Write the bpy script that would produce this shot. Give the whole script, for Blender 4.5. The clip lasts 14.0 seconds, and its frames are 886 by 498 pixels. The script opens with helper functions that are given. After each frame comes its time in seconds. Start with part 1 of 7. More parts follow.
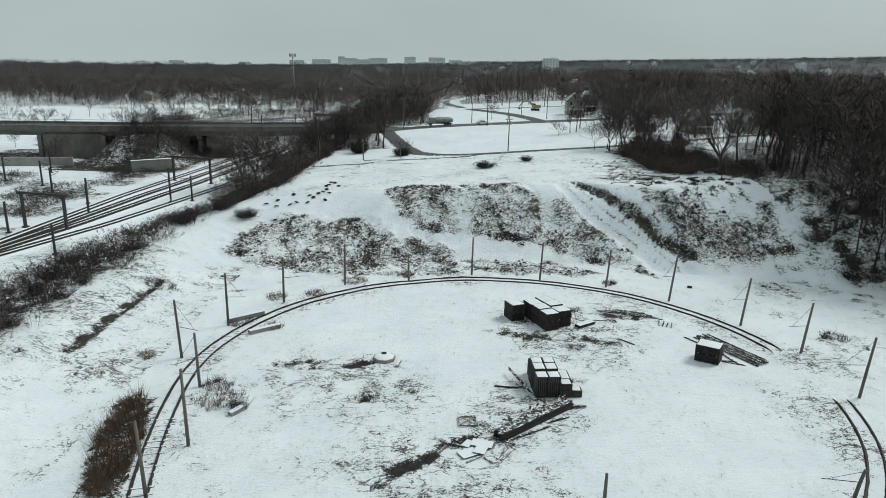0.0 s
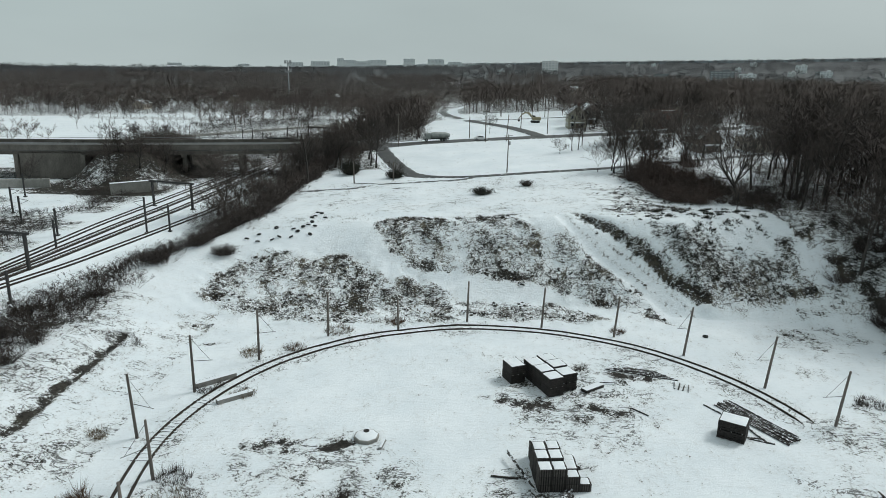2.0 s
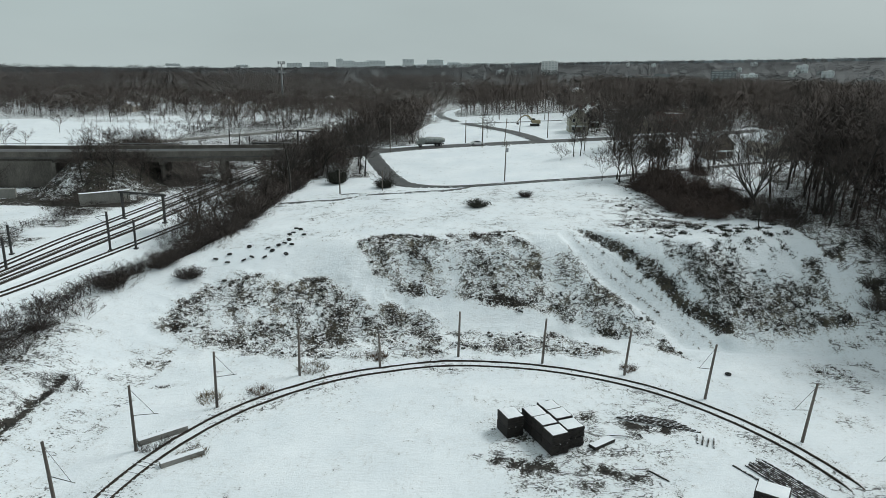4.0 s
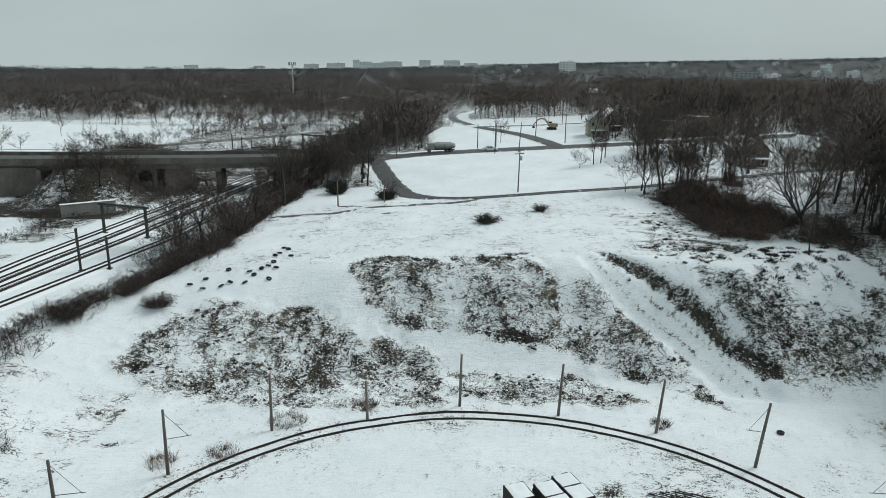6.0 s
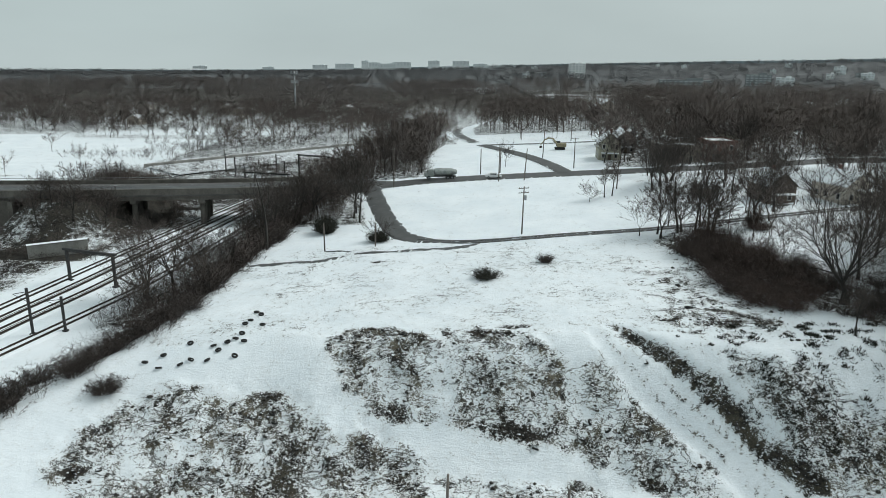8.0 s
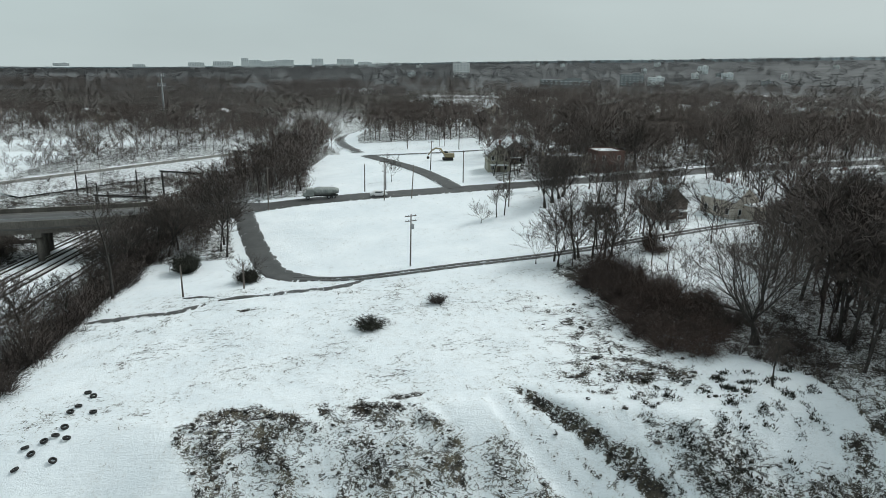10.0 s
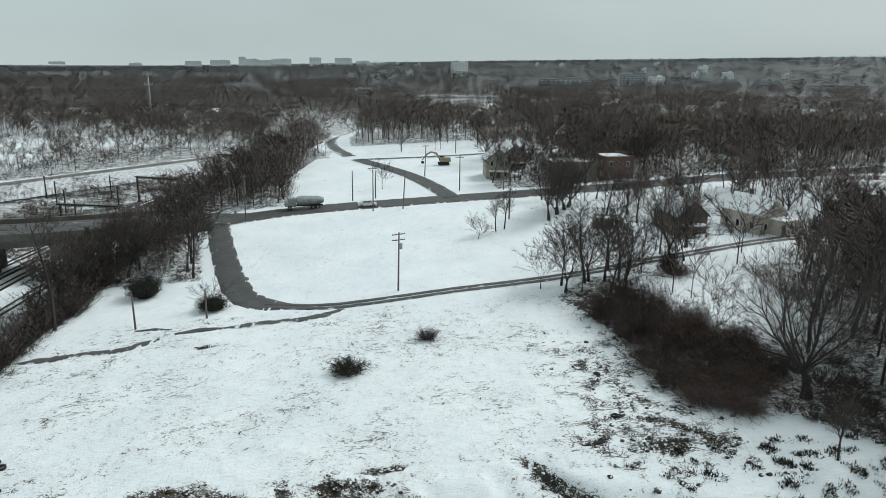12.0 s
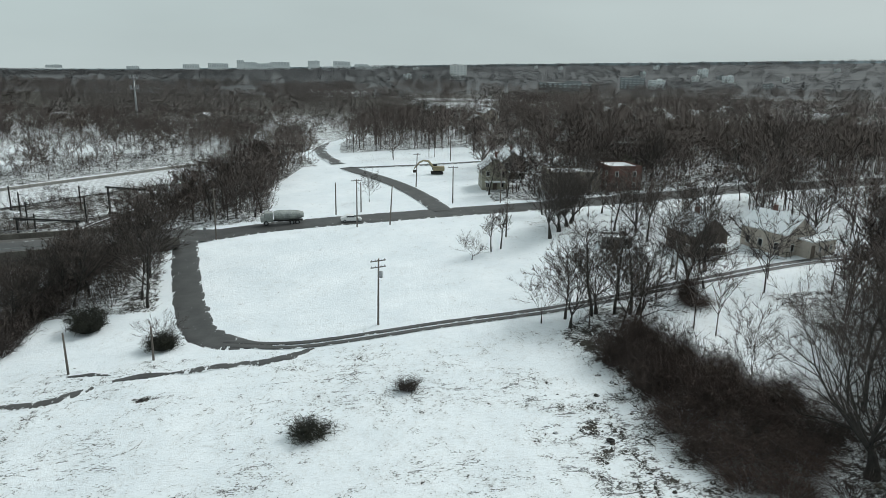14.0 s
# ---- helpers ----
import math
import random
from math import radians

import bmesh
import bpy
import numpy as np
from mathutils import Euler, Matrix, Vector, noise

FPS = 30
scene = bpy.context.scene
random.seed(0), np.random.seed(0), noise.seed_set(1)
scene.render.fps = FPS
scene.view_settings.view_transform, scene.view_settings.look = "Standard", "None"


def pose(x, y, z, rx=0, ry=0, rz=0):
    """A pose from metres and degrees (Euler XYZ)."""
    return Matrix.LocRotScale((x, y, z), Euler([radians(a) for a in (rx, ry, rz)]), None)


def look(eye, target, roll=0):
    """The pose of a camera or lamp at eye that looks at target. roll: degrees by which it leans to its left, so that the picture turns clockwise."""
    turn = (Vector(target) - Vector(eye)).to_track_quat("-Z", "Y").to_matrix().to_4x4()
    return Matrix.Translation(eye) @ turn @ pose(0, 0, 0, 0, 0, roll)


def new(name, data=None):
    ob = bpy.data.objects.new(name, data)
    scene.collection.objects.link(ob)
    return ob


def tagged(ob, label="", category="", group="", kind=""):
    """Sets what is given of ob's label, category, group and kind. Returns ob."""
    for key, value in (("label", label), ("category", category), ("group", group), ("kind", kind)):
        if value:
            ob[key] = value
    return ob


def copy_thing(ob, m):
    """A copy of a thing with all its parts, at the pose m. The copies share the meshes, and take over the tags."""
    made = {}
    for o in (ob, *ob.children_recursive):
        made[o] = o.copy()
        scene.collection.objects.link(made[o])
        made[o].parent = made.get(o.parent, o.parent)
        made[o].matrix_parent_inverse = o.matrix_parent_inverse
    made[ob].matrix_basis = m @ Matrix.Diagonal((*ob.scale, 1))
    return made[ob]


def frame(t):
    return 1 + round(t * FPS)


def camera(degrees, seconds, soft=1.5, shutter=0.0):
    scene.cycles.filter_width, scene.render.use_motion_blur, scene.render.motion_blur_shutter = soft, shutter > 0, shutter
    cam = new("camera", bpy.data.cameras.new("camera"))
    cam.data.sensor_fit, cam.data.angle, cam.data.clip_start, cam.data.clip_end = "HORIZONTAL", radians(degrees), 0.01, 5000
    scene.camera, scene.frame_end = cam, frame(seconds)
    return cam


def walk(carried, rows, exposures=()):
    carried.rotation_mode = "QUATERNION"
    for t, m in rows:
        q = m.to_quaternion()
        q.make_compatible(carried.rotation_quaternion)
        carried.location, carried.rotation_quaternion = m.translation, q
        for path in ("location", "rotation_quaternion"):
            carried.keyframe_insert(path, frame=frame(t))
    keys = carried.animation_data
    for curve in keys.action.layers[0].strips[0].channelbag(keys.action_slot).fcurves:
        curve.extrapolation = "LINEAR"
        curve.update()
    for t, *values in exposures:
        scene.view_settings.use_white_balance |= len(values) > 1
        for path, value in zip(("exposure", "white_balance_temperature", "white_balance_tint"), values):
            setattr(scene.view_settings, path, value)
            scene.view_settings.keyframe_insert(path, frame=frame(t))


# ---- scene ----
cam = camera(65.9, 14.0, soft=0.7)
METRES, EYE, TILT, LEAN, TURN = 100.0, 34.2, -1.1, 0.6, 0.0
ROWS = [
    (0.0, 0.0, 0.0, 0.0, 0.44, -14.33, -1.73),
    (0.5, 0.0016, 0.0239, 0.0047, 0.45, -14.3, -1.75),
    (1.0, 0.0035, 0.0498, 0.018, 0.45, -14.31, -1.74),
    (1.5, 0.0058, 0.0778, 0.0319, 0.42, -14.28, -1.7),
    (2.0, 0.0084, 0.1069, 0.0415, 0.39, -14.25, -1.64),
    (2.5, 0.0119, 0.1362, 0.045, 0.39, -14.23, -1.56),
    (3.0, 0.0156, 0.1667, 0.0455, 0.37, -14.21, -1.56),
    (5.5, 0.0375, 0.331, 0.0459, 0.42, -14.23, -1.37),
    (6.0, 0.0423, 0.367, 0.0476, 1.75, -14.2, -1.41),
    (6.5, 0.0461, 0.4026, 0.0584, 2.07, -14.19, -1.47),
    (7.0, 0.0508, 0.4391, 0.0747, 2.61, -14.27, -1.42),
    (9.3, 0.0710, 0.6027, 0.139, 1.4, -14.2, -1.4),
    (9.4, 0.0718, 0.610, 0.1398, -3.9, -14.2, -1.4),
    (9.5, 0.0726, 0.6173, 0.1404, -6.55, -14.21, -1.4),
    (10.0, 0.0759, 0.6537, 0.142, -6.76, -14.2, -1.49),
    (10.5, 0.0818, 0.6903, 0.143, -6.8, -14.21, -1.53),
    (11.0, 0.0882, 0.7271, 0.143, -6.83, -14.23, -1.54),
    (11.5, 0.095, 0.7646, 0.1427, -6.84, -14.26, -1.58),
    (12.0, 0.1034, 0.8019, 0.1426, -6.87, -14.27, -1.57),
    (12.5, 0.1112, 0.8398, 0.1423, -6.91, -14.28, -1.58),
    (13.0, 0.1205, 0.8776, 0.142, -6.92, -14.28, -1.6),
    (13.5, 0.1293, 0.9135, 0.1427, -6.93, -14.08, -1.59),
    (14.0, 0.138, 0.9422, 0.1423, -6.94, -13.99, -1.61),
]
walk(cam, [(t, pose(0, 0, EYE, TILT, LEAN, TURN) @ pose(METRES * x, METRES * y, METRES * z, 90 + pitch, roll, yaw)) for t, x, y, z, yaw, pitch, roll in ROWS],
     exposures=[(0.0, -0.10), (3.0, -0.10), (6.5, -0.04), (9.5, 0.09), (14.0, 0.07)])


# ---- world, sun ----
world = bpy.data.worlds.new("overcast_sky")
scene.world = world
world.use_nodes = True
wt = world.node_tree
wt.nodes.clear()
w_out = wt.nodes.new("ShaderNodeOutputWorld")
w_bg = wt.nodes.new("ShaderNodeBackground")
w_sky = wt.nodes.new("ShaderNodeTexSky")
w_sky.sky_type, w_sky.sun_disc = "NISHITA", False
SUN_EL, SUN_AZ = radians(46), radians(60)
w_sky.sun_elevation, w_sky.sun_rotation = SUN_EL, SUN_AZ
w_sky.air_density, w_sky.dust_density = 1.0, 4.0
w_hsv = wt.nodes.new("ShaderNodeHueSaturation")
w_hsv.inputs["Saturation"].default_value = 0.12
w_hsv.inputs["Value"].default_value = 0.10
w_co = wt.nodes.new("ShaderNodeTexCoord")
w_sep = wt.nodes.new("ShaderNodeSeparateXYZ")
w_ramp = wt.nodes.new("ShaderNodeValToRGB")
w_ramp.color_ramp.elements[0].position, w_ramp.color_ramp.elements[0].color = 0.0, (0.575, 0.675, 0.68, 1)
w_ramp.color_ramp.elements[1].position, w_ramp.color_ramp.elements[1].color = 0.30, (0.38, 0.47, 0.475, 1)
for at_, col_ in ((0.05, (0.52, 0.625, 0.63, 1)), (0.9, (0.555, 0.66, 0.68, 1))):
    e_ = w_ramp.color_ramp.elements.new(at_)
    e_.color = col_
w_map = wt.nodes.new("ShaderNodeMapping")
w_map.inputs["Scale"].default_value = (1.0, 1.0, 3.5)
w_noise = wt.nodes.new("ShaderNodeTexNoise")
w_noise.inputs["Scale"].default_value, w_noise.inputs["Detail"].default_value = 2.2, 4.0
w_cloud = wt.nodes.new("ShaderNodeMapRange")
w_cloud.inputs["From Min"].default_value, w_cloud.inputs["From Max"].default_value = 0.3, 0.7
w_cloud.inputs["To Min"].default_value, w_cloud.inputs["To Max"].default_value = 0.93, 1.05
w_mul = wt.nodes.new("ShaderNodeVectorMath")
w_mul.operation = "SCALE"
w_mix = wt.nodes.new("ShaderNodeMix")
w_mix.data_type = "RGBA"
w_mix.inputs[0].default_value = 0.8
wt.links.new(w_sky.outputs[0], w_hsv.inputs["Color"])
wt.links.new(w_co.outputs["Generated"], w_sep.inputs[0])
wt.links.new(w_sep.outputs["Z"], w_ramp.inputs[0])
wt.links.new(w_co.outputs["Generated"], w_map.inputs[0])
wt.links.new(w_map.outputs[0], w_noise.inputs["Vector"])
wt.links.new(w_noise.outputs[0], w_cloud.inputs[0])
wt.links.new(w_ramp.outputs[0], w_mul.inputs[0])
w_side = wt.nodes.new("ShaderNodeMapRange")
w_side.inputs["From Min"].default_value, w_side.inputs["From Max"].default_value = -0.5, 0.75
w_side.inputs["To Min"].default_value, w_side.inputs["To Max"].default_value = 1.04, 0.90
w_both = wt.nodes.new("ShaderNodeMath")
w_both.operation = "MULTIPLY"
wt.links.new(w_sep.outputs["X"], w_side.inputs[0])
wt.links.new(w_side.outputs[0], w_both.inputs[0])
wt.links.new(w_cloud.outputs[0], w_both.inputs[1])
wt.links.new(w_both.outputs[0], w_mul.inputs["Scale"])
wt.links.new(w_hsv.outputs[0], w_mix.inputs[6])
wt.links.new(w_mul.outputs[0], w_mix.inputs[7])
wt.links.new(w_mix.outputs[2], w_bg.inputs[0])
w_bg.inputs[1].default_value = 0.97
wt.links.new(w_bg.outputs[0], w_out.inputs[0])

sun = new("sun", bpy.data.lights.new("sun", "SUN"))
sun.data.energy, sun.data.angle, sun.data.color = 1.80, radians(20), (0.95, 0.985, 0.96)
sun.matrix_world = look((300 * math.sin(SUN_AZ), 300 * math.cos(SUN_AZ), 300 * math.tan(SUN_EL)), (0, 0, 0))


# ---- materials ----
def material(name, rough=0.8, metal=0.0):
    m = bpy.data.materials.new(name)
    m.use_nodes = True
    b = m.node_tree.nodes["Principled BSDF"]
    b.inputs["Roughness"].default_value, b.inputs["Metallic"].default_value = rough, metal
    return m, m.node_tree, b


def node(nt, kind, **values):
    n = nt.nodes.new(kind)
    for k, v in values.items():
        n.inputs[k.replace("_", " ")].default_value = v
    return n


def noise_node(nt, scale, detail=4.0, rough=0.55, stretch=None, spin=0.0):
    n = node(nt, "ShaderNodeTexNoise", Scale=scale, Detail=detail, Roughness=rough)
    co = nt.nodes.new("ShaderNodeNewGeometry")
    mp = nt.nodes.new("ShaderNodeMapping")
    if stretch:
        mp.inputs["Scale"].default_value = stretch
    mp.inputs["Rotation"].default_value = (0, 0, radians(spin))
    nt.links.new(co.outputs["Position"], mp.inputs[0])
    nt.links.new(mp.outputs[0], n.inputs["Vector"])
    return n


def spread(nt, out, a, b, lo=0.0, hi=1.0):
    r = node(nt, "ShaderNodeMapRange")
    r.inputs["From Min"].default_value, r.inputs["From Max"].default_value = a, b
    r.inputs["To Min"].default_value, r.inputs["To Max"].default_value = lo, hi
    nt.links.new(out, r.inputs[0])
    return r.outputs[0]


def blend(nt, fac, a, b):
    m = nt.nodes.new("ShaderNodeMix")
    m.data_type = "RGBA"
    for sock, v in ((m.inputs[0], fac), (m.inputs[6], a), (m.inputs[7], b)):
        if isinstance(v, (tuple, list)):
            sock.default_value = (*v, 1) if len(v) == 3 else v
        elif isinstance(v, (int, float)):
            sock.default_value = v
        else:
            nt.links.new(v, sock)
    return m.outputs[2]


def maths(nt, op, a, b=0.0, clamp=False):
    n = nt.nodes.new("ShaderNodeMath")
    n.operation, n.use_clamp = op, clamp
    for sock, v in ((n.inputs[0], a), (n.inputs[1], b)):
        if isinstance(v, (int, float)):
            sock.default_value = v
        else:
            nt.links.new(v, sock)
    return n.outputs[0]


def relief(nt, b, out, strength, dist):
    n = node(nt, "ShaderNodeBump", Strength=strength, Distance=dist)
    nt.links.new(out, n.inputs["Height"])
    nt.links.new(n.outputs[0], b.inputs["Normal"])


def plain(name, dark, light, rough=0.8, metal=0.0, scale=1.5, fine=14.0, bump=0.4, dist=0.03, stretch=None, snow=None, vary=0.0):
    """Two tones mixed by coarse and fine grain; snow: how much of an upward face lies under snow."""
    m, nt, b = material(name, rough, metal)
    coarse = noise_node(nt, scale, 4, 0.6, stretch)
    grain = noise_node(nt, fine, 3, 0.6, stretch)
    f = maths(nt, "ADD", maths(nt, "MULTIPLY", coarse.outputs[0], 0.6), maths(nt, "MULTIPLY", grain.outputs[0], 0.4))
    col = blend(nt, spread(nt, f, 0.36, 0.64), dark, light)
    if vary:
        oi = nt.nodes.new("ShaderNodeObjectInfo")
        hs = nt.nodes.new("ShaderNodeHueSaturation")
        nt.links.new(spread(nt, oi.outputs["Random"], 0, 1, 1 - vary, 1 + vary), hs.inputs["Value"])
        nt.links.new(col, hs.inputs["Color"])
        col = hs.outputs[0]
    if snow:
        geo = nt.nodes.new("ShaderNodeNewGeometry")
        sep = nt.nodes.new("ShaderNodeSeparateXYZ")
        nt.links.new(geo.outputs["Normal"], sep.inputs[0])
        up = spread(nt, sep.outputs["Z"], 0.45, 0.75)
        patch = spread(nt, noise_node(nt, 2.6, 5, 0.65).outputs[0], 0.62 - 0.35 * snow, 0.70 - 0.35 * snow)
        col = blend(nt, maths(nt, "MULTIPLY", up, patch), col, (0.80, 0.83, 0.86))
    nt.links.new(col, b.inputs["Base Color"])
    relief(nt, b, f, bump, dist)
    return m


def ground_material():
    """Snow cover over soil, dead grass and leaf litter; the point attribute 'bare' says how much of it has broken through."""
    m, nt, b = material("snowy_ground", 0.75)
    at = nt.nodes.new("ShaderNodeAttribute")
    at.attribute_name = "bare"
    hay = nt.nodes.new("ShaderNodeAttribute")
    hay.attribute_name = "hay"
    big = noise_node(nt, 0.30, 5, 0.62, (1, 0.8, 1), 20)
    mid = noise_node(nt, 0.95, 9, 0.80, (1, 0.7, 1), -38)
    mid.inputs["Distortion"].default_value = 0.5
    fine = noise_node(nt, 5.2, 5, 0.72, (0.7, 1, 1), 14)
    fine.inputs["Distortion"].default_value = 0.3
    v = maths(nt, "ADD", maths(nt, "MULTIPLY", big.outputs[0], 0.16), maths(nt, "ADD", maths(nt, "MULTIPLY", mid.outputs[0], 0.50), maths(nt, "MULTIPLY", fine.outputs[0], 0.34)))
    v = spread(nt, v, 0.355, 0.645)
    mask = spread(nt, maths(nt, "SUBTRACT", maths(nt, "ADD", v, at.outputs["Fac"]), 1.0), 0.0, 0.06)
    curl = noise_node(nt, 0.62, 5, 0.6, (0.45, 1, 1), -12)
    curl.inputs["Distortion"].default_value = 1.2
    line = maths(nt, "SUBTRACT", 1.0, maths(nt, "MULTIPLY", maths(nt, "ABSOLUTE", maths(nt, "SUBTRACT", curl.outputs[0], 0.5)), 26.0), True)
    gaps = spread(nt, maths(nt, "ADD", maths(nt, "MULTIPLY", maths(nt, "ADD", fine.outputs[0], noise_node(nt, 0.7, 4, 0.65, (0.6, 1, 1), -12).outputs[0]), 0.5), at.outputs["Fac"]), 0.785, 0.86)
    mask = maths(nt, "MAXIMUM", mask, spread(nt, maths(nt, "MULTIPLY", line, gaps), 0.25, 0.7, 0.0, 0.85))
    soil_n = noise_node(nt, 2.3, 5, 0.65)
    soil = blend(nt, spread(nt, soil_n.outputs[0], 0.35, 0.65), (0.010, 0.010, 0.0095), (0.048, 0.043, 0.037))
    straw = blend(nt, spread(nt, noise_node(nt, 8.0, 3, 0.6).outputs[0], 0.35, 0.65), (0.06, 0.054, 0.042), (0.22, 0.195, 0.145))
    bare = blend(nt, maths(nt, "MULTIPLY", hay.outputs["Fac"], spread(nt, noise_node(nt, 0.5, 3).outputs[0], 0.40, 0.58)), soil, straw)
    drift = noise_node(nt, 0.12, 4, 0.6)
    snow = blend(nt, spread(nt, drift.outputs[0], 0.3, 0.7), (0.775, 0.825, 0.86), (0.89, 0.925, 0.95))
    # Grey streaks in the snow colour stand in for fine relief shading.
    streak = noise_node(nt, 2.6, 4, 0.7, (0.24, 1, 1), 8)
    streak.inputs["Distortion"].default_value = 0.5
    snow = blend(nt, spread(nt, streak.outputs[0], 0.54, 0.70, 0.0, 0.22), snow, (0.52, 0.55, 0.57))
    thin = blend(nt, spread(nt, maths(nt, "ADD", v, at.outputs["Fac"]), 0.72, 1.0, 0.0, 0.35), snow, (0.50, 0.49, 0.46))
    nt.links.new(blend(nt, mask, thin, bare), b.inputs["Base Color"])
    h = maths(nt, "SUBTRACT", maths(nt, "ADD", maths(nt, "ADD", fine.outputs[0], streak.outputs[0]), maths(nt, "MULTIPLY", mid.outputs[0], 2.0)), maths(nt, "MULTIPLY", mask, 0.8))
    relief(nt, b, h, 0.5, 0.16)
    nt.links.new(spread(nt, mask, 0, 1, 0.6, 0.95), b.inputs["Roughness"])
    b.inputs["Specular IOR Level"].default_value = 0.25
    return m


def road_material():
    m, nt, b = material("wet_asphalt", 0.55)
    big = noise_node(nt, 0.35, 4, 0.6)
    fine = noise_node(nt, 7.0, 3, 0.6)
    col = blend(nt, spread(nt, big.outputs[0], 0.35, 0.65), (0.036, 0.036, 0.036), (0.070, 0.069, 0.067))
    col = blend(nt, spread(nt, fine.outputs[0], 0.35, 0.7, 0, 0.3), col, (0.10, 0.10, 0.10))
    at = nt.nodes.new("ShaderNodeAttribute")
    at.attribute_name = "slush"
    v = noise_node(nt, 1.1, 5, 0.65, (1, 0.4, 1))
    mask = spread(nt, maths(nt, "ADD", spread(nt, v.outputs[0], 0.3, 0.7), at.outputs["Fac"]), 0.97, 1.08)
    nt.links.new(blend(nt, mask, col, (0.74, 0.77, 0.79)), b.inputs["Base Color"])
    relief(nt, b, fine.outputs[0], 0.3, 0.03)
    return m


M_GROUND = ground_material()
M_ROAD = road_material()
M_BARK = plain("bare_bark", (0.020, 0.018, 0.0165), (0.060, 0.053, 0.047), 0.9, 0, 3.0, 20, 0.6, 0.03, (1, 1, 0.3), vary=0.35)
M_TWIG = plain("bare_twigs", (0.046, 0.038, 0.034), (0.108, 0.088, 0.077), 0.9, 0, 0.6, 6, 0, 0.01, vary=0.35)
M_SHRUB = plain("dead_shrub_stems", (0.030, 0.024, 0.0215), (0.070, 0.054, 0.047), 0.9, 0, 0.9, 8, 0, 0.01, vary=0.3)
M_TANGLE = plain("red_brown_tangled_vines", (0.045, 0.031, 0.027), (0.105, 0.074, 0.062), 0.9, 0, 0.9, 8, 0, 0.01, vary=0.3)
M_VINE = plain("dark_evergreen_vine", (0.012, 0.014, 0.010), (0.035, 0.034, 0.022), 0.8, 0, 0.9, 8, 0, 0.01)
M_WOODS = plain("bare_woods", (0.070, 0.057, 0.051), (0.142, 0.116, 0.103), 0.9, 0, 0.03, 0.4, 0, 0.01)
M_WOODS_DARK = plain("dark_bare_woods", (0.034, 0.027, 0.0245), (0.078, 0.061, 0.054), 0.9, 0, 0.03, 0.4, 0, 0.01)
# Distance haze is painted into these two woods colours, paler further out.
M_WOODS_FAR = plain("haze_paled_bare_woods", (0.110, 0.097, 0.091), (0.185, 0.164, 0.155), 0.9, 0, 0.012, 0.06, 0, 0.01)
M_WOODS_SKY = plain("haze_paled_skyline_woods", (0.112, 0.114, 0.117), (0.172, 0.176, 0.180), 0.9, 0, 0.006, 0.1, 0, 0.01)
M_FARLAND = plain("distant_wooded_snowfield", (0.055, 0.057, 0.058), (0.112, 0.116, 0.119), 0.9, 0, 0.010, 0.05, 0, 0.01, (0.35, 1.3, 1))
M_HAY = plain("dry_tan_grass", (0.085, 0.062, 0.038), (0.22, 0.165, 0.10), 0.9, 0, 1.0, 9, 0, 0.01, vary=0.2)
M_REED = plain("rust_brown_reeds", (0.060, 0.036, 0.024), (0.15, 0.092, 0.058), 0.9, 0, 0.8, 9, 0, 0.01)
M_POLE = plain("weathered_pole_wood", (0.075, 0.062, 0.054), (0.20, 0.175, 0.155), 0.9, 0, 1.2, 16, 0.5, 0.02, (3, 3, 0.25), vary=0.25)
M_TIE = plain("creosoted_timber", (0.008, 0.007, 0.0068), (0.030, 0.024, 0.021), 0.85, 0, 1.5, 14, 0.6, 0.03, vary=0.3)
M_TIE_SNOW = plain("snow_topped_timber", (0.014, 0.012, 0.011), (0.050, 0.042, 0.037), 0.85, 0, 1.5, 14, 0.6, 0.03, snow=1.2, vary=0.3)
M_BOARD = plain("dark_wet_boards", (0.012, 0.011, 0.010), (0.060, 0.052, 0.046), 0.85, 0, 1.5, 14, 0.6, 0.03, snow=0.35, vary=0.4)
M_GREYWOOD = plain("grey_board_wood", (0.10, 0.092, 0.085), (0.30, 0.28, 0.26), 0.9, 0, 1.4, 12, 0.5, 0.02, snow=0.4, vary=0.3)
M_RAIL = plain("rusty_rail_steel", (0.022, 0.017, 0.014), (0.070, 0.050, 0.040), 0.6, 0.5, 2.0, 20, 0.3, 0.01)
M_STEEL = plain("dark_catenary_steel", (0.028, 0.028, 0.029), (0.060, 0.058, 0.056), 0.6, 0.4, 1.0, 12, 0.2, 0.01)
M_GALV = plain("galvanised_steel", (0.22, 0.23, 0.235), (0.38, 0.39, 0.40), 0.5, 0.5, 1.0, 12, 0.1, 0.01)
M_CONC = plain("weathered_concrete", (0.20, 0.195, 0.18), (0.36, 0.35, 0.325), 0.9, 0, 0.35, 6, 0.4, 0.03, (1, 1, 0.5))
M_CONC_SNOW = plain("snow_topped_concrete", (0.16, 0.155, 0.145), (0.30, 0.29, 0.27), 0.9, 0, 0.8, 8, 0.4, 0.03, snow=1.3)
M_RUBBER = plain("old_tyre_rubber", (0.010, 0.010, 0.010), (0.030, 0.029, 0.028), 0.75, 0, 3, 20, 0.3, 0.01)
M_SNOW = plain("packed_snow", (0.74, 0.78, 0.81), (0.86, 0.88, 0.90), 0.7, 0, 0.9, 7, 0.5, 0.05)


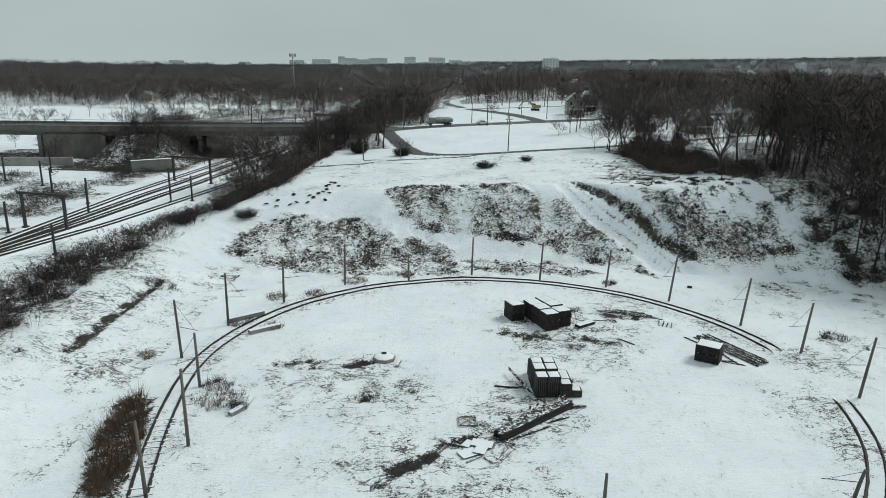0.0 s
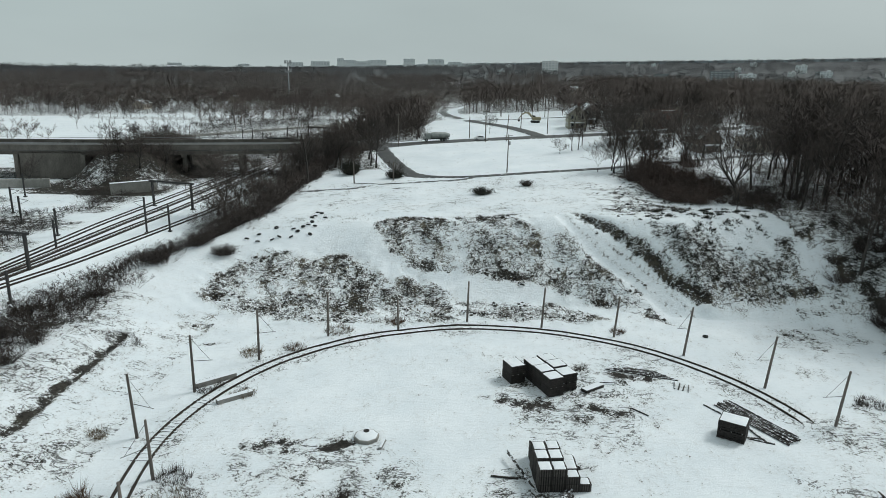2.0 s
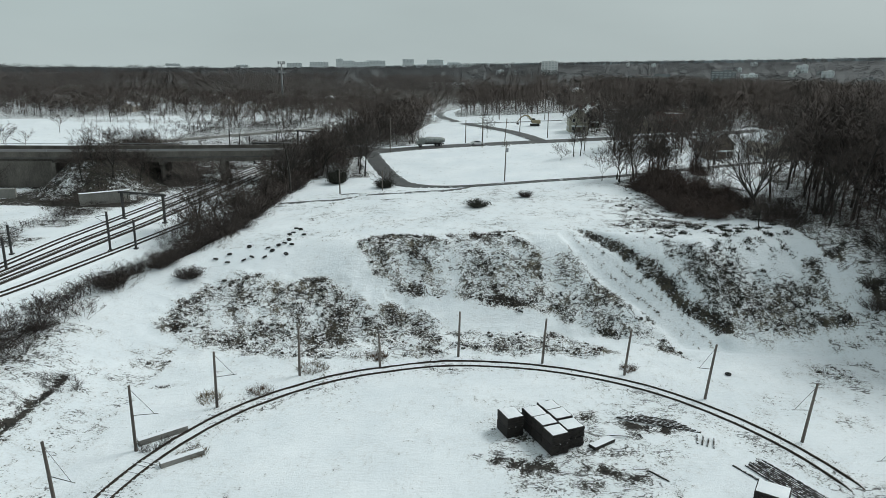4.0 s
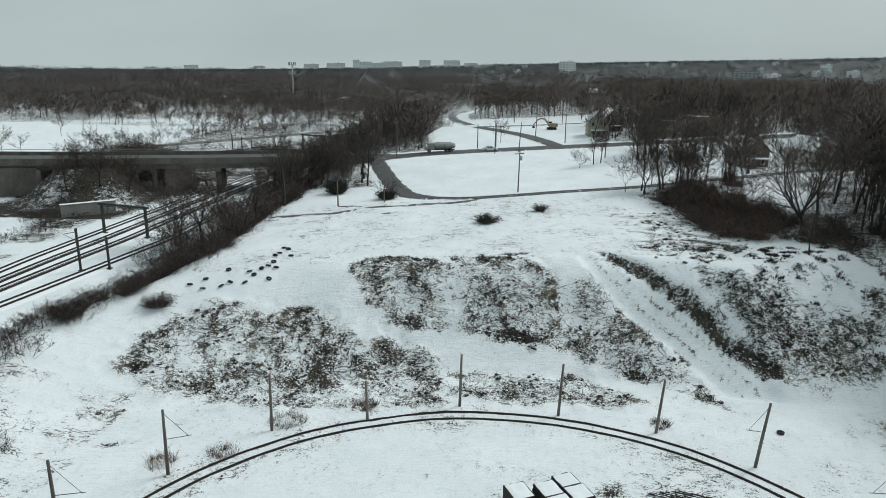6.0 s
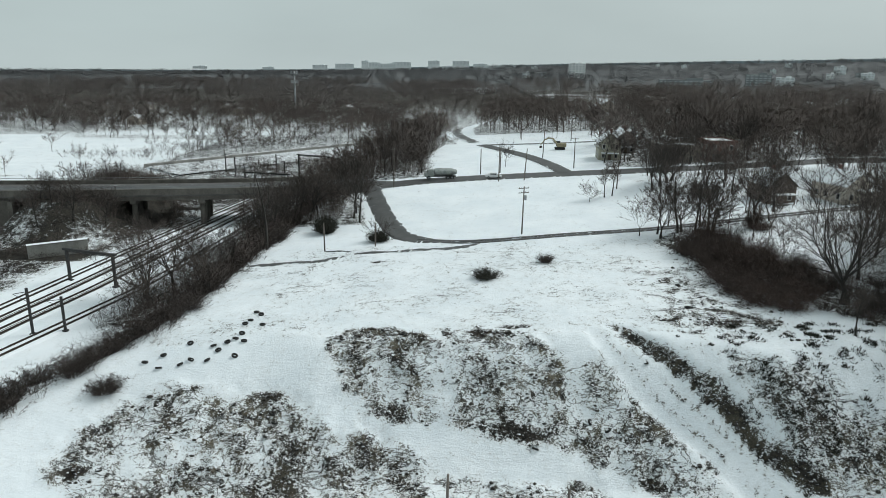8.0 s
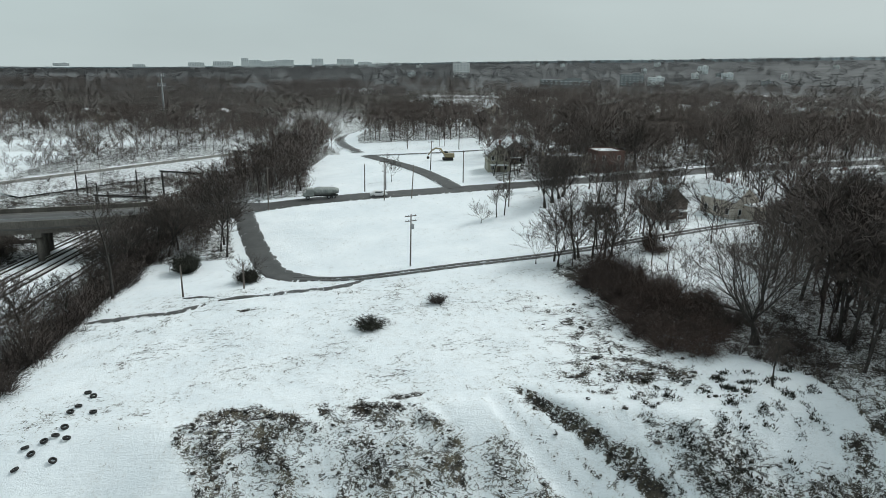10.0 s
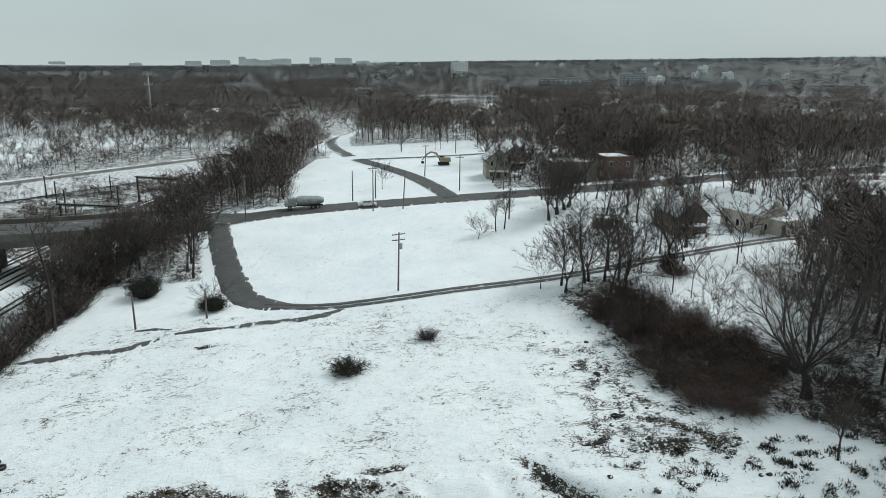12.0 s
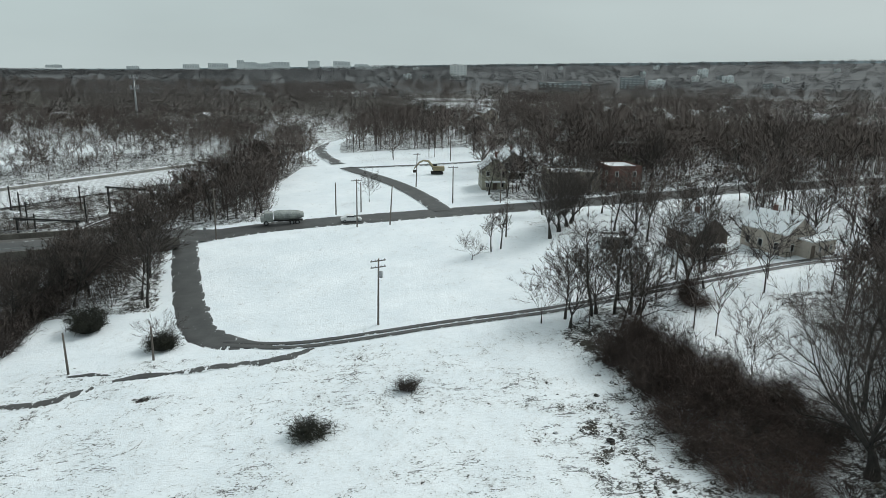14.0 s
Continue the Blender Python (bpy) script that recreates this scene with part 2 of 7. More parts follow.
# ---- mesh helpers ----
class Geo:
    def __init__(self):
        self.v, self.f = [], []

    def quad(self, a, b, c, d):
        n = len(self.v)
        self.v += [a, b, c, d]
        self.f.append((n, n + 1, n + 2, n + 3))

    def tri(self, a, b, c):
        n = len(self.v)
        self.v += [a, b, c]
        self.f.append((n, n + 1, n + 2))

    def box(self, cx, cy, cz, sx, sy, sz, rz=0.0, tilt=0.0, bev=0.0):
        """A box about its centre, its top edges drawn in by bev."""
        n = len(self.v)
        c, s, ct, st = math.cos(rz), math.sin(rz), math.cos(tilt), math.sin(tilt)
        rings = [(-sz / 2, bev), (-sz / 2 + bev, 0), (sz / 2 - bev, 0), (sz / 2, bev)] if bev else [(-sz / 2, 0), (sz / 2, 0)]
        for z, i in rings:
            for x, y in ((-sx / 2 + i, -sy / 2 + i), (sx / 2 - i, -sy / 2 + i), (sx / 2 - i, sy / 2 - i), (-sx / 2 + i, sy / 2 - i)):
                xx, zz = x * ct - z * st, x * st + z * ct
                self.v.append((cx + xx * c - y * s, cy + xx * s + y * c, cz + zz))
        self.f.append((n + 3, n + 2, n + 1, n))
        for k in range(len(rings) - 1):
            for j in range(4):
                self.f.append((n + 4 * k + j, n + 4 * k + (j + 1) % 4, n + 4 * k + 4 + (j + 1) % 4, n + 4 * k + 4 + j))
        k = 4 * (len(rings) - 1)
        self.f.append((n + k, n + k + 1, n + k + 2, n + k + 3))
        return self

    def tube(self, pts, radii, sides=6, cap=True):
        n = len(self.v)
        pts = [Vector(p) for p in pts]
        for i, p in enumerate(pts):
            d = (pts[min(i + 1, len(pts) - 1)] - pts[max(i - 1, 0)])
            d = d.normalized() if d.length > 1e-6 else Vector((0, 0, 1))
            a = d.orthogonal().normalized() if abs(d.z) > 0.95 else d.cross(Vector((0, 0, 1))).normalized()
            b = d.cross(a)
            for k in range(sides):
                w = 2 * math.pi * k / sides
                self.v.append(tuple(p + radii[i] * (math.cos(w) * a + math.sin(w) * b)))
        for i in range(len(pts) - 1):
            for k in range(sides):
                self.f.append((n + i * sides + k, n + i * sides + (k + 1) % sides, n + (i + 1) * sides + (k + 1) % sides, n + (i + 1) * sides + k))
        if cap:
            self.f.append(tuple(n + k for k in reversed(range(sides))))
            self.f.append(tuple(n + (len(pts) - 1) * sides + k for k in range(sides)))
        return self

    def lathe(self, profile, sides=16, at=(0, 0, 0)):
        n = len(self.v)
        for r, z in profile:
            for k in range(sides):
                w = 2 * math.pi * k / sides
                self.v.append((at[0] + r * math.cos(w), at[1] + r * math.sin(w), at[2] + z))
        for i in range(len(profile) - 1):
            for k in range(sides):
                self.f.append((n + i * sides + k, n + i * sides + (k + 1) % sides, n + (i + 1) * sides + (k + 1) % sides, n + (i + 1) * sides + k))
        return self

    def mesh(self, name, mat, smooth=False):
        me = bpy.data.meshes.new(name)
        me.from_pydata(self.v, [], self.f)
        me.materials.append(mat)
        if smooth:
            me.polygons.foreach_set("use_smooth", [True] * len(me.polygons))
        me.update()
        return me


def part(name, geo, mat, parent=None, label="", smooth=False):
    ob = new(name, geo.mesh(name, mat, smooth))
    ob.parent = parent
    if label:
        ob["label"] = label
    return ob


def thing(name, at, rz=0.0, label="", category="", group="", kind=""):
    """An empty at the thing's base; its parts are built round the origin."""
    ob = new(name)
    ob.empty_display_size = 0.3
    ob.matrix_world = pose(at[0], at[1], at[2], 0, 0, rz)
    return tagged(ob, label, category, group, kind)


def sstep(a, b, v):
    u = min(1.0, max(0.0, (v - a) / (b - a)))
    return u * u * (3 - 2 * u)


def line_at(line, v):
    if v <= line[0][0]:
        return line[0][1]
    for (a, p), (b, q) in zip(line, line[1:]):
        if v <= b:
            return p + (q - p) * (v - a) / (b - a)
    return line[-1][1]


def path_gap(path, x, y):
    """Distance from a point to a polyline."""
    best = 1e9
    for (ax, ay), (bx, by) in zip(path, path[1:]):
        dx, dy = bx - ax, by - ay
        u = min(1.0, max(0.0, ((x - ax) * dx + (y - ay) * dy) / (dx * dx + dy * dy)))
        best = min(best, math.hypot(x - ax - u * dx, y - ay - u * dy))
    return best


# ---- the lie of the land ----
FOOT = [(-60, 96), (-36, 104), (-14, 113), (2, 116.5), (20, 116.5), (32, 113.5), (44, 111), (56, 110), (75, 100), (110, 85)]
CREST = [(-60, 135), (-36, 137), (-22, 136), (-12, 132.5), (8, 132), (22, 132.5), (30, 131), (42, 126), (56, 130), (75, 128), (110, 115)]
BRINK = [(40, -51), (110, -47), (124, -42.2), (133, -36.4), (144, -33.8), (160, -33.2), (180, -32.6), (244, -29), (290, -26), (330, -18), (400, 2), (480, 32), (600, 80)]
HIGH_ROAD = [(-140, 210), (-105, 213.5), (-57, 222.5), (-30, 231), (-15, 237), (0, 241.5), (32, 244.5), (61, 246), (90, 249), (123, 254), (158, 263), (260, 290), (420, 330)]
SIDE_ROAD = [(-21.5, 236), (-18.4, 222), (-13.6, 203), (-9.8, 190.5), (-7.9, 186), (-5.2, 182.9), (-1.5, 180.9), (2.5, 179.9)]
LANE = [(-4, 181.5), (4, 179.3), (11, 179.7), (25, 182.4), (43.5, 185.3), (63.4, 191), (86, 196.7), (104, 198.5), (150, 205), (230, 220)]
FORK_ROAD = [(33, 246), (30, 263), (24, 286), (10, 321)]
FAR_ROAD = [(7, 330), (0, 362), (-1, 392), (6, 425), (9, 452), (24, 500), (60, 560)]
CROSS_LANE = [(11, 320), (40, 318), (75, 322), (130, 335)]
SCARS = [(-11.9, 72.2, 3.6, 0.45, 10), (-8.4, 73.6, 1.8, 0.4, 18), (-15.6, 72.0, 1.6, 0.3, 15), (-4.6, 64.8, 1.3, 0.32, 0), (-3.2, 52.0, 1.7, 0.7, 45), (-0.8, 54.0, 1.4, 0.5, 40), (-5.2, 49.6, 1.6, 0.6, 30), (7.2, 83.6, 2.2, 0.35, -20), (10.2, 81.8, 2.0, 0.35, -25), (18.5, 82.6, 1.2, 0.4, -20), (32.6, 117.9, 1.8, 0.4, -50), (26.7, 115.8, 2.2, 0.35, -35), (33.5, 132, 2.0, 0.5, -10), (32.7, 136.2, 1.4, 0.4, 10), (-3, 123, 4.6, 0.9, -8), (11, 121.3, 4.4, 1.1, 0), (-34.6, 113, 1.8, 0.8, 25), (18.6, 116.4, 1.6, 0.9, 0), (-9.3, 167.4, 2.4, 0.5, 6), (3.5, 133.5, 0.7, 2.4, 15), (7.5, 133.3, 1.3, 1.5, 0), (12.5, 135.2, 2.2, 0.7, 0), (-17.5, 124.5, 2.2, 1.0, 0), (-10.5, 167.2, 0.8, 0.8, 0),
         (-16, 73.2, 4.5, 0.7, 12), (-9.5, 73.0, 2.6, 0.6, 25), (-8.2, 64.5, 1.7, 0.4, 0), (-2.5, 53, 3.2, 1.0, 40), (1.5, 56.5, 3.0, 0.7, 35), (11.5, 82.5, 5.0, 0.8, -18), (19.5, 81.0, 3.5, 0.7, -25), (24.5, 90.5, 4.5, 0.7, -18), (13.6, 69.8, 2.6, 0.5, 0), (50.5, 84, 2.4, 0.5, 20), (39.0, 135.0, 2.6, 0.5, 0), (36.5, 140.5, 1.8, 0.5, 20), (-31, 98, 2.5, 0.6, 10)]
RAMP = [(22.6, 136.5), (24.8, 131.2), (27.2, 127.4), (29.7, 124.5), (33.2, 120.9), (36.6, 116.9), (39.4, 113.2), (42.5, 106)]
GULLY = [(25.0, 134.2), (27.1, 131.2), (30.3, 128.2), (33.0, 125.2), (35.5, 122.4), (38.1, 119.1), (40.7, 116.4), (43.0, 114.6)]


HEAP_WEST = [(-39, 110.5), (-38, 119), (-34.5, 124), (-29, 126.5), (-22, 125.5), (-14, 126), (-9.5, 122), (-4.5, 122.5), (3, 119.2), (4, 108), (-6.3, 105.6), (-18.9, 105.4), (-28.4, 107.5)]
HEAP_MID = [(-12.9, 131.2), (-10.3, 135.5), (-3.7, 136.2), (3.0, 131.6), (7.8, 134.3), (11.1, 135.1), (18.9, 129.3), (23.2, 130.4), (26.8, 124.3), (31.5, 119.7), (35.7, 112.7), (36.8, 107.4), (29.7, 112.1), (20.3, 118.1), (13.4, 120.1), (3.4, 121.9), (-8.6, 123.8)]
HEAP_LOW = [(2.1, 117.0), (18.1, 117.5), (22.6, 115.4), (27.7, 109.6), (22.4, 108.2), (2.5, 109.0)]
HEAP_EAST = [(33.7, 128.5), (36.9, 128.4), (44.5, 125.4), (51.2, 122.0), (60.0, 124.0), (62.0, 114.0), (53.5, 112.2), (45.0, 112.0), (42.6, 114.1), (37.8, 120.7)]
HEAP_DARK = [(35.9, 127.4), (42.6, 124.6), (49.7, 121.2), (46.1, 117.1), (42.5, 115.9), (37.9, 120.9)]


def inside(poly, x, y, soft):
    """1 well inside a closed outline, 0 well outside it."""
    xs, ys = [p[0] for p in poly], [p[1] for p in poly]
    if not (min(xs) - soft < x < max(xs) + soft and min(ys) - soft < y < max(ys) + soft):
        return 0.0
    hit, best = False, 1e9
    for (ax, ay), (bx, by) in zip(poly, poly[1:] + poly[:1]):
        if (ay > y) != (by > y) and x < ax + (y - ay) * (bx - ax) / (by - ay):
            hit = not hit
        dx, dy = bx - ax, by - ay
        u = min(1.0, max(0.0, ((x - ax) * dx + (y - ay) * dy) / (dx * dx + dy * dy)))
        best = min(best, math.hypot(x - ax - u * dx, y - ay - u * dy))
    return sstep(-soft, soft, best if hit else -best)


UP_TRACK = [(40, -79), (60, -77), (109, -73.6), (150, -71.8), (205, -66), (280, -56), (330, -43), (400, -22), (480, 8), (600, 60)]
LOW_TRACK = [(40, -76), (60, -74), (98, -70.0), (122, -62.5), (143, -58), (165, -53.5), (205, -50), (280, -45), (330, -34), (400, -14), (480, 15), (600, 66)]


def track_x(y, f=0.5):
    return line_at(UP_TRACK, y) * (1 - f) + line_at(LOW_TRACK, y) * f


def ground_z(x, y):
    top = 10.2 + 0.055 * max(-45.0, min(110.0, x)) + 2.0 * sstep(185, 240, y)
    a, b = line_at(FOOT, x), line_at(CREST, x)
    u = min(1.0, max(0.0, (y - a) / (b - a)))
    low = 3.6 * sstep(-33, -50, x)
    z = low + (top - low) * (0.55 * u + 0.45 * u * u * (3 - 2 * u))
    edge = line_at(BRINK, y)
    w = sstep(edge, edge - 11, x)
    z = z * (1 - w) + 3.6 * w
    if 175 < y < 260 and x < -70:
        z += 7.5 * sstep(-74, -86, x) * sstep(-106, -97, x) * sstep(188, 206, y) * sstep(250, 236, y)
    d = math.hypot(x, y - 200)
    if d > 280:
        z -= max(0.0, z - 7.0) * 0.85 * sstep(280, 800, d)
    if d > 700:
        rise = line_at([(-60, -44), (-24, -36), (-14, -23), (-1.5, 2), (12, 30), (21, 47), (29, 62), (38, 80), (70, 90)], math.degrees(math.atan2(x, y))) if y > 0 else 0.0
        z += rise * sstep(1300, 3700, d)
    return z


def rough(x, y):
    """Clods, drifts and ruts on top of the lie of the land, and how much of the soil shows (bare, hay)."""
    a, b = line_at(FOOT, x), line_at(CREST, x)
    u = (y - a) / (b - a)
    n1 = noise.noise((x * 0.12, y * 0.12, 0))
    n2 = noise.noise((x * 0.45, y * 0.45, 3))
    n3 = noise.noise((x * 1.3, y * 1.3, 7))
    dz, bare, hay = 0.10 * n1 + 0.04 * n2, 0.15 + 0.06 * n1, 0.15
    if -46 < x < 66 and 102 < y < 140:
        ramp = path_gap(RAMP, x, y) if x > 16 else 9.0
        wx, wy = x + 1.1 * n2 + 0.6 * n3, y + 1.1 * noise.noise((x * 0.4, y * 0.4, 13)) + 0.5 * n3
        west, middle = inside(HEAP_WEST, wx, wy, 2.6), inside(HEAP_MID, wx, wy, 1.3)
        low_, east, dark = inside(HEAP_LOW, wx, wy, 1.6), inside(HEAP_EAST, wx, wy, 2.4), inside(HEAP_DARK, wx, wy, 2.4)
        bank = sstep(-0.05, 0.06, u) * sstep(1.10, 0.97, u) * sstep(-44, -30, x)
        clean = sstep(3.0, 1.8, ramp + 0.5 * n2)
        wild = max(west, middle, low_, east) * (1 - clean)
        patch = 0.12 * noise.noise((x * 0.11, y * 0.15, 21)) + 0.18 * noise.noise((x * 0.30 + y * 0.1, y * 0.26, 33)) + 0.08 * n2
        dz += wild * (0.50 * n1 + 0.42 * n2 + 0.46 * n3) + 0.2 * bank * math.sin(u * 9)
        cover = max(0.45 * west, 0.45 * middle, 0.40 * low_, 0.45 * east, 0.54 * dark)
        bare = bare * (1 - wild) + wild * (cover + patch)
        bare -= 0.14 * middle * sstep(4.5, 2.0, math.hypot(x - 3.5, (y - 128) * 0.8))
        tan = max(sstep(7.5, 3.5, math.hypot(x - 14, (y - 127) * 1.1)), sstep(6.5, 3, math.hypot(x + 2.5, (y - 111.5) * 1.2)), sstep(8, 4, math.hypot(x - 48, (y - 116.5) * 1.3)))
        hay = max(tan, 0.42 + 0.5 * sstep(-0.1, 0.3, noise.noise((x * 0.07, y * 0.1, 5)))) * (1 - 0.7 * dark)
        dz -= 0.7 * sstep(3.4, 2.0, ramp) * bank
        if x > 22:
            gully = sstep(1.25, 0.35, path_gap(GULLY, x, y) + 0.5 * n2 + 0.35 * n3)
            bare += 0.55 * gully * (1 - sstep(2.0, 1.2, ramp))
            hay = max(hay * (1 - gully), 0.5 * gully)
            dz -= 0.55 * gully
            bare += 0.27 * sstep(0.45, 0.12, abs(ramp - 0.85) + 0.22 * n2) * bank
    if y < 108 and x < -33:
        bare += 0.15 + 0.12 * n1 + 0.12 * n2
    if 56 < x < 92 and 84 < y < 126:
        bare += (0.06 + 0.34 * n2 + 0.15 * n1) * sstep(56, 61, x + 0.4 * (y - 105))
    if y < 108 and x > 34:
        bare += 0.03 + 0.10 * n1 + 0.12 * sstep(-0.1, 0.3, n2) * sstep(44, 48, x)
    if y < 112 and x > -34:
        r = math.hypot(x - 7.3, y - 70.3)
        yard = sstep(14, 5, math.hypot((x - 16), (y - 84) * 0.9)) + sstep(9, 3, math.hypot(x - 9, (y - 64) * 0.8)) + sstep(8, 2, math.hypot(x - 24, y - 90))
        west = sstep(13, 5, math.hypot((x + 12) * 0.8, (y - 67)))
        near = sstep(11, 3, math.hypot((x - 1) * 0.7, y - 52))
        ring = sstep(4.0, 1.0, abs(r - 36)) * 0.10 + sstep(31, 33, r) * sstep(35, 34, r) * 0.08
        bare += (0.20 + 0.25 * n2) * min(1, yard) + (0.16 + 0.22 * n2) * west + (0.21 + 0.25 * n2) * near + ring + 0.05 * sstep(-0.2, 0.3, n1)
    if y > 132 and -36 < x < 46 and y < 178:
        bare += 0.115 + 0.06 * n1 + 0.04 * n2
        dz += 0.05 * noise.noise((x * 0.5 + y * 0.9, y * 0.1, 2))
    if 30 < x < 46 and 128 < y < 160:
        bare += (0.13 + 0.34 * n2) * sstep(28, 36, x)
    if x < -78 and 110 < y < 190:
        bare += 0.36 * sstep(0.0, 0.25, noise.noise((x * 0.05 + y * 0.02, y * 0.09, 6))) + 0.1 * n2
    if -108 < x < -72 and 182 < y < 236:
        bare += 0.46 + 0.3 * n1
    if x < -30 and 232 < y < 345 and x > -100 + 0.86 * (y - 300):
        bare += 0.40 + 0.2 * n1
    # Extra bare soil beneath the bridge, also standing in for its shade.
    if x < -30 and 200 < y < 245 and abs(y - line_at([(-105, 213.5), (-57, 222.5), (-30, 231)], x)) < 9:
        bare += 0.4
    for sx, sy, a, b, rz in SCARS:
        if abs(x - sx) < 6 and abs(y - sy) < 6:
            c, s = math.cos(radians(rz)), math.sin(radians(rz))
            q = math.hypot(((x - sx) * c + (y - sy) * s) / a, (-(x - sx) * s + (y - sy) * c) / b)
            k = sstep(1.25, 0.35, q + 0.45 * n3)
            bare, hay, dz = bare + 0.34 * k, hay * (1 - k), dz - 0.12 * k
    wood = woods(x, y)
    bare += (0.34 if not 184 < y < 245 or x < 0 else 0.06 + 0.2 * n1) * min(1, wood * 3)
    edge = line_at(BRINK, y)
    if x < edge + 2 and y < 460:
        bare += (0.22 + 0.2 * n2) * sstep(edge + 2, edge - 4, x) * sstep(edge - 13, edge - 9, x)
    if -43.5 < x < -40.5 and 70 < y < 97:
        bare += (0.50 + 0.3 * n2) * sstep(0.55, 0.15, abs(x + 42 + 0.5 * n1 + 0.25 * n2))
        dz -= 0.3 * sstep(1.2, 0.2, abs(x + 42))
    if abs(x + 29.6 + 0.245 * (y - 56)) < 1.9 and 46 < y < 64:
        bare += 0.4
    for p, w in ((HIGH_ROAD, 5.5), (SIDE_ROAD, 4.0), (LANE, 2.6), (FORK_ROAD, 3.6), (CROSS_LANE, 2.5)):
        if y > 172 and dz:
            k = sstep(w + 2, w - 0.5, path_gap(p, x, y))
            dz *= 1 - k
    return dz, bare, hay


def woods(x, y):
    """How thickly trees stand, 0 to 1."""
    if y < 40 or abs(x) > 1900:
        return 0.0
    for p, w in ((HIGH_ROAD, 8), (FORK_ROAD, 6), (FAR_ROAD, 7), (CROSS_LANE, 6)) if 190 < y < 580 else ():
        if abs(x) < 440 and path_gap(p, x, y) < w:
            return 0.0
    t = track_x(y)
    if track_x(y, 0) - 9 < x < track_x(y, 1) + 5 and y < 470:
        return 0.0
    if x < t:
        if y < 245:
            return 0.6 if -100 < x < -76 and y > 206 else (0.06 if y > 150 else 0.0)
        if y < 420 and x > -118 + 0.86 * (y - 322):
            return 0.0
        if -330 < x < -120 and 285 < y < 440 + 0.12 * x:
            return 0.30 if y > 398 and x > -210 else 0.02
        return max(0.02, 0.58 + 0.8 * noise.noise((x * 0.011, y * 0.013, 4)) * sstep(900, 500, y) + 0.25 * sstep(500, 900, y))
    if y < 236:
        if x < line_at(BRINK, y) + (6 if y > 196 else -2):
            return 0.75 if y > 148 else 0.0
        if y > 196 and x < line_at([(183, -9), (203, -13), (222, -17), (240, -20)], y) - 5:
            return 0.8
        border = line_at([(80, 84), (95, 76), (110, 67), (128, 59), (142, 53), (160, 44), (176, 40), (183, 46), (240, 48)], y)
        if x < border:
            return 0.0
        if y < 150:
            return 0.75
        if 70 < x < 100 and y < 165:
            return 0.8
        if y < 184:
            return 0.07 if 52 < x < 73 and y > 154 else 0.7
        return 0.10 if 64 < x < 98 and y < 206 else 0.5
    if y < 330:
        if x < -6 - 0.10 * (y - 245) + (0.25 * (y - 290) if y > 290 else 0):
            return 0.85
        if x < 45 + 0.1 * (y - 245):
            return 0.0
        return 0.6
    if y < 360 and 5 < x < 78:
        return 0.08
    d = math.hypot(x, y)
    return max(0.05, (0.5 if x < 60 else 0.38) + 0.5 * noise.noise((x * 0.008, y * 0.008, 9)))


def axis(spans):
    out = []
    for a, b, step in spans:
        n = max(1, round((b - a) / step))
        out += [a + (b - a) * i / n for i in range(n)]
    return out + [spans[-1][1]]


def build_ground():
    xs = axis([(-2600, -600, 130), (-600, -200, 25), (-200, -62, 4), (-62, -46, 1.2), (-46, 62, 0.6), (62, 120, 1.5), (120, 220, 5), (220, 600, 20), (600, 2600, 125)])
    ys = axis([(-300, 30, 30), (30, 95, 0.9), (95, 142, 0.5), (142, 200, 0.9), (200, 262, 1.6), (262, 430, 4), (430, 900, 20), (900, 4700, 110)])
    nx, ny = len(xs), len(ys)
    verts, bares, hays = [], [], []
    for y in ys:
        for x in xs:
            near = -140 < x < 200 and y < 430
            dz, bare, hay = rough(x, y) if near else (0.0, max(0.16 + (0.30 + 0.32 * sstep(550, 800, y)) * min(1, woods(x, y) * 2.2), (0.24 if x < 150 else 0.72) * sstep(900, 1500, y)), 0.3)
            verts.append((x, y, ground_z(x, y) + dz))
            bares.append(max(0.0, bare))
            hays.append(hay)
    faces = [(j * nx + i, j * nx + i + 1, (j + 1) * nx + i + 1, (j + 1) * nx + i) for j in range(ny - 1) for i in range(nx - 1)]
    me = bpy.data.meshes.new("ground")
    me.from_pydata(verts, [], faces)
    me.polygons.foreach_set("use_smooth", [True] * len(faces))
    me.materials.append(M_GROUND)
    me.materials.append(M_FARLAND)
    me.polygons.foreach_set("material_index", [1 if ys[j] > 950 or abs(xs[i]) > 700 else 0 for j in range(ny - 1) for i in range(nx - 1)])
    for name, values in (("bare", bares), ("hay", hays)):
        me.attributes.new(name, "FLOAT", "POINT").data.foreach_set("value", values)
    me.update()
    ob = new("ground", me)
    tagged(ob, "snow-covered waste ground with bare soil and dead grass", "ground", kind="structure")
    return ob


build_ground()


def at_ground(x, y, dz=0.0):
    d = rough(x, y)[0] if -140 < x < 200 and y < 430 else 0.0
    return ground_z(x, y) + d + dz


def smooth_path(path, step):
    """Points along a rounded polyline."""
    pts = [Vector((p[0], p[1], 0)) for p in path]
    ext = [2 * pts[0] - pts[1]] + pts + [2 * pts[-1] - pts[-2]]
    out = []
    for i in range(1, len(ext) - 2):
        a, b, c, d = ext[i - 1:i + 3]
        n = max(2, round((c - b).length / step))
        for k in range(n):
            t = k / n
            out.append(0.5 * (2 * b + (c - a) * t + (2 * a - 5 * b + 4 * c - d) * t * t + (3 * b - a - 3 * c + d) * t ** 3))
    return out + [pts[-1]]


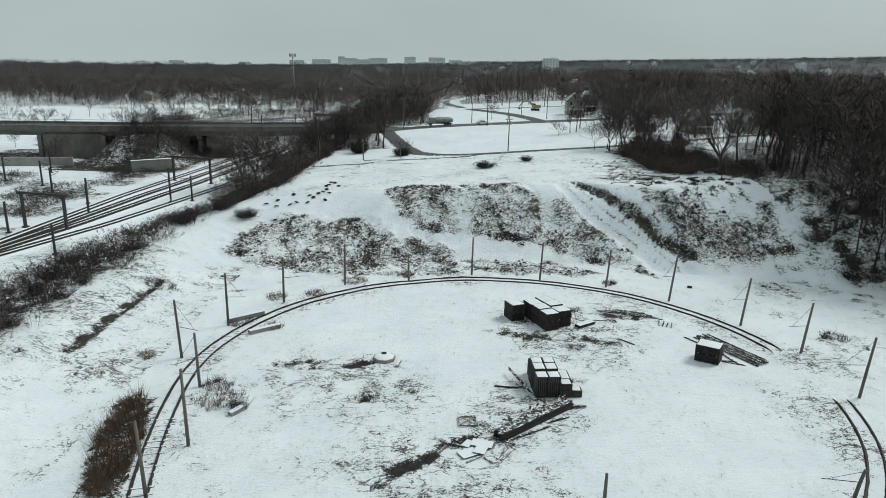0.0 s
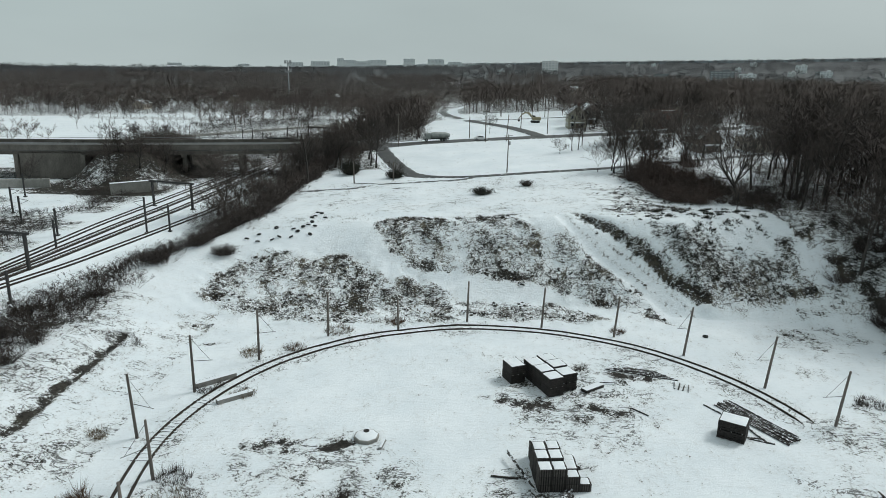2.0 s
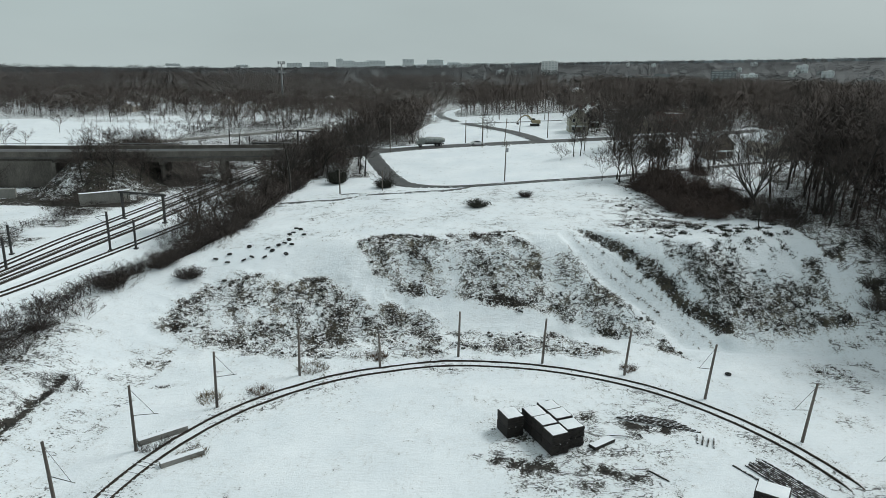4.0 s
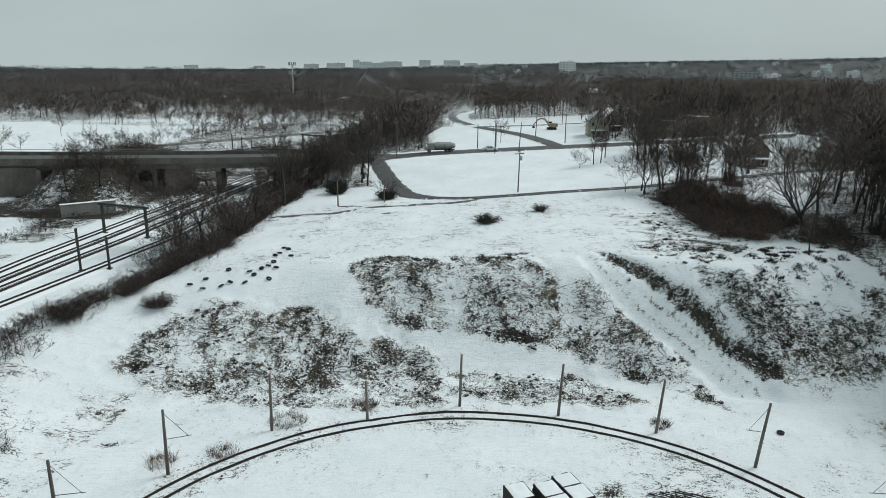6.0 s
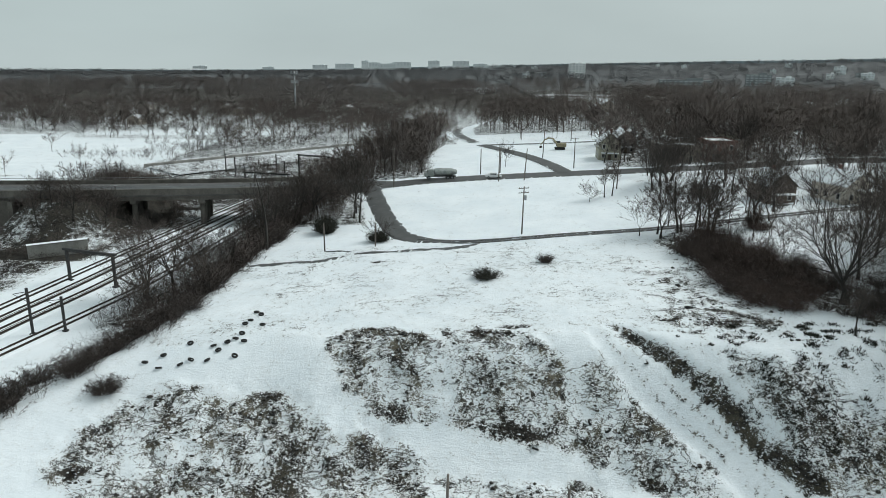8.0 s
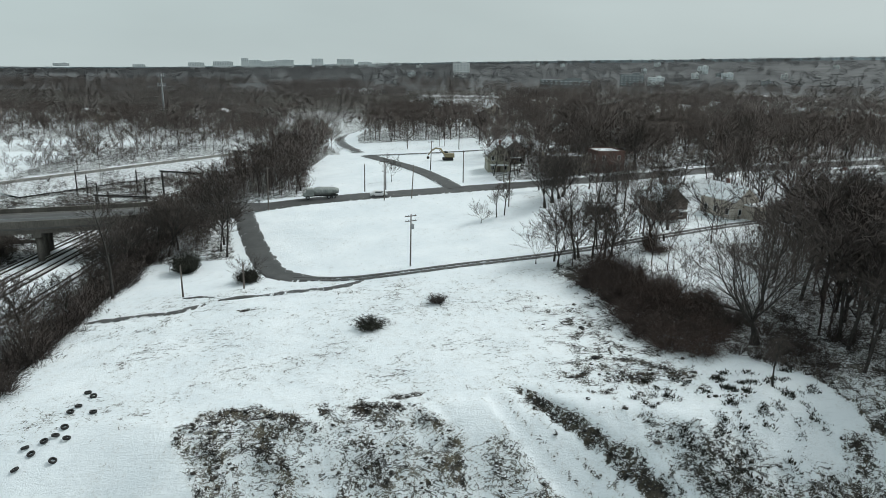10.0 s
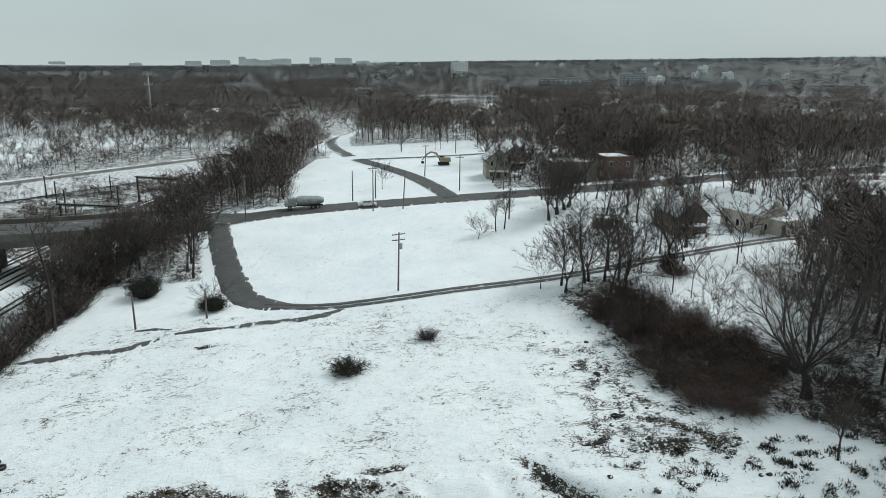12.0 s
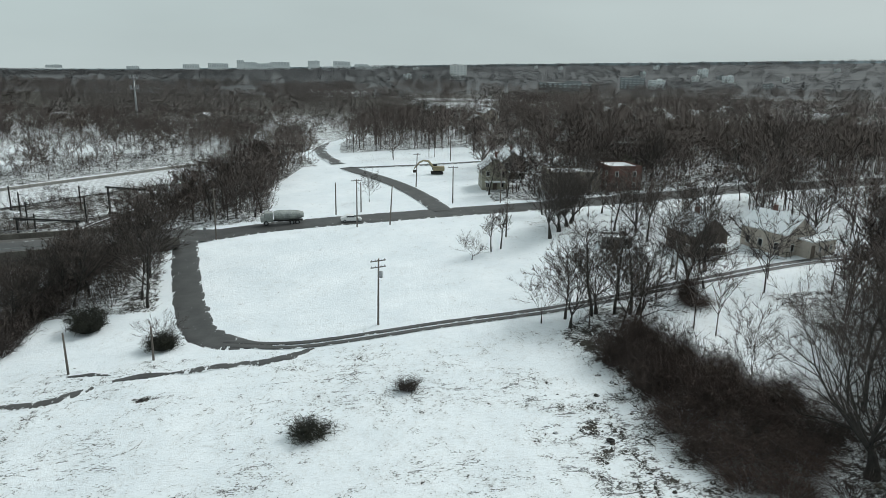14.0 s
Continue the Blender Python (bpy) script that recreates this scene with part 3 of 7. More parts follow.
def ribbon(name, path, width, label, z_of, category="road", slush=0.1, ragged=0.35, step=1.5, lift=0.07, seed=0, crown=0.0):
    pts = smooth_path(path, step)
    across = [-1.0, -0.8, -0.45, 0.0, 0.45, 0.8, 1.0]
    verts, faces, sl = [], [], []
    for i, p in enumerate(pts):
        d = (pts[min(i + 1, len(pts) - 1)] - pts[max(i - 1, 0)]).normalized()
        side = Vector((-d.y, d.x, 0))
        taper = min(1.0, (i + 0.6) / 5, (len(pts) - i) / 5) if category == "ditch" else 1.0
        for k in across:
            wob = ragged * noise.noise((p.x * 0.5 + 31 * (k > 0), p.y * 0.5, seed)) * abs(k)
            q = p + side * (k * taper * width * (max(0.4, min(1.0, (len(pts) - i) / 6)) if path is SIDE_ROAD else 1.0) / 2 + math.copysign(wob, k) * (abs(k) > 0.7))
            verts.append((q.x, q.y, z_of(q.x, q.y) + lift - 0.10 * (abs(k) == 1.0)))
            sl.append(slush + 0.45 * max(0, abs(k) - 0.7) / 0.3 + (crown if k == 0 else 0.0))
    m = len(across)
    for i in range(len(pts) - 1):
        for k in range(m - 1):
            faces.append((i * m + k, i * m + m + k, i * m + m + k + 1, i * m + k + 1))
    me = bpy.data.meshes.new(name)
    me.from_pydata(verts, [], [f[::-1] for f in faces])
    me.materials.append(M_ROAD)
    me.polygons.foreach_set("use_smooth", [True] * len(faces))
    me.attributes.new("slush", "FLOAT", "POINT").data.foreach_set("value", sl)
    me.update()
    return tagged(new(name, me), label, category, kind="structure")


def road_z(x, y):
    z = ground_z(x, y)
    if x < -16 and 195 < y < 250:
        z = z + (12.3 - z) * sstep(-14, -26, x) * (1.0 if path_gap(HIGH_ROAD, x, y) < 6 else 0.0)
    return z


ribbon("road", HIGH_ROAD, 9.0, "ploughed grey asphalt road with snowy edges", road_z, seed=1, slush=0.02, lift=0.12)
ribbon("road", SIDE_ROAD, 4.6, "short asphalt side road with ragged snowy edges", road_z, ragged=0.7, seed=2, slush=0.05, lift=0.09)
for off_, wid_, sl_ in ((-0.72, 0.85, -0.02), (0.72, 0.85, -0.02)):
    lane_ = smooth_path(LANE, 3.0)
    ribbon("wheel_rut", [(p.x - off_ * 0.2, p.y + off_) for p in lane_], wid_, "slushy dark wheel rut of the narrow lane", ground_z, ragged=0.25, seed=20 + off_, slush=sl_, step=1.5, lift=0.16)
ribbon("road", FORK_ROAD, 4.8, "wet asphalt road running between snowy fields", ground_z, ragged=0.4, seed=4, slush=0.02, step=2.0, lift=0.2)
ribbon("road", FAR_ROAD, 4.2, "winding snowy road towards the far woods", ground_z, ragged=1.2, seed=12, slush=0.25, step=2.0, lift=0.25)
ribbon("road", CROSS_LANE, 2.4, "narrow cleared lane across snowy field", ground_z, ragged=0.5, seed=5, slush=0.2, lift=0.2)

ribbon("wet_ditch", [(-33.5, 166.3), (-25.6, 167.7), (-20.6, 168.5), (-17.1, 171.4)], 1.5, "strip of dark meltwater and mud through snow", ground_z, "ditch", ragged=0.9, seed=6, slush=0.24, step=0.6, lift=0.10)
ribbon("wet_ditch", [(-15.3, 172.5), (-12.5, 173.3), (-9.0, 173.4)], 1.5, "dark muddy trench end through snow", ground_z, "ditch", ragged=0.6, seed=7, slush=0.0, step=0.6, lift=0.10)
ribbon("wet_ditch", [(-9.0, 173.4), (-3.8, 174.3), (3.0, 175.0), (8, 177.5)], 1.3, "fading slushy track beside the lane", ground_z, "ditch", ragged=0.9, seed=8, slush=0.30, step=0.6, lift=0.10)
ribbon("wet_ditch", [(-21.4, 174.9), (-18.5, 174.9), (-16.0, 174.2)], 0.7, "narrow dark rut through snow", ground_z, "ditch", ragged=0.5, seed=9, slush=0.2, step=0.6, lift=0.10)


# ---- trees and shrubs ----
def grow(seed, height, stem=0.75, reach=0.42, rise=0.75, limbs=10, twig_w=0.016, dens=1.0, lean=0.0, girth=1.0, kids=8, wig=1.15):
    """A bare broadleaf tree: stem and limbs as tapered tubes, twigs as thin blades."""
    rnd = random.Random(seed)
    wood, twig = Geo(), Geo()

    def blades(p, d, ln, n):
        for _ in range(n):
            td = (d + Vector((rnd.uniform(-1, 1), rnd.uniform(-1, 1), rnd.uniform(-0.4, 0.9))) * 0.75).normalized()
            w = Vector((rnd.uniform(-1, 1), rnd.uniform(-1, 1), rnd.uniform(-1, 1))).cross(td).normalized() * twig_w
            l2 = ln * rnd.uniform(0.6, 1.1)
            twig.tri(tuple(p - w), tuple(p + w), tuple(p + td * l2))
            q = p + td * l2 * 0.4
            t2 = (td + Vector((rnd.uniform(-1, 1), rnd.uniform(-1, 1), rnd.uniform(-0.5, 0.8))) * 0.8).normalized()
            twig.tri(tuple(q - w * 0.6), tuple(q + w * 0.6), tuple(q + t2 * l2 * 0.6))

    def branch(p, d, length, r, level):
        n = (6, 4, 3)[level]
        pts, radii = [p], [r]
        for i in range(n):
            jit = Vector((rnd.uniform(-1, 1), rnd.uniform(-1, 1), rnd.uniform(-0.7, 0.7))) * (0.13, 0.22 * wig, 0.28 * wig)[level]
            d = (d + jit + Vector((0, 0, (0.0, 0.10, 0.06)[level]))).normalized()
            p = p + d * (length / n)
            pts.append(p)
            radii.append(max(0.010, r * (1 - 0.86 * (i + 1) / n)))
        wood.tube(pts, radii, (8, 4, 3)[level], cap=level == 0)
        if level == 2:
            for i in range(1, n + 1):
                blades(pts[i], (pts[i] - pts[i - 1]).normalized(), length * 0.58, max(1, round((2 if i < n else 3) * dens)))
            return
        count = (limbs, kids)[level]
        for k in range(count):
            s = (0.30 + 0.70 * (k + rnd.random()) / count) if level == 0 and stem > 0.4 else (rnd.uniform(0.75, 1.0) if level == 0 else 0.18 + 0.82 * (k + rnd.random()) / count)
            fi = min(s, 0.999) * n
            i = int(fi)
            q = pts[i].lerp(pts[i + 1], fi - i)
            a = 2.4 * k + rnd.uniform(-0.5, 0.5)
            side = d.orthogonal().normalized()
            out = side * math.cos(a) + d.cross(side) * math.sin(a)
            along = (pts[i + 1] - pts[i]).normalized()
            if level == 0:
                nd = (out + Vector((0, 0, rise * rnd.uniform(0.7, 1.4)))).normalized()
                ln = height * reach * (1.15 - 0.60 * s if stem > 0.4 else rnd.uniform(1.3, 1.75))
            else:
                nd = (along * 0.9 + out * rnd.uniform(0.6, 1.0) + Vector((0, 0, 0.15))).normalized()
                ln = length * rnd.uniform(0.42, 0.62) * (1.1 - 0.45 * s)
            branch(q, nd, ln, radii[i] * (rnd.uniform(0.40, 0.58) if stem > 0.4 or level else rnd.uniform(0.55, 0.75)), level + 1)

    branch(Vector((0, 0, -0.3)), Vector((lean, lean * 0.4, 1)).normalized(), height * stem + 0.3, (height * 0.013 + 0.05) * girth, 0)
    top = max(v[2] for v in wood.v + twig.v)
    k = height / top
    for g in (wood, twig):
        g.v = [(x * k, y * k, z * k if z > 0 else z) for x, y, z in g.v]
    return wood, twig


def tree_kind(seed, height, label, **more):
    wood, twig = grow(seed, height, **more)
    ob = tagged(new("tree"), label, "tree", "bare trees")
    part("trunk", wood, M_BARK, ob, smooth=True)
    part("crown", twig, M_TWIG, ob, "fine bare twigs")
    return ob


def bush_geo(seed, n, r, h, w=0.03, droop=0.3, segs=2):
    """A many-stemmed shrub: arching stems with side twigs."""
    rnd = random.Random(seed)
    stems, twig = Geo(), Geo()
    for _ in range(n):
        a, q = rnd.uniform(0, 6.283), math.sqrt(rnd.random())
        p = Vector((math.cos(a) * q * r * 0.55, math.sin(a) * q * r * 0.55, -0.1))
        d = Vector((math.cos(a) * q * 0.9 + rnd.uniform(-0.3, 0.3), math.sin(a) * q * 0.9 + rnd.uniform(-0.3, 0.3), 1.1)).normalized()
        ln = h * rnd.uniform(0.55, 1.1)
        pts = [p]
        for i in range(3):
            d = (d + Vector((rnd.uniform(-0.3, 0.3), rnd.uniform(-0.3, 0.3), -droop * rnd.random()))).normalized()
            p = p + d * ln / 3
            pts.append(p)
        stems.tube(pts, [w, w * 0.8, w * 0.5, w * 0.2], 3, cap=False)
        for p in pts[1:] * segs:
            td = Vector((rnd.uniform(-1, 1), rnd.uniform(-1, 1), rnd.uniform(-0.4, 1))).normalized()
            s = Vector((rnd.uniform(-1, 1), rnd.uniform(-1, 1), rnd.uniform(-1, 1))).cross(td).normalized() * w * 0.6
            twig.tri(tuple(p - s), tuple(p + s), tuple(p + td * ln * 0.35))
    return stems, twig


def bush_kind(seed, n, r, h, label, mat=None, **more):
    stems, twig = bush_geo(seed, n, r, h, **more)
    m = len(stems.v)
    stems.v += twig.v
    stems.f += [tuple(k + m for k in f) for f in twig.f]
    return tagged(part("bush", stems, mat or M_SHRUB), label, "bush", "bare bushes")


def put(proto, x, y, scale=1.0, rz=0.0, tall=1.0, dz=0.0):
    return copy_thing(proto, pose(x, y, at_ground(x, y, dz), 0, 0, rz) @ Matrix.Diagonal((scale, scale, scale * tall, 1)))


def retire(ob):
    for o in list(ob.children_recursive) + [ob]:
        bpy.data.objects.remove(o)


rng = random.Random(11)
BIG = [tree_kind(3, 15, "large bare spreading tree standing in snow", stem=0.24, reach=0.60, rise=0.85, limbs=11, girth=3.4, twig_w=0.019, dens=2.6, kids=12, wig=1.5),
       tree_kind(5, 15, "large bare tree with upright limbs", stem=0.28, reach=0.42, rise=1.5, limbs=8, girth=2.3, twig_w=0.019, dens=2.4, kids=10, wig=1.3)]
MID = [tree_kind(20 + i, 12, lab, stem=st, reach=re, rise=ri, limbs=li, twig_w=0.026, dens=2.3, girth=1.05) for i, (st, re, ri, li, lab) in enumerate((
    (0.72, 0.38, 0.9, 11, "bare grey-brown tree in winter"), (0.80, 0.31, 1.2, 11, "slender bare tree with upright branches"), (0.62, 0.42, 0.8, 10, "bare spreading tree in winter"),
    (0.25, 0.45, 1.2, 6, "bare tree forking low over snow")))]
TALL = [tree_kind(40 + i, 19, "tall dark bare tree at wood's edge", stem=st, reach=re, rise=0.95, limbs=12, twig_w=0.024, dens=2.1, girth=0.95) for i, (st, re) in enumerate(((0.78, 0.33), (0.62, 0.42), (0.70, 0.38)))]
SMALL = [tree_kind(60 + i, 6, "small bare tree with spreading twigs", stem=0.22, reach=0.5, rise=0.8, limbs=7, twig_w=0.020, dens=1.8, girth=1.5) for i in range(2)]
SHRUB = [bush_kind(80 + i, n, 1.5, h, "leafless brown bush beside the railway", segs=3) for i, (n, h) in enumerate(((70, 2.2), (90, 3.0), (60, 1.7)))]
THICKET = [bush_kind(90 + i, 300, 3.2, 4.0, "dense brown tangle of bare vines and shrubs", M_TANGLE, segs=4, w=0.030, droop=0.55) for i in range(2)]

# single trees that can be told apart
for k, x, y, s, a, lab in (
        (BIG[0], 56.8, 140.5, 1.48, 40, "large bare spreading tree above the snowy slope"), (BIG[1], 61.8, 185.2, 1.12, 10, "large bare tree with vine-covered base beside the lane"),
        (MID[3], 38.6, 180.2, 0.80, 0, ""), (MID[2], 42.2, 181.0, 0.92, 100, ""), (MID[3], 46.0, 187.5, 1.0, 200, ""), (MID[0], 49.5, 181.5, 1.1, 50, ""), (MID[3], 44.5, 177.5, 0.85, 20, ""), (MID[2], 48.0, 175.0, 0.9, 310, ""), (MID[0], 52.0, 186.5, 0.95, 90, ""),
        (SMALL[0], 33.8, 209.9, 0.95, 0, ""), (BIG[1], 47.0, 182.0, 0.72, 60, "bare many-stemmed tree beside the lane"), (BIG[1], 42.0, 177.8, 0.62, 200, "bare many-stemmed tree beside the lane"), (BIG[1], 52.5, 180.5, 0.75, 310, "bare many-stemmed tree beside the lane"), (BIG[0], 56.0, 226.5, 1.05, 20, ""), (BIG[1], 50.5, 219.0, 0.9, 130, ""), (MID[1], 38.0, 213.8, 0.68, 30, ""), (MID[1], 40.0, 215.0, 0.75, 130, ""),
        (BIG[1], 53.5, 223.0, 0.90, 80, ""), (BIG[0], 57.5, 228.5, 0.95, 170, ""), (MID[0], 64.0, 221.0, 1.0, 20, ""), (MID[1], 67.5, 213.0, 1.0, 75, ""),
        (MID[2], 66.5, 189.0, 0.9, 220, ""), (BIG[1], 70.5, 196.5, 0.85, 140, ""), (BIG[1], 97.0, 208.0, 0.9, 260, ""), (BIG[0], 62.0, 252.5, 0.85, 0, ""), (BIG[1], 70.0, 254.5, 0.9, 190, ""), (MID[0], 46.5, 262.0, 0.9, 10, ""), (MID[2], 55.0, 266.0, 0.8, 60, ""), (MID[2], 88.0, 258.0, 0.9, 120, ""), (MID[3], 16.5, 262.0, 0.75, 45, "lone bare tree beside the fork road"), (TALL[0], -33.3, 178.0, 0.98, 0, "tall gnarled bare tree on the bank's edge"),
        (SMALL[0], -20.9, 62.6, 0.42, 70, "stunted dead tree beside a concrete slab"), (SMALL[1], -12.2, 182.6, 0.85, 0, "small bare tree over a dark evergreen bush"), (MID[1], 52.5, 129.5, 0.55, 0, "thin leaning tree on the slope"),
        (BIG[1], -47.5, 157.0, 1.12, 30, "bare many-stemmed tree on the railway bank"), (BIG[1], -46.0, 164.0, 1.08, 80, "bare tree forking low on the railway bank"), (BIG[0], -50.5, 162.0, 0.82, 150, "bare many-stemmed tree on the railway bank"), (MID[2], -42.8, 169.5, 1.05, 210, ""), (MID[3], -44.8, 150.5, 1.0, 260, ""), (MID[3], -42.5, 173.0, 0.7, 20, ""),
        (BIG[1], -84.0, 199.0, 0.7, 40, "bare brown tree on the bridge embankment"), (MID[3], -90.5, 202.0, 0.8, 100, "bare brown tree on the bridge embankment"), (MID[2], -79.0, 203.0, 0.8, 10, "bare brown tree on the bridge embankment"), (MID[3], -95.0, 205.0, 0.75, 310, "bare brown tree on the bridge embankment"), (MID[0], -87.0, 206.0, 0.8, 200, "bare brown tree on the bridge embankment"), (BIG[1], 72.0, 145.0, 1.0, 200, ""), (MID[3], 69.0, 120.0, 0.9, 100, "")):
    o = put(k, x, y, s, a)
    if lab:
        o["label"] = lab

PLACED = []


def scatter(count, box, protos, lo, hi, tall=1.0, gap=3.0, chance=woods, near=5):
    made, tries = 0, 0
    x0, x1, y0, y1 = box
    while made < count and tries < count * 40:
        tries += 1
        x, y = rng.uniform(x0, x1), rng.uniform(y0, y1)
        if rng.random() > chance(x, y) or any(abs(x - a) < gap and abs(y - b) < gap for a, b in PLACED[-400:]):
            continue
        if any(abs(x - a) < near and abs(y - b) < near for a, b in HOUSE_SPOTS):
            continue
        PLACED.append((x, y))
        put(rng.choice(protos), x, y, rng.uniform(lo, hi), rng.uniform(0, 360), tall * rng.uniform(0.9, 1.12), -0.1)
        made += 1


HOUSE_SPOTS = [(88, 205), (73, 207), (60, 213), (49, 272), (78, 262), (66, 262), (127, 217), (56, 284), (62, 290), (120, 285), (96, 300), (140, 240)]
scatter(42, (56, 118, 88, 150), TALL + MID[:1], 0.75, 1.08, gap=3.2, chance=lambda x, y: 0.0 if x < 70 and y > 124 else woods(x, y))
scatter(22, (62, 100, 118, 165), TALL, 0.75, 1.0, gap=3.0)
scatter(26, (40, 125, 150, 184), MID + TALL[:1], 0.8, 1.2)
scatter(24, (46, 150, 208, 240), MID[2:] + MID + BIG, 0.6, 1.05, gap=6)
scatter(26, (-52, -18, 196, 233), MID, 0.8, 1.15, gap=2.6)
scatter(14, (-58, -36, 152, 200), MID, 0.55, 0.85, gap=3.0)
scatter(24, (-38, 8, 246, 345), MID, 0.75, 1.05, gap=3.2)
scatter(44, (46, 180, 250, 345), MID[2:] + MID + BIG, 0.6, 1.1, gap=5)
scatter(14, (-150, -85, 190, 260), MID + SMALL, 0.5, 0.9, gap=3)
scatter(8, (-260, -90, 245, 470), MID, 0.6, 1.0, gap=5)

# shrub belt along the railway, and undergrowth at the wood's edge
for i in range(50):
    y = rng.uniform(58, 200)
    e = line_at(BRINK, y)
    x = e - rng.uniform(0.5, 9.5 if y < 150 else 7)
    o = put(rng.choice(SHRUB), x, y, rng.uniform(0.6, 1.15) * (1.0 if y < 120 else 1.25), rng.uniform(0, 360))
for i in range(40):
    y = rng.uniform(95, 172)
    x = line_at([(80, 84), (95, 76), (110, 67), (128, 59), (142, 52), (160, 46), (176, 41)], y) + rng.uniform(-3, 9)
    o = put(rng.choice(SHRUB), x, y, rng.uniform(0.5, 1.1), rng.uniform(0, 360))
    o["label"] = "leafless undergrowth at the wood's edge"
for x, y in ((58.5, 138), (60, 143), (55, 136.5), (62, 137), (63.5, 142), (57, 146.5), (53.5, 138.5), (65, 147), (60.5, 133), (67, 139)):
    o = put(rng.choice(SHRUB), x, y, rng.uniform(0.9, 1.3), rng.uniform(0, 360))
    o["label"] = "leafless brown shrub beneath the big tree"
for x, y, s, h in ((46, 158, 1.0, 1.0), (50, 154, 1.15, 0.95), (45, 151, 0.9, 0.8), (53, 149, 1.0, 0.8), (48, 163, 0.95, 1.15), (44, 166, 0.75, 1.2), (48, 146, 0.85, 0.7), (56, 153, 0.9, 0.8), (47.5, 168, 0.7, 1.7), (52, 160, 0.8, 0.9), (62, 182.5, 0.7, 0.6), (46, 141.5, 0.7, 0.75), (49, 139.5, 0.7, 0.7), (51.8, 143, 0.8, 0.75), (44.5, 146, 0.7, 0.8), (54.5, 146.5, 0.75, 0.7)):
    put(THICKET[int(x) % 2], x, y, s, x * 40, h * (1.5 if h >= 0.9 else 1.25))

for x, y, s, h in ((46.2, 165.5, 0.42, 4.2), (49.0, 161.5, 0.45, 4.0), (52.5, 156.5, 0.40, 3.6), (55.5, 151.0, 0.42, 3.2), (61.5, 184.5, 0.40, 3.4)):
    o = put(THICKET[int(y) % 2], x, y, s, y * 50, h)
    o["label"] = "tall dark column of vines over a dead trunk"

# two lone bushes on the plateau and dark evergreen ones by the side road
for x, y, s, h, m, lab in ((8.8, 156.2, 0.95, 0.62, M_VINE, "dark leafy bush alone on the snowy field"), (19.0, 164.0, 0.62, 0.95, M_SHRUB, "pale leafless bush alone on the snowy field"),
                           (-24.3, 190.3, 1.0, 1.4, M_VINE, "dark evergreen bush by the grove"), (-12.0, 181.8, 0.85, 1.0, M_VINE, "dark evergreen bush beneath a small tree"),
                           (-37.3, 124.0, 0.9, 0.8, M_SHRUB, "brown bush on the bank's shoulder")):
    b = bush_kind(int(x * 7), 420 if m is M_VINE and y > 170 else 200, 1.9, 2.4, lab, m, segs=5, w=0.045 if m is M_VINE else 0.03)
    b.matrix_world = pose(x, y, at_ground(x, y), 0, 0, x * 31) @ Matrix.Diagonal((s, s, s * h, 1))


# ---- far woods ----
def far_proto(seed, blades=95, thin=1.0, short=1.0, low=False):
    """A bare tree (low: a many-stemmed bush) one unit tall, in thin blades: stem, limbs, branches, twigs."""
    rnd = random.Random(seed)
    tris = []
    upright = rnd.uniform(0.75, 1.25)

    def tri(p, q, w):
        d = (q - p).normalized()
        s = Vector((rnd.uniform(-1, 1), rnd.uniform(-1, 1), rnd.uniform(-0.3, 0.3))).cross(d).normalized() * w
        tris.append((tuple(p - s), tuple(p + s), tuple(q)))
    if not low:
        for k in range(3):
            a = k * 2.1
            s = Vector((math.cos(a), math.sin(a), 0)) * 0.009
            tris.append((tuple(-s), tuple(s), (0.02 * math.cos(seed), 0.02 * math.sin(seed), 0.72)))
    boughs = []
    for k in range(9):
        a = 2.4 * k + rnd.uniform(-0.6, 0.6)
        z = rnd.uniform(-0.02, 0.08) if low else 0.20 + 0.34 * (k + rnd.random()) / 9
        r = rnd.uniform(0.14, 0.36) / upright
        root = Vector((math.cos(a) * 0.10, math.sin(a) * 0.10, z)) if low else Vector((0, 0, z))
        tip = Vector((math.cos(a) * r, math.sin(a) * r, min(0.92, z + rnd.uniform(0.25, 0.46) * upright * (1.5 if low else 1.0))))
        tri(root, tip, 0.0045 if low else 0.0058)
        for j in range(3):
            p = root.lerp(tip, rnd.uniform(0.4, 0.95))
            d = ((tip - root).normalized() + Vector((rnd.uniform(-1, 1), rnd.uniform(-1, 1), rnd.uniform(-0.25, 0.8))) * 0.7).normalized()
            q = p + d * rnd.uniform(0.13, 0.26)
            tri(p, q, 0.0038)
            boughs.append((p, q))
    for k in range(blades):
        p, q = boughs[k % len(boughs)]
        c = p.lerp(q, rnd.uniform(0.1, 1.0))
        d = ((q - p).normalized() * 0.8 + Vector((rnd.uniform(-1, 1), rnd.uniform(-1, 1), rnd.uniform(-0.5, 0.9)))).normalized()
        tri(c, c + d * rnd.uniform(0.07, 0.16) * short, 0.0066 * thin)
    return np.array(tris).reshape(-1, 3)


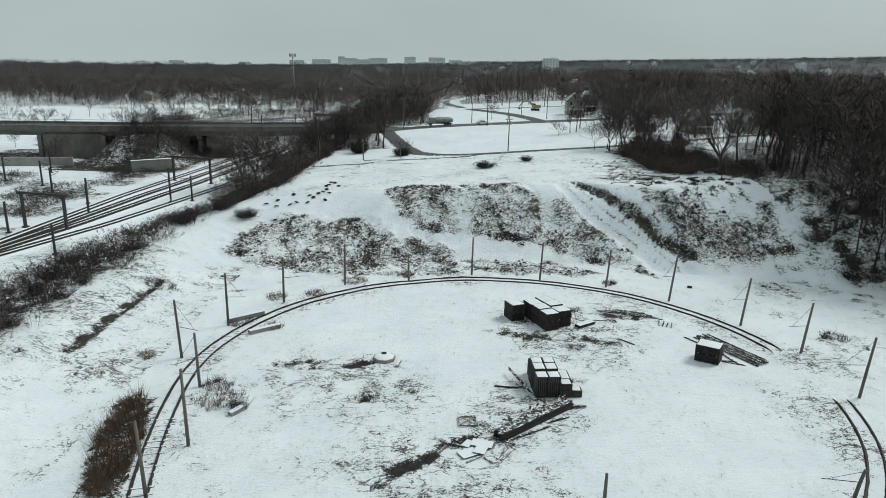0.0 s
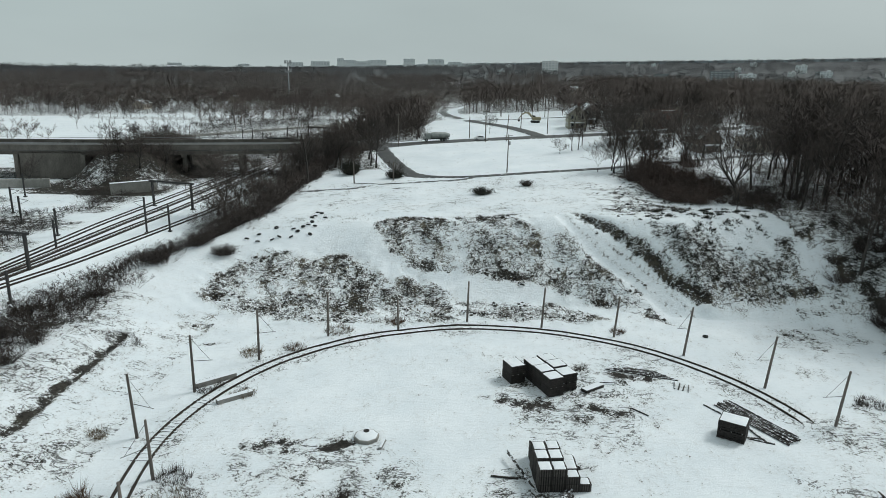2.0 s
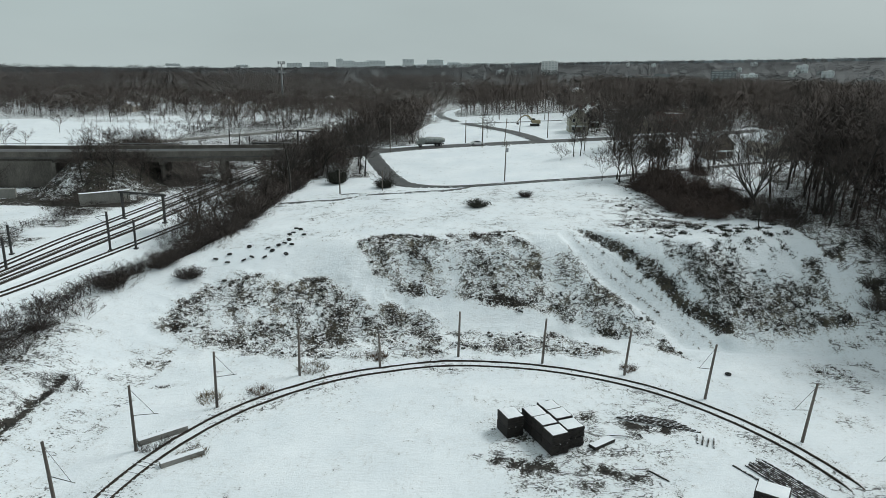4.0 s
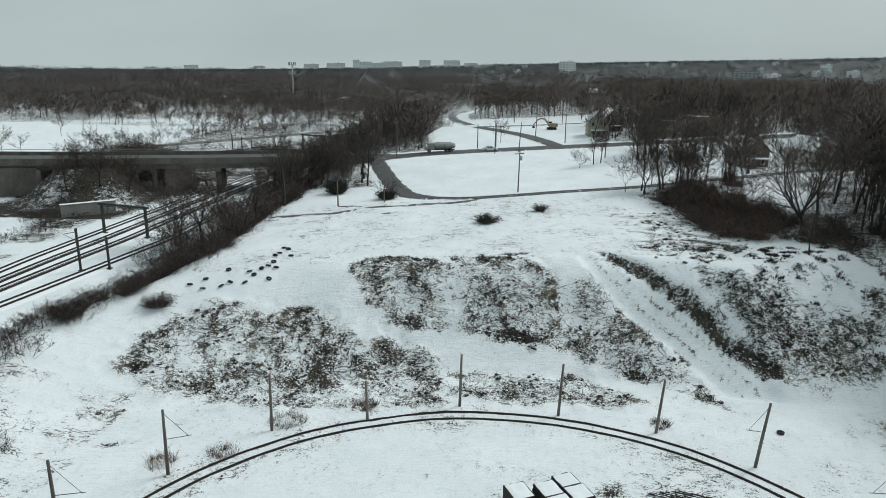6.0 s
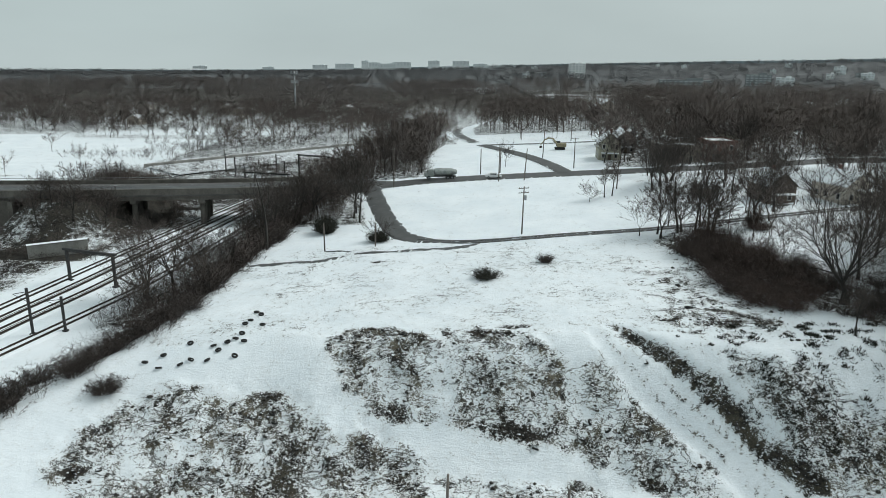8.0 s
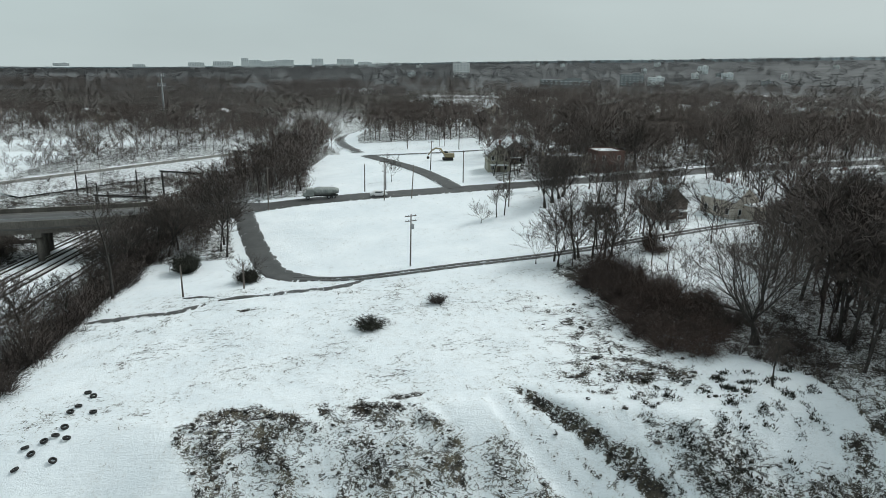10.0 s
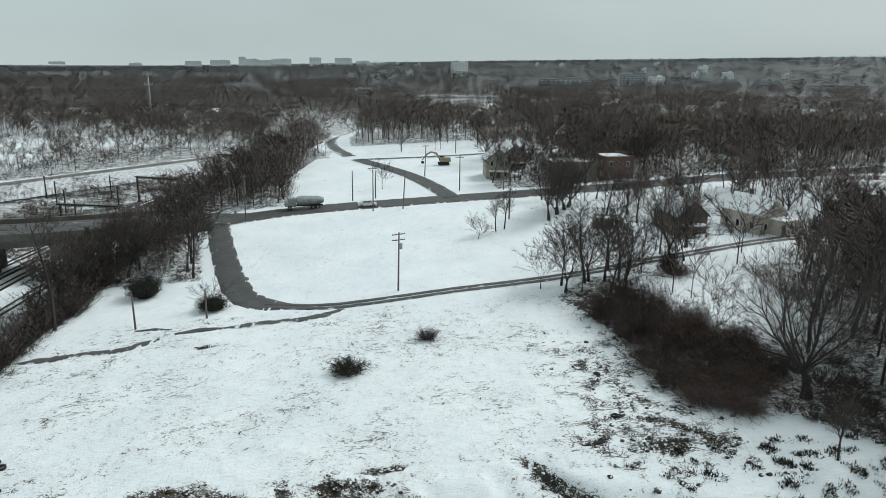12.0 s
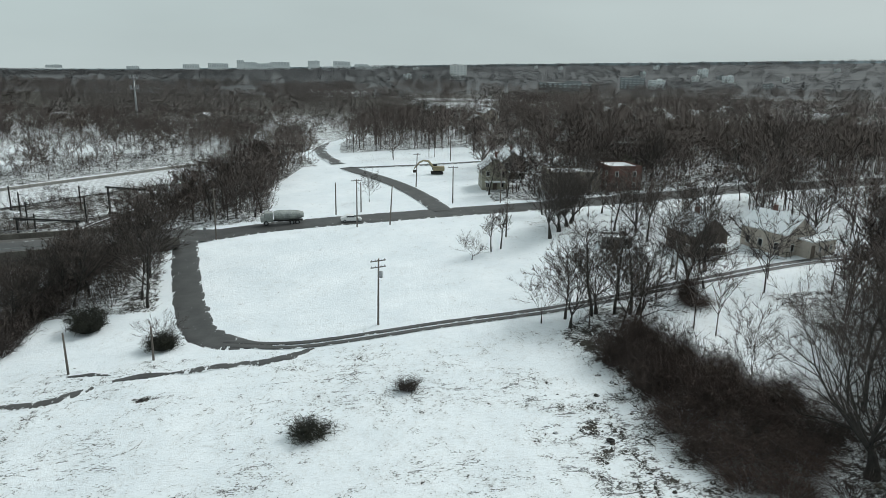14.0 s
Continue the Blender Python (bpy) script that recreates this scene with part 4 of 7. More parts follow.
def fuzz_proto(seed, flecks, size):
    """A far bare tree one unit tall: a thin stem under a loose crown of small flecks."""
    rnd = random.Random(seed)
    tris = [((-0.01, 0, 0), (0.01, 0, 0), (0, 0, 0.6)), ((0, -0.01, 0), (0, 0.01, 0), (0, 0, 0.6))]
    tall = rnd.uniform(0.8, 1.15)
    for k in range(flecks):
        a, q, z = rnd.uniform(0, 6.283), math.sqrt(rnd.random()), rnd.random()
        r = 0.36 * math.sin(math.pi * (0.10 + 0.80 * z)) * q / tall
        c = Vector((math.cos(a) * r, math.sin(a) * r, 0.22 + 0.74 * z * tall))
        d = Vector((rnd.uniform(-1, 1), rnd.uniform(-1, 1), rnd.uniform(-0.6, 1))).normalized()
        w = d.cross(Vector((rnd.uniform(-1, 1), rnd.uniform(-1, 1), rnd.uniform(-1, 1)))).normalized() * 0.030 * size
        d *= rnd.uniform(0.06, 0.12) * size
        tris.append((tuple(c - w), tuple(c + w), tuple(c + d)))
    return np.array(tris).reshape(-1, 3)


def far_woods(name, label, count, box, seed, lo, hi, blades=95, wide=1.0, polar=None, mat=None, chance=woods, thin=1.0, short=1.0, low=False, fuzz=0.0):
    rnd = random.Random(seed)
    protos = [fuzz_proto(seed * 10 + i, blades, fuzz) if fuzz else far_proto(seed * 10 + i, blades, thin, short, low) for i in range(6)]
    out, lit, made, tries = [], [], 0, 0
    while made < count and tries < count * 25:
        tries += 1
        if polar:
            d0, d1, a0, a1 = polar
            d = math.sqrt(rnd.uniform(d0 * d0, d1 * d1))
            a = rnd.uniform(radians(a0), radians(a1))
            x, y = d * math.sin(a), 60 + d * math.cos(a)
        else:
            x, y = rnd.uniform(box[0], box[1]), rnd.uniform(box[2], box[3])
        if rnd.random() > chance(x, y):
            continue
        if any(abs(x - a) < 7 and abs(y - b) < 7 for a, b in HOUSE_SPOTS):
            continue
        p = protos[made % 6]
        c, s = math.cos(tries), math.sin(tries)
        h = rnd.uniform(lo, hi)
        w = h * wide * rnd.uniform(0.8, 1.25)
        q = np.empty_like(p)
        q[:, 0] = x + (p[:, 0] * c - p[:, 1] * s) * w
        q[:, 1] = y + (p[:, 0] * s + p[:, 1] * c) * w
        q[:, 2] = ground_z(x, y) - 0.2 + p[:, 2] * h
        out.append(q)
        b = q - np.array((x, y, ground_z(x, y) + 0.42 * h))
        b[:, 2] *= 0.9
        lit.append(np.tile(np.array((0.0, -0.15, 0.8)), (len(q), 1)) if fuzz else b / (np.linalg.norm(b, axis=1, keepdims=True) + 0.01) * 0.38 + np.array((0, 0, 0.75)))
        made += 1
    v = np.concatenate(out).astype(np.float32)
    n = len(v)
    me = bpy.data.meshes.new(name)
    me.vertices.add(n)
    me.vertices.foreach_set("co", v.ravel())
    me.loops.add(n)
    me.loops.foreach_set("vertex_index", np.arange(n, dtype=np.int32))
    me.polygons.add(n // 3)
    me.polygons.foreach_set("loop_start", np.arange(0, n, 3, dtype=np.int32))
    me.update(calc_edges=True)
    me.normals_split_custom_set_from_vertices((lambda u: u / np.linalg.norm(u, axis=1, keepdims=True))(np.concatenate(lit)).tolist())
    me.materials.append(mat or M_WOODS)
    return tagged(new(name, me), label, "woods", kind="stuff")


def far_patchy(x, y):
    return woods(x, y) * sstep(-0.30, 0.05, noise.noise((x * 0.010, y * 0.006, 14)))


far_woods("distant_woods", "bare brown woods beyond the road", 900, (-60, 200, 250, 470), 1, 9, 14, 180, 1.15, thin=0.68, short=0.95)
far_woods("distant_woods", "bare brown woods beyond the railway", 1350, (-420, -40, 245, 620), 2, 8, 13, 180, 1.2, thin=0.78, short=0.95)
far_woods("distant_woods", "bare woods between far houses", 950, (40, 520, 250, 640), 3, 9, 15, 220, 1.15, thin=0.68, short=0.95, chance=far_patchy)
far_woods("undergrowth", "brush among the woods beyond the rail yard", 780, (-330, -40, 330, 600), 28, 1.8, 5.0, 70, 1.7, None, M_WOODS, thin=1.0, low=True)
far_woods("undergrowth", "bare undergrowth beneath the far woods", 1100, (-420, 380, 246, 640), 25, 1.6, 4.2, 60, 1.6, None, M_WOODS, thin=1.0, low=True)
# The two outer belts take the colours that carry the painted haze.
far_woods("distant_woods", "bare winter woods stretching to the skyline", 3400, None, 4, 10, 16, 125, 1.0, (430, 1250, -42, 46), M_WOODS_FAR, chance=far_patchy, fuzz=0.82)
far_woods("distant_woods", "bare woods near the skyline with haze painted into their colour", 6000, None, 5, 11, 18, 48, 1.9, (1150, 3800, -42, 46), M_WOODS_SKY, chance=lambda x, y: 0.35 + sstep(-0.3, 0.1, noise.noise((x * 0.004, y * 0.0025, 14))), fuzz=1.2)
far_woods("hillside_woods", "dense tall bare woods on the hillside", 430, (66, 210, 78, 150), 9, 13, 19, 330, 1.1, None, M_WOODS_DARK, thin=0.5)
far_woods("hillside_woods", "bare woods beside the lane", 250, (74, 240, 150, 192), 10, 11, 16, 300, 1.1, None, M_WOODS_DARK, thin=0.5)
far_woods("street_woods", "fine-twigged bare trees round the houses", 30, (54, 116, 186, 240), 21, 9, 14, 420, 1.1, None, M_WOODS, lambda x, y: 0.0 if path_gap(LANE, x, y) < 4 or path_gap(HIGH_ROAD, x, y) < 8 or (y < 204 and x > 80) or (x < 60 and y < 225) else 0.8, thin=0.36)
far_woods("street_woods", "fine-twigged bare trees by the lane", 7, (54, 84, 156, 184), 22, 10, 14, 420, 1.0, None, M_WOODS, lambda x, y: 0.5 if path_gap(LANE, x, y) > 4 else 0.0, thin=0.36)
far_woods("street_woods", "bare brown trees along the far street", 330, (46, 260, 250, 345), 15, 9, 15, 210, 1.15, thin=0.62, chance=lambda x, y: 1.0 if woods(x, y) > 0.3 else 0.0)
far_woods("street_woods", "bare trees between lane and road", 70, (98, 220, 190, 242), 16, 8, 14, 240, 1.15, thin=0.55, chance=lambda x, y: 1.0 if woods(x, y) > 0.3 else 0.0)
far_woods("trackside_brush", "low brown brush between the far tracks", 330, (-115, -40, 240, 335), 17, 1.0, 3.4, 70, 1.6, None, M_SHRUB, lambda x, y: 0.7 if noise.noise((x * 0.06, y * 0.06, 16)) > -0.05 and not (track_x(y, 0) - 2 < x < track_x(y, 1) + 2) and path_gap(HIGH_ROAD, x, y) > 11 else 0.0, low=True)
far_woods("undergrowth", "bare undergrowth on the wooded slope", 700, (44, 130, 86, 184), 6, 2.0, 5, 80, 1.3, thin=0.6, low=True)
far_woods("undergrowth", "bare undergrowth beside the railway", 330, (-60, -24, 146, 240), 7, 3, 8, 130, 1.2, thin=0.5, low=True)
far_woods("undergrowth", "thin bare brush round the big tree", 300, (44, 72, 126, 156), 14, 1.0, 2.8, 80, 1.3, thin=0.5, chance=lambda x, y: 0.7 if x > 58 - 0.45 * (y - 128) + 2 * noise.noise((x * 0.2, y * 0.2, 1)) else 0.0, low=True)
far_woods("undergrowth", "bare undergrowth beyond the bridge", 320, (-36, 4, 246, 340), 8, 3, 7, 80, 1.3, low=True)
far_woods("undergrowth", "bare brush on the bridge's embankment", 300, (-102, -74, 200, 252), 11, 2.5, 6, 100, 1.2, thin=0.6, low=True)
far_woods("undergrowth", "low brush on the bridge embankment", 260, (-100, -72, 186, 212), 18, 1.0, 3.0, 80, 1.4, thin=0.6, chance=lambda x, y: 0.8, low=True)
far_woods("undergrowth", "tangled brush beneath the bridge", 240, (-74, -32, 204, 246), 26, 1.5, 4.5, 110, 1.5, None, M_SHRUB, lambda x, y: 0.0 if track_x(y, 0) - 3 < x < track_x(y, 1) + 3 else 0.9, thin=0.8, low=True)
far_woods("undergrowth", "bare brush between bridge and rail yard", 330, (-150, -50, 238, 330), 27, 1.5, 5.5, 100, 1.5, None, M_WOODS, lambda x, y: 0.9 if x > -118 + 0.86 * (y - 322) + 42 and not (track_x(y, 0) - 3 < x < track_x(y, 1) + 3) and noise.noise((x * 0.05, y * 0.05, 3)) > -0.12 else 0.0, thin=0.7, low=True)
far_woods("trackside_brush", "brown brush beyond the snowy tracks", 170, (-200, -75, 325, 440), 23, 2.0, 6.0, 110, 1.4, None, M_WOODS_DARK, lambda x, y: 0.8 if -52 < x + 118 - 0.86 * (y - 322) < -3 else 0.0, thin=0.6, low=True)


def belt(x, y):
    e = line_at(BRINK, y)
    return 0.9 if e - 10 < x < e - 0.5 else (0.25 if e - 10 < x < e + 1.5 else 0.0)


far_woods("shrub_belt", "dense bare shrubs along the railway bank", 760, (-62, -32, 56, 200), 12, 1.6, 3.8, 130, 1.5, None, M_SHRUB, belt, low=True)
far_woods("trackside_brush", "dark brush patches left of the railway", 380, (-112, -80, 128, 186), 13, 1.0, 2.6, 90, 1.8, None, M_SHRUB, lambda x, y: 0.8 if noise.noise((x * 0.05 + y * 0.02, y * 0.09, 6)) > 0.02 else 0.0, low=True)
for ob_ in BIG + MID + TALL + SMALL + SHRUB + THICKET:
    retire(ob_)


# ---- streetcar loop ----
M_FLANGE = plain("dark_cinders", (0.020, 0.018, 0.016), (0.070, 0.060, 0.052), 0.95, 0, 2.0, 9, 0.6, 0.03)
CX, CY, RAD = 7.3, 70.3, 35.6


def loop_points(offset):
    pts = []
    for i in range(121):
        a = radians(-44 + (188 + 44) * i / 120)
        pts.append((CX + (RAD + offset) * math.cos(a), CY + (RAD + offset) * math.sin(a)))
    x, y = pts[-1]
    for i in range(1, 14):
        t = i * 2.0
        pts.append((x + 0.139 * t + 0.0035 * t * t, y - 0.99 * t))
    return pts


loop = thing("streetcar_track", (0, 0, 0), 0, "rusty curved streetcar track half buried in snow", "railway track")
for off in (-0.72, 0.72):
    g = Geo()
    pts = loop_points(off)
    prof = ((-0.055, 0.0), (-0.055, 0.05), (-0.03, 0.06), (-0.04, 0.20), (0.04, 0.20), (0.03, 0.06), (0.055, 0.05), (0.055, 0.0))
    n = len(prof)
    for i, (x, y) in enumerate(pts):
        a, b = pts[max(0, i - 1)], pts[min(len(pts) - 1, i + 1)]
        d = Vector((b[0] - a[0], b[1] - a[1])).normalized()
        z = at_ground(x, y) - 0.03
        ang = math.degrees(math.atan2(y - CY, x - CX))
        buried = 0.24 * sstep(12, 9, abs(ang - 4.5)) if ang < 40 else 0.0
        for s, h in prof:
            g.v.append((x - d.y * s * 1.5, y + d.x * s * 1.5, z + h - buried))
    for i in range(len(pts) - 1):
        for k in range(n):
            g.f.append((i * n + k, i * n + (k + 1) % n, (i + 1) * n + (k + 1) % n, (i + 1) * n + k))
    part("rail", g, M_RAIL, loop)
    fl = Geo()
    for i, (x, y) in enumerate(pts):
        a, b = pts[max(0, i - 1)], pts[min(len(pts) - 1, i + 1)]
        d = Vector((b[0] - a[0], b[1] - a[1])).normalized()
        ang = math.degrees(math.atan2(y - CY, x - CX))
        dip = 0.10 * sstep(14, 9, abs(ang - 4.5)) if ang < 40 else 0.0
        wl, wr = 0.20 + 0.10 * noise.noise((i * 0.9, off, 0)), 0.20 + 0.10 * noise.noise((i * 0.9, off, 5))
        for q, h in ((-wl, -0.02), (0.0, 0.06), (wr, -0.02)):
            fl.v.append((x - d.y * q, y + d.x * q, at_ground(x, y) + h - dip))
    fl.f = [(i * 3 + k, i * 3 + k + 1, i * 3 + k + 4, i * 3 + k + 3) for i in range(len(pts) - 1) for k in range(2)]
    part("flangeway", fl, M_FLANGE, loop, "dark cinders along the rail")
tie_mesh = Geo().box(0, 0, 0, 0.22, 2.3, 0.16, bev=0.015).mesh("sleeper", M_TIE_SNOW)
mid = loop_points(0.0)
acc = 0.0
for i in range(1, len(mid)):
    (ax, ay), (bx, by) = mid[i - 1], mid[i]
    seg = math.hypot(bx - ax, by - ay)
    acc += seg
    if acc >= 0.75:
        acc = 0
        ang = math.degrees(math.atan2(ay - CY, ax - CX))
        if ax > 0 or (-179 < ang < 158 and ay > 60):
            continue
        for t in (0.0, 0.5):
            o = new("sleeper", tie_mesh)
            x, y = ax + (bx - ax) * t, ay + (by - ay) * t
            o.parent = loop
            o.matrix_world = pose(x, y, at_ground(x, y) - rng.uniform(0.01, 0.07), 0, 0, math.degrees(math.atan2(by - ay, bx - ax)))


def trolley_pole(x, y, h, lean_x=0.0, lean_y=0.0, arm=None):
    ob = thing("trolley_pole", (x, y, at_ground(x, y)), 0, "weathered wooden trolley pole standing in snow", "pole", "trolley poles round the loop")
    part("post", Geo().tube([(0, 0, -0.4), (lean_x * 0.5, lean_y * 0.5, h * 0.5), (lean_x, lean_y, h)], [0.17, 0.15, 0.12], 9), M_POLE, ob, smooth=True)
    if arm:
        dx, dy = arm
        part("bracket_arm", Geo().tube([(lean_x * 0.8, lean_y * 0.8, h * 0.55), (lean_x * 0.8 + dx, lean_y * 0.8 + dy, h * 0.52)], [0.035, 0.03], 5), M_STEEL, ob, "thin rusty bracket arm")
        part("stay_wire", Geo().tube([(lean_x, lean_y, h * 0.95), (lean_x * 0.8 + dx * 0.85, lean_y * 0.8 + dy * 0.85, h * 0.53)], [0.022, 0.022], 4), M_STEEL, ob)
    return ob


for x, y, h, lx, ly, arm in (
        (-23.7, 47.7, 6.6, -0.25, 0, None), (-22.9, 54.9, 7.6, -0.1, 0, None), (-25.9, 66.4, 6.2, -0.15, 0, (-1.9, -1.6)), (-30.5, 73.5, 7.2, -0.35, 0, (2.6, -0.6)), (-28.3, 83.9, 7.2, 0.0, 0, (2.2, 0.9)),
        (-23.1, 93.0, 6.8, 0.1, 0, (2.0, 1.3)), (-15.5, 101.5, 6.6, 0.1, 0, None), (-5.7, 104.7, 4.6, -0.1, 0, None), (4.5, 107.8, 6.4, 0.1, 0, None), (15.6, 106.5, 6.3, 0.25, 0, None),
        (25.7, 103.4, 6.2, 0.4, 0, None), (33.8, 97.3, 7.0, 0.6, 0, (-1.5, 0.8)), (40.7, 87.9, 6.8, 0.6, 0, (-1.9, 0.4)), (44.4, 78.7, 6.6, 0.55, 0, (-2.3, 0.1)), (45.0, 67.2, 7.0, 0.6, 0, (-3.2, 0.4)),
        (34.3, 49.4, 2.6, 0.5, 0, (-3.0, 0.6)), (13.0, 46.8, 3.4, 0.0, 0, None)):
    trolley_pole(x, y, h, lx, ly, arm)


# ---- timber stacks in the loop ----
def snow_cap(w, d, z, seed, thick=0.09, inset=0.10):
    g = Geo()
    nx, ny = 8, 8
    for j in range(ny + 1):
        for i in range(nx + 1):
            u, v = i / nx, j / ny
            e = min(u, 1 - u, v, 1 - v)
            x, y = (u - 0.5) * (w - 2 * inset), (v - 0.5) * (d - 2 * inset)
            k = noise.noise((x * 1.7 + seed, y * 1.7, seed)) 
            g.v.append((x + 0.05 * k, y + 0.04 * k, z + (thick * (0.6 + 0.5 * k) if e > 0 else -0.012)))
    for j in range(ny):
        for i in range(nx):
            a = j * (nx + 1) + i
            g.f.append((a, a + 1, a + nx + 2, a + nx + 1))
    return g


def bundle(parent, x, y, z, w, d, h, rows, cols, seed, name="tie_block"):
    """A strapped bundle of ties laid along y, its ends showing."""
    rnd = random.Random(seed)
    g = Geo()
    for r in range(rows):
        for c in range(cols):
            sw, sh = w / cols, h / rows
            g.box(x - w / 2 + (c + 0.5) * sw, y + rnd.uniform(-0.06, 0.06), z + (r + 0.5) * sh, sw * 0.94, d * rnd.uniform(0.97, 1.0), sh * 0.93, 0, 0, 0.012)
    return tagged(part(name, g, M_TIE, parent), kind="stuff")


def tie_stack(x, y, rz, cols, label, h=2.0, cap=True, seed=0):
    """A block of piled ties; cols: centres (u, v), widths and depths of its columns."""
    ob = thing("tie_stack", (x, y, at_ground(x, y) - 0.05), rz, label, "timber stack", "stacks of railway ties")
    for i, (u, v, w, d, hh) in enumerate(cols):
        for k in range(2):
            bundle(ob, u, v, 0.08 + k * hh / 2, w, d, hh / 2 - 0.07, 4, 7, seed + i * 2 + k)
        g = Geo()
        for bx in (-0.38, 0.0, 0.38):
            g.box(u + bx * w, v, hh / 2 + 0.045, 0.09, d * 1.02, 0.07)
        part("spacer_board", g, M_GREYWOOD, ob)
        c = snow_cap(w, d, 0, seed + i)
        c.v = [(a + u, b + v, q + hh + 0.03) for a, b, q in c.v]
        part("snow_cover", c, M_SNOW, ob, "fresh white snow", smooth=True)
    return ob


tie_stack(9.8, 88.9, 23, [(0, 0, 2.0, 2.4, 2.35)], "dark stack of railway ties capped with snow", seed=3)
tie_stack(14.2, 87.9, 23, [(-1.05, -2.2, 2.0, 2.0, 2.35), (-1.05, -0.1, 2.0, 2.05, 2.4), (-1.05, 2.1, 2.0, 2.2, 2.3), (1.1, -1.6, 2.1, 2.1, 2.3), (1.1, 0.6, 2.1, 2.1, 2.4), (1.1, 2.7, 2.0, 1.9, 2.3)],
          "large dark block of stacked railway ties with snow on top", seed=20)
tie_stack(32.0, 76.2, -32, [(0, 0.1, 2.8, 2.3, 2.1)], "dark stack of railway ties beside loose rails", seed=40)

pile = thing("crate_pile", (11.4, 67.4, at_ground(11.4, 67.4) - 0.05), 4, "dark pile of slatted timber crates topped with snow", "crate pile")


M_SLAT = plain("grey_brown_slats", (0.030, 0.027, 0.025), (0.115, 0.105, 0.096), 0.9, 0, 1.4, 12, 0.5, 0.02, vary=0.3)


def crate(parent, x, y, z, w, d, h, seed, cap=True):
    ob = part("crate", Geo().box(x, y, z + h / 2, w * 0.95, d * 0.96, h * 0.95), M_TIE, parent)
    g = Geo()
    for i in range(int(w / 0.22)):
        g.box(x - w / 2 + 0.11 + i * 0.22, y - d / 2, z + h / 2, 0.10, 0.06, h * 0.96)
    for i in range(int(d / 0.22)):
        for s in (-1, 1):
            g.box(x + s * w / 2, y - d / 2 + 0.11 + i * 0.22, z + h / 2, 0.05, 0.10, h * 0.96)
    tagged(part("slat_cladding", g, M_SLAT, ob), kind="stuff")
    if cap:
        c = snow_cap(w, d, 0, seed)
        c.v = [(a + x, b + y, q + z + h) for a, b, q in c.v]
        part("snow_cover", c, M_SNOW, ob, "fresh white snow", smooth=True)
    return ob


k_ = 0
for x, y, z, w, d, h, cap in ((-0.95, -1.0, 0, 1.3, 1.5, 0.85, 0), (0.35, -1.0, 0, 1.3, 1.5, 0.85, 0), (-0.95, -1.0, 0.88, 1.3, 1.5, 0.8, 0), (0.35, -1.0, 0.88, 1.3, 1.5, 0.8, 0), (-0.95, -1.0, 1.70, 1.3, 1.5, 0.75, 1), (0.35, -1.0, 1.70, 1.3, 1.5, 0.75, 1),
                              (-0.95, 0.6, 0, 1.3, 1.6, 1.3, 0), (0.35, 0.6, 0, 1.3, 1.6, 1.3, 0), (-0.95, 0.6, 1.32, 1.3, 1.6, 1.35, 1), (0.35, 0.6, 1.32, 1.3, 1.6, 1.35, 1), (-0.9, 2.2, 0, 1.3, 1.5, 1.4, 0), (0.4, 2.2, 0, 1.3, 1.5, 1.4, 0), (-0.9, 2.2, 1.42, 1.3, 1.5, 1.2, 1), (0.4, 2.2, 1.42, 1.3, 1.5, 1.25, 1), (-0.5, 3.7, 0, 1.8, 1.4, 1.9, 1),
                              (1.65, -1.1, 0, 1.2, 1.3, 0.85, 0), (1.65, -1.1, 0.88, 1.2, 1.3, 0.75, 1), (2.8, -1.15, 0, 1.1, 1.2, 0.85, 1), (1.75, 0.6, 0, 1.4, 1.6, 1.5, 1), (2.0, 2.1, 0, 1.3, 1.3, 1.2, 1)):
    crate(pile, x, y, z, w, d, h, 50 + k_, cap)
    k_ += 1
for i in range(9):
    part("leaning_board", Geo().box(-2.3 - 0.12 * i, -0.6 + 0.42 * i, 0.55 + 0.03 * i, 0.16, 3.2, 0.10, 0.25 + 0.06 * math.sin(i * 3), 0.5), M_BOARD, pile)


def loose_boards(name, x, y, rz, boards, label, mat, category="board pile", at_z=0.0, low=None, low_z=0.0):
    ob = thing(name, (x, y, at_ground(x, y)), rz, label, category)
    for u, v, z, ln, w, h, a in boards:
        part("board", Geo().box(u, v, z + h / 2 + at_z, ln, w, h, radians(a), 0, 0.01), low if low and z < low_z and a * a < 1 else mat, ob)
    return ob


plank = [(0.15 * math.sin(i * 3 + r * 2), -0.62 + 0.165 * i + 0.05 * r, 0.17 * r, 10.2 + 0.4 * math.sin(i * 5 + r), 0.158, 0.165, 0.5 * math.sin(i * 7 + r)) for r in range(4) for i in range(8 - (r == 3))]
plank += [(-0.5, 1.0, 0.02, 8.0, 0.18, 0.12, 7), (1.5, 1.5, 0.02, 3.0, 0.2, 0.12, 22), (0.4, 1.3, 0.02, 3.4, 0.2, 0.12, 31), (2.0, -1.4, 0.02, 2.6, 0.2, 0.12, -12), (-2.0, -1.3, 0.02, 4.8, 0.16, 0.12, -9), (4.4, 1.0, 0.1, 3.6, 0.25, 0.12, 25), (5.2, -0.6, 0.05, 2.8, 0.22, 0.14, -40), (5.4, 1.1, 0.2, 3.0, 0.2, 0.12, 12), (-3.8, 1.2, 0.02, 2.4, 0.14, 0.1, 3), (-5.0, -0.9, 0.02, 1.9, 0.14, 0.1, -70)]
loose_boards("timber_pile", 9.2, 60.6, 41.5, plank, "long dark pile of planks dusted with snow", M_BOARD, low=M_TIE, low_z=0.45)
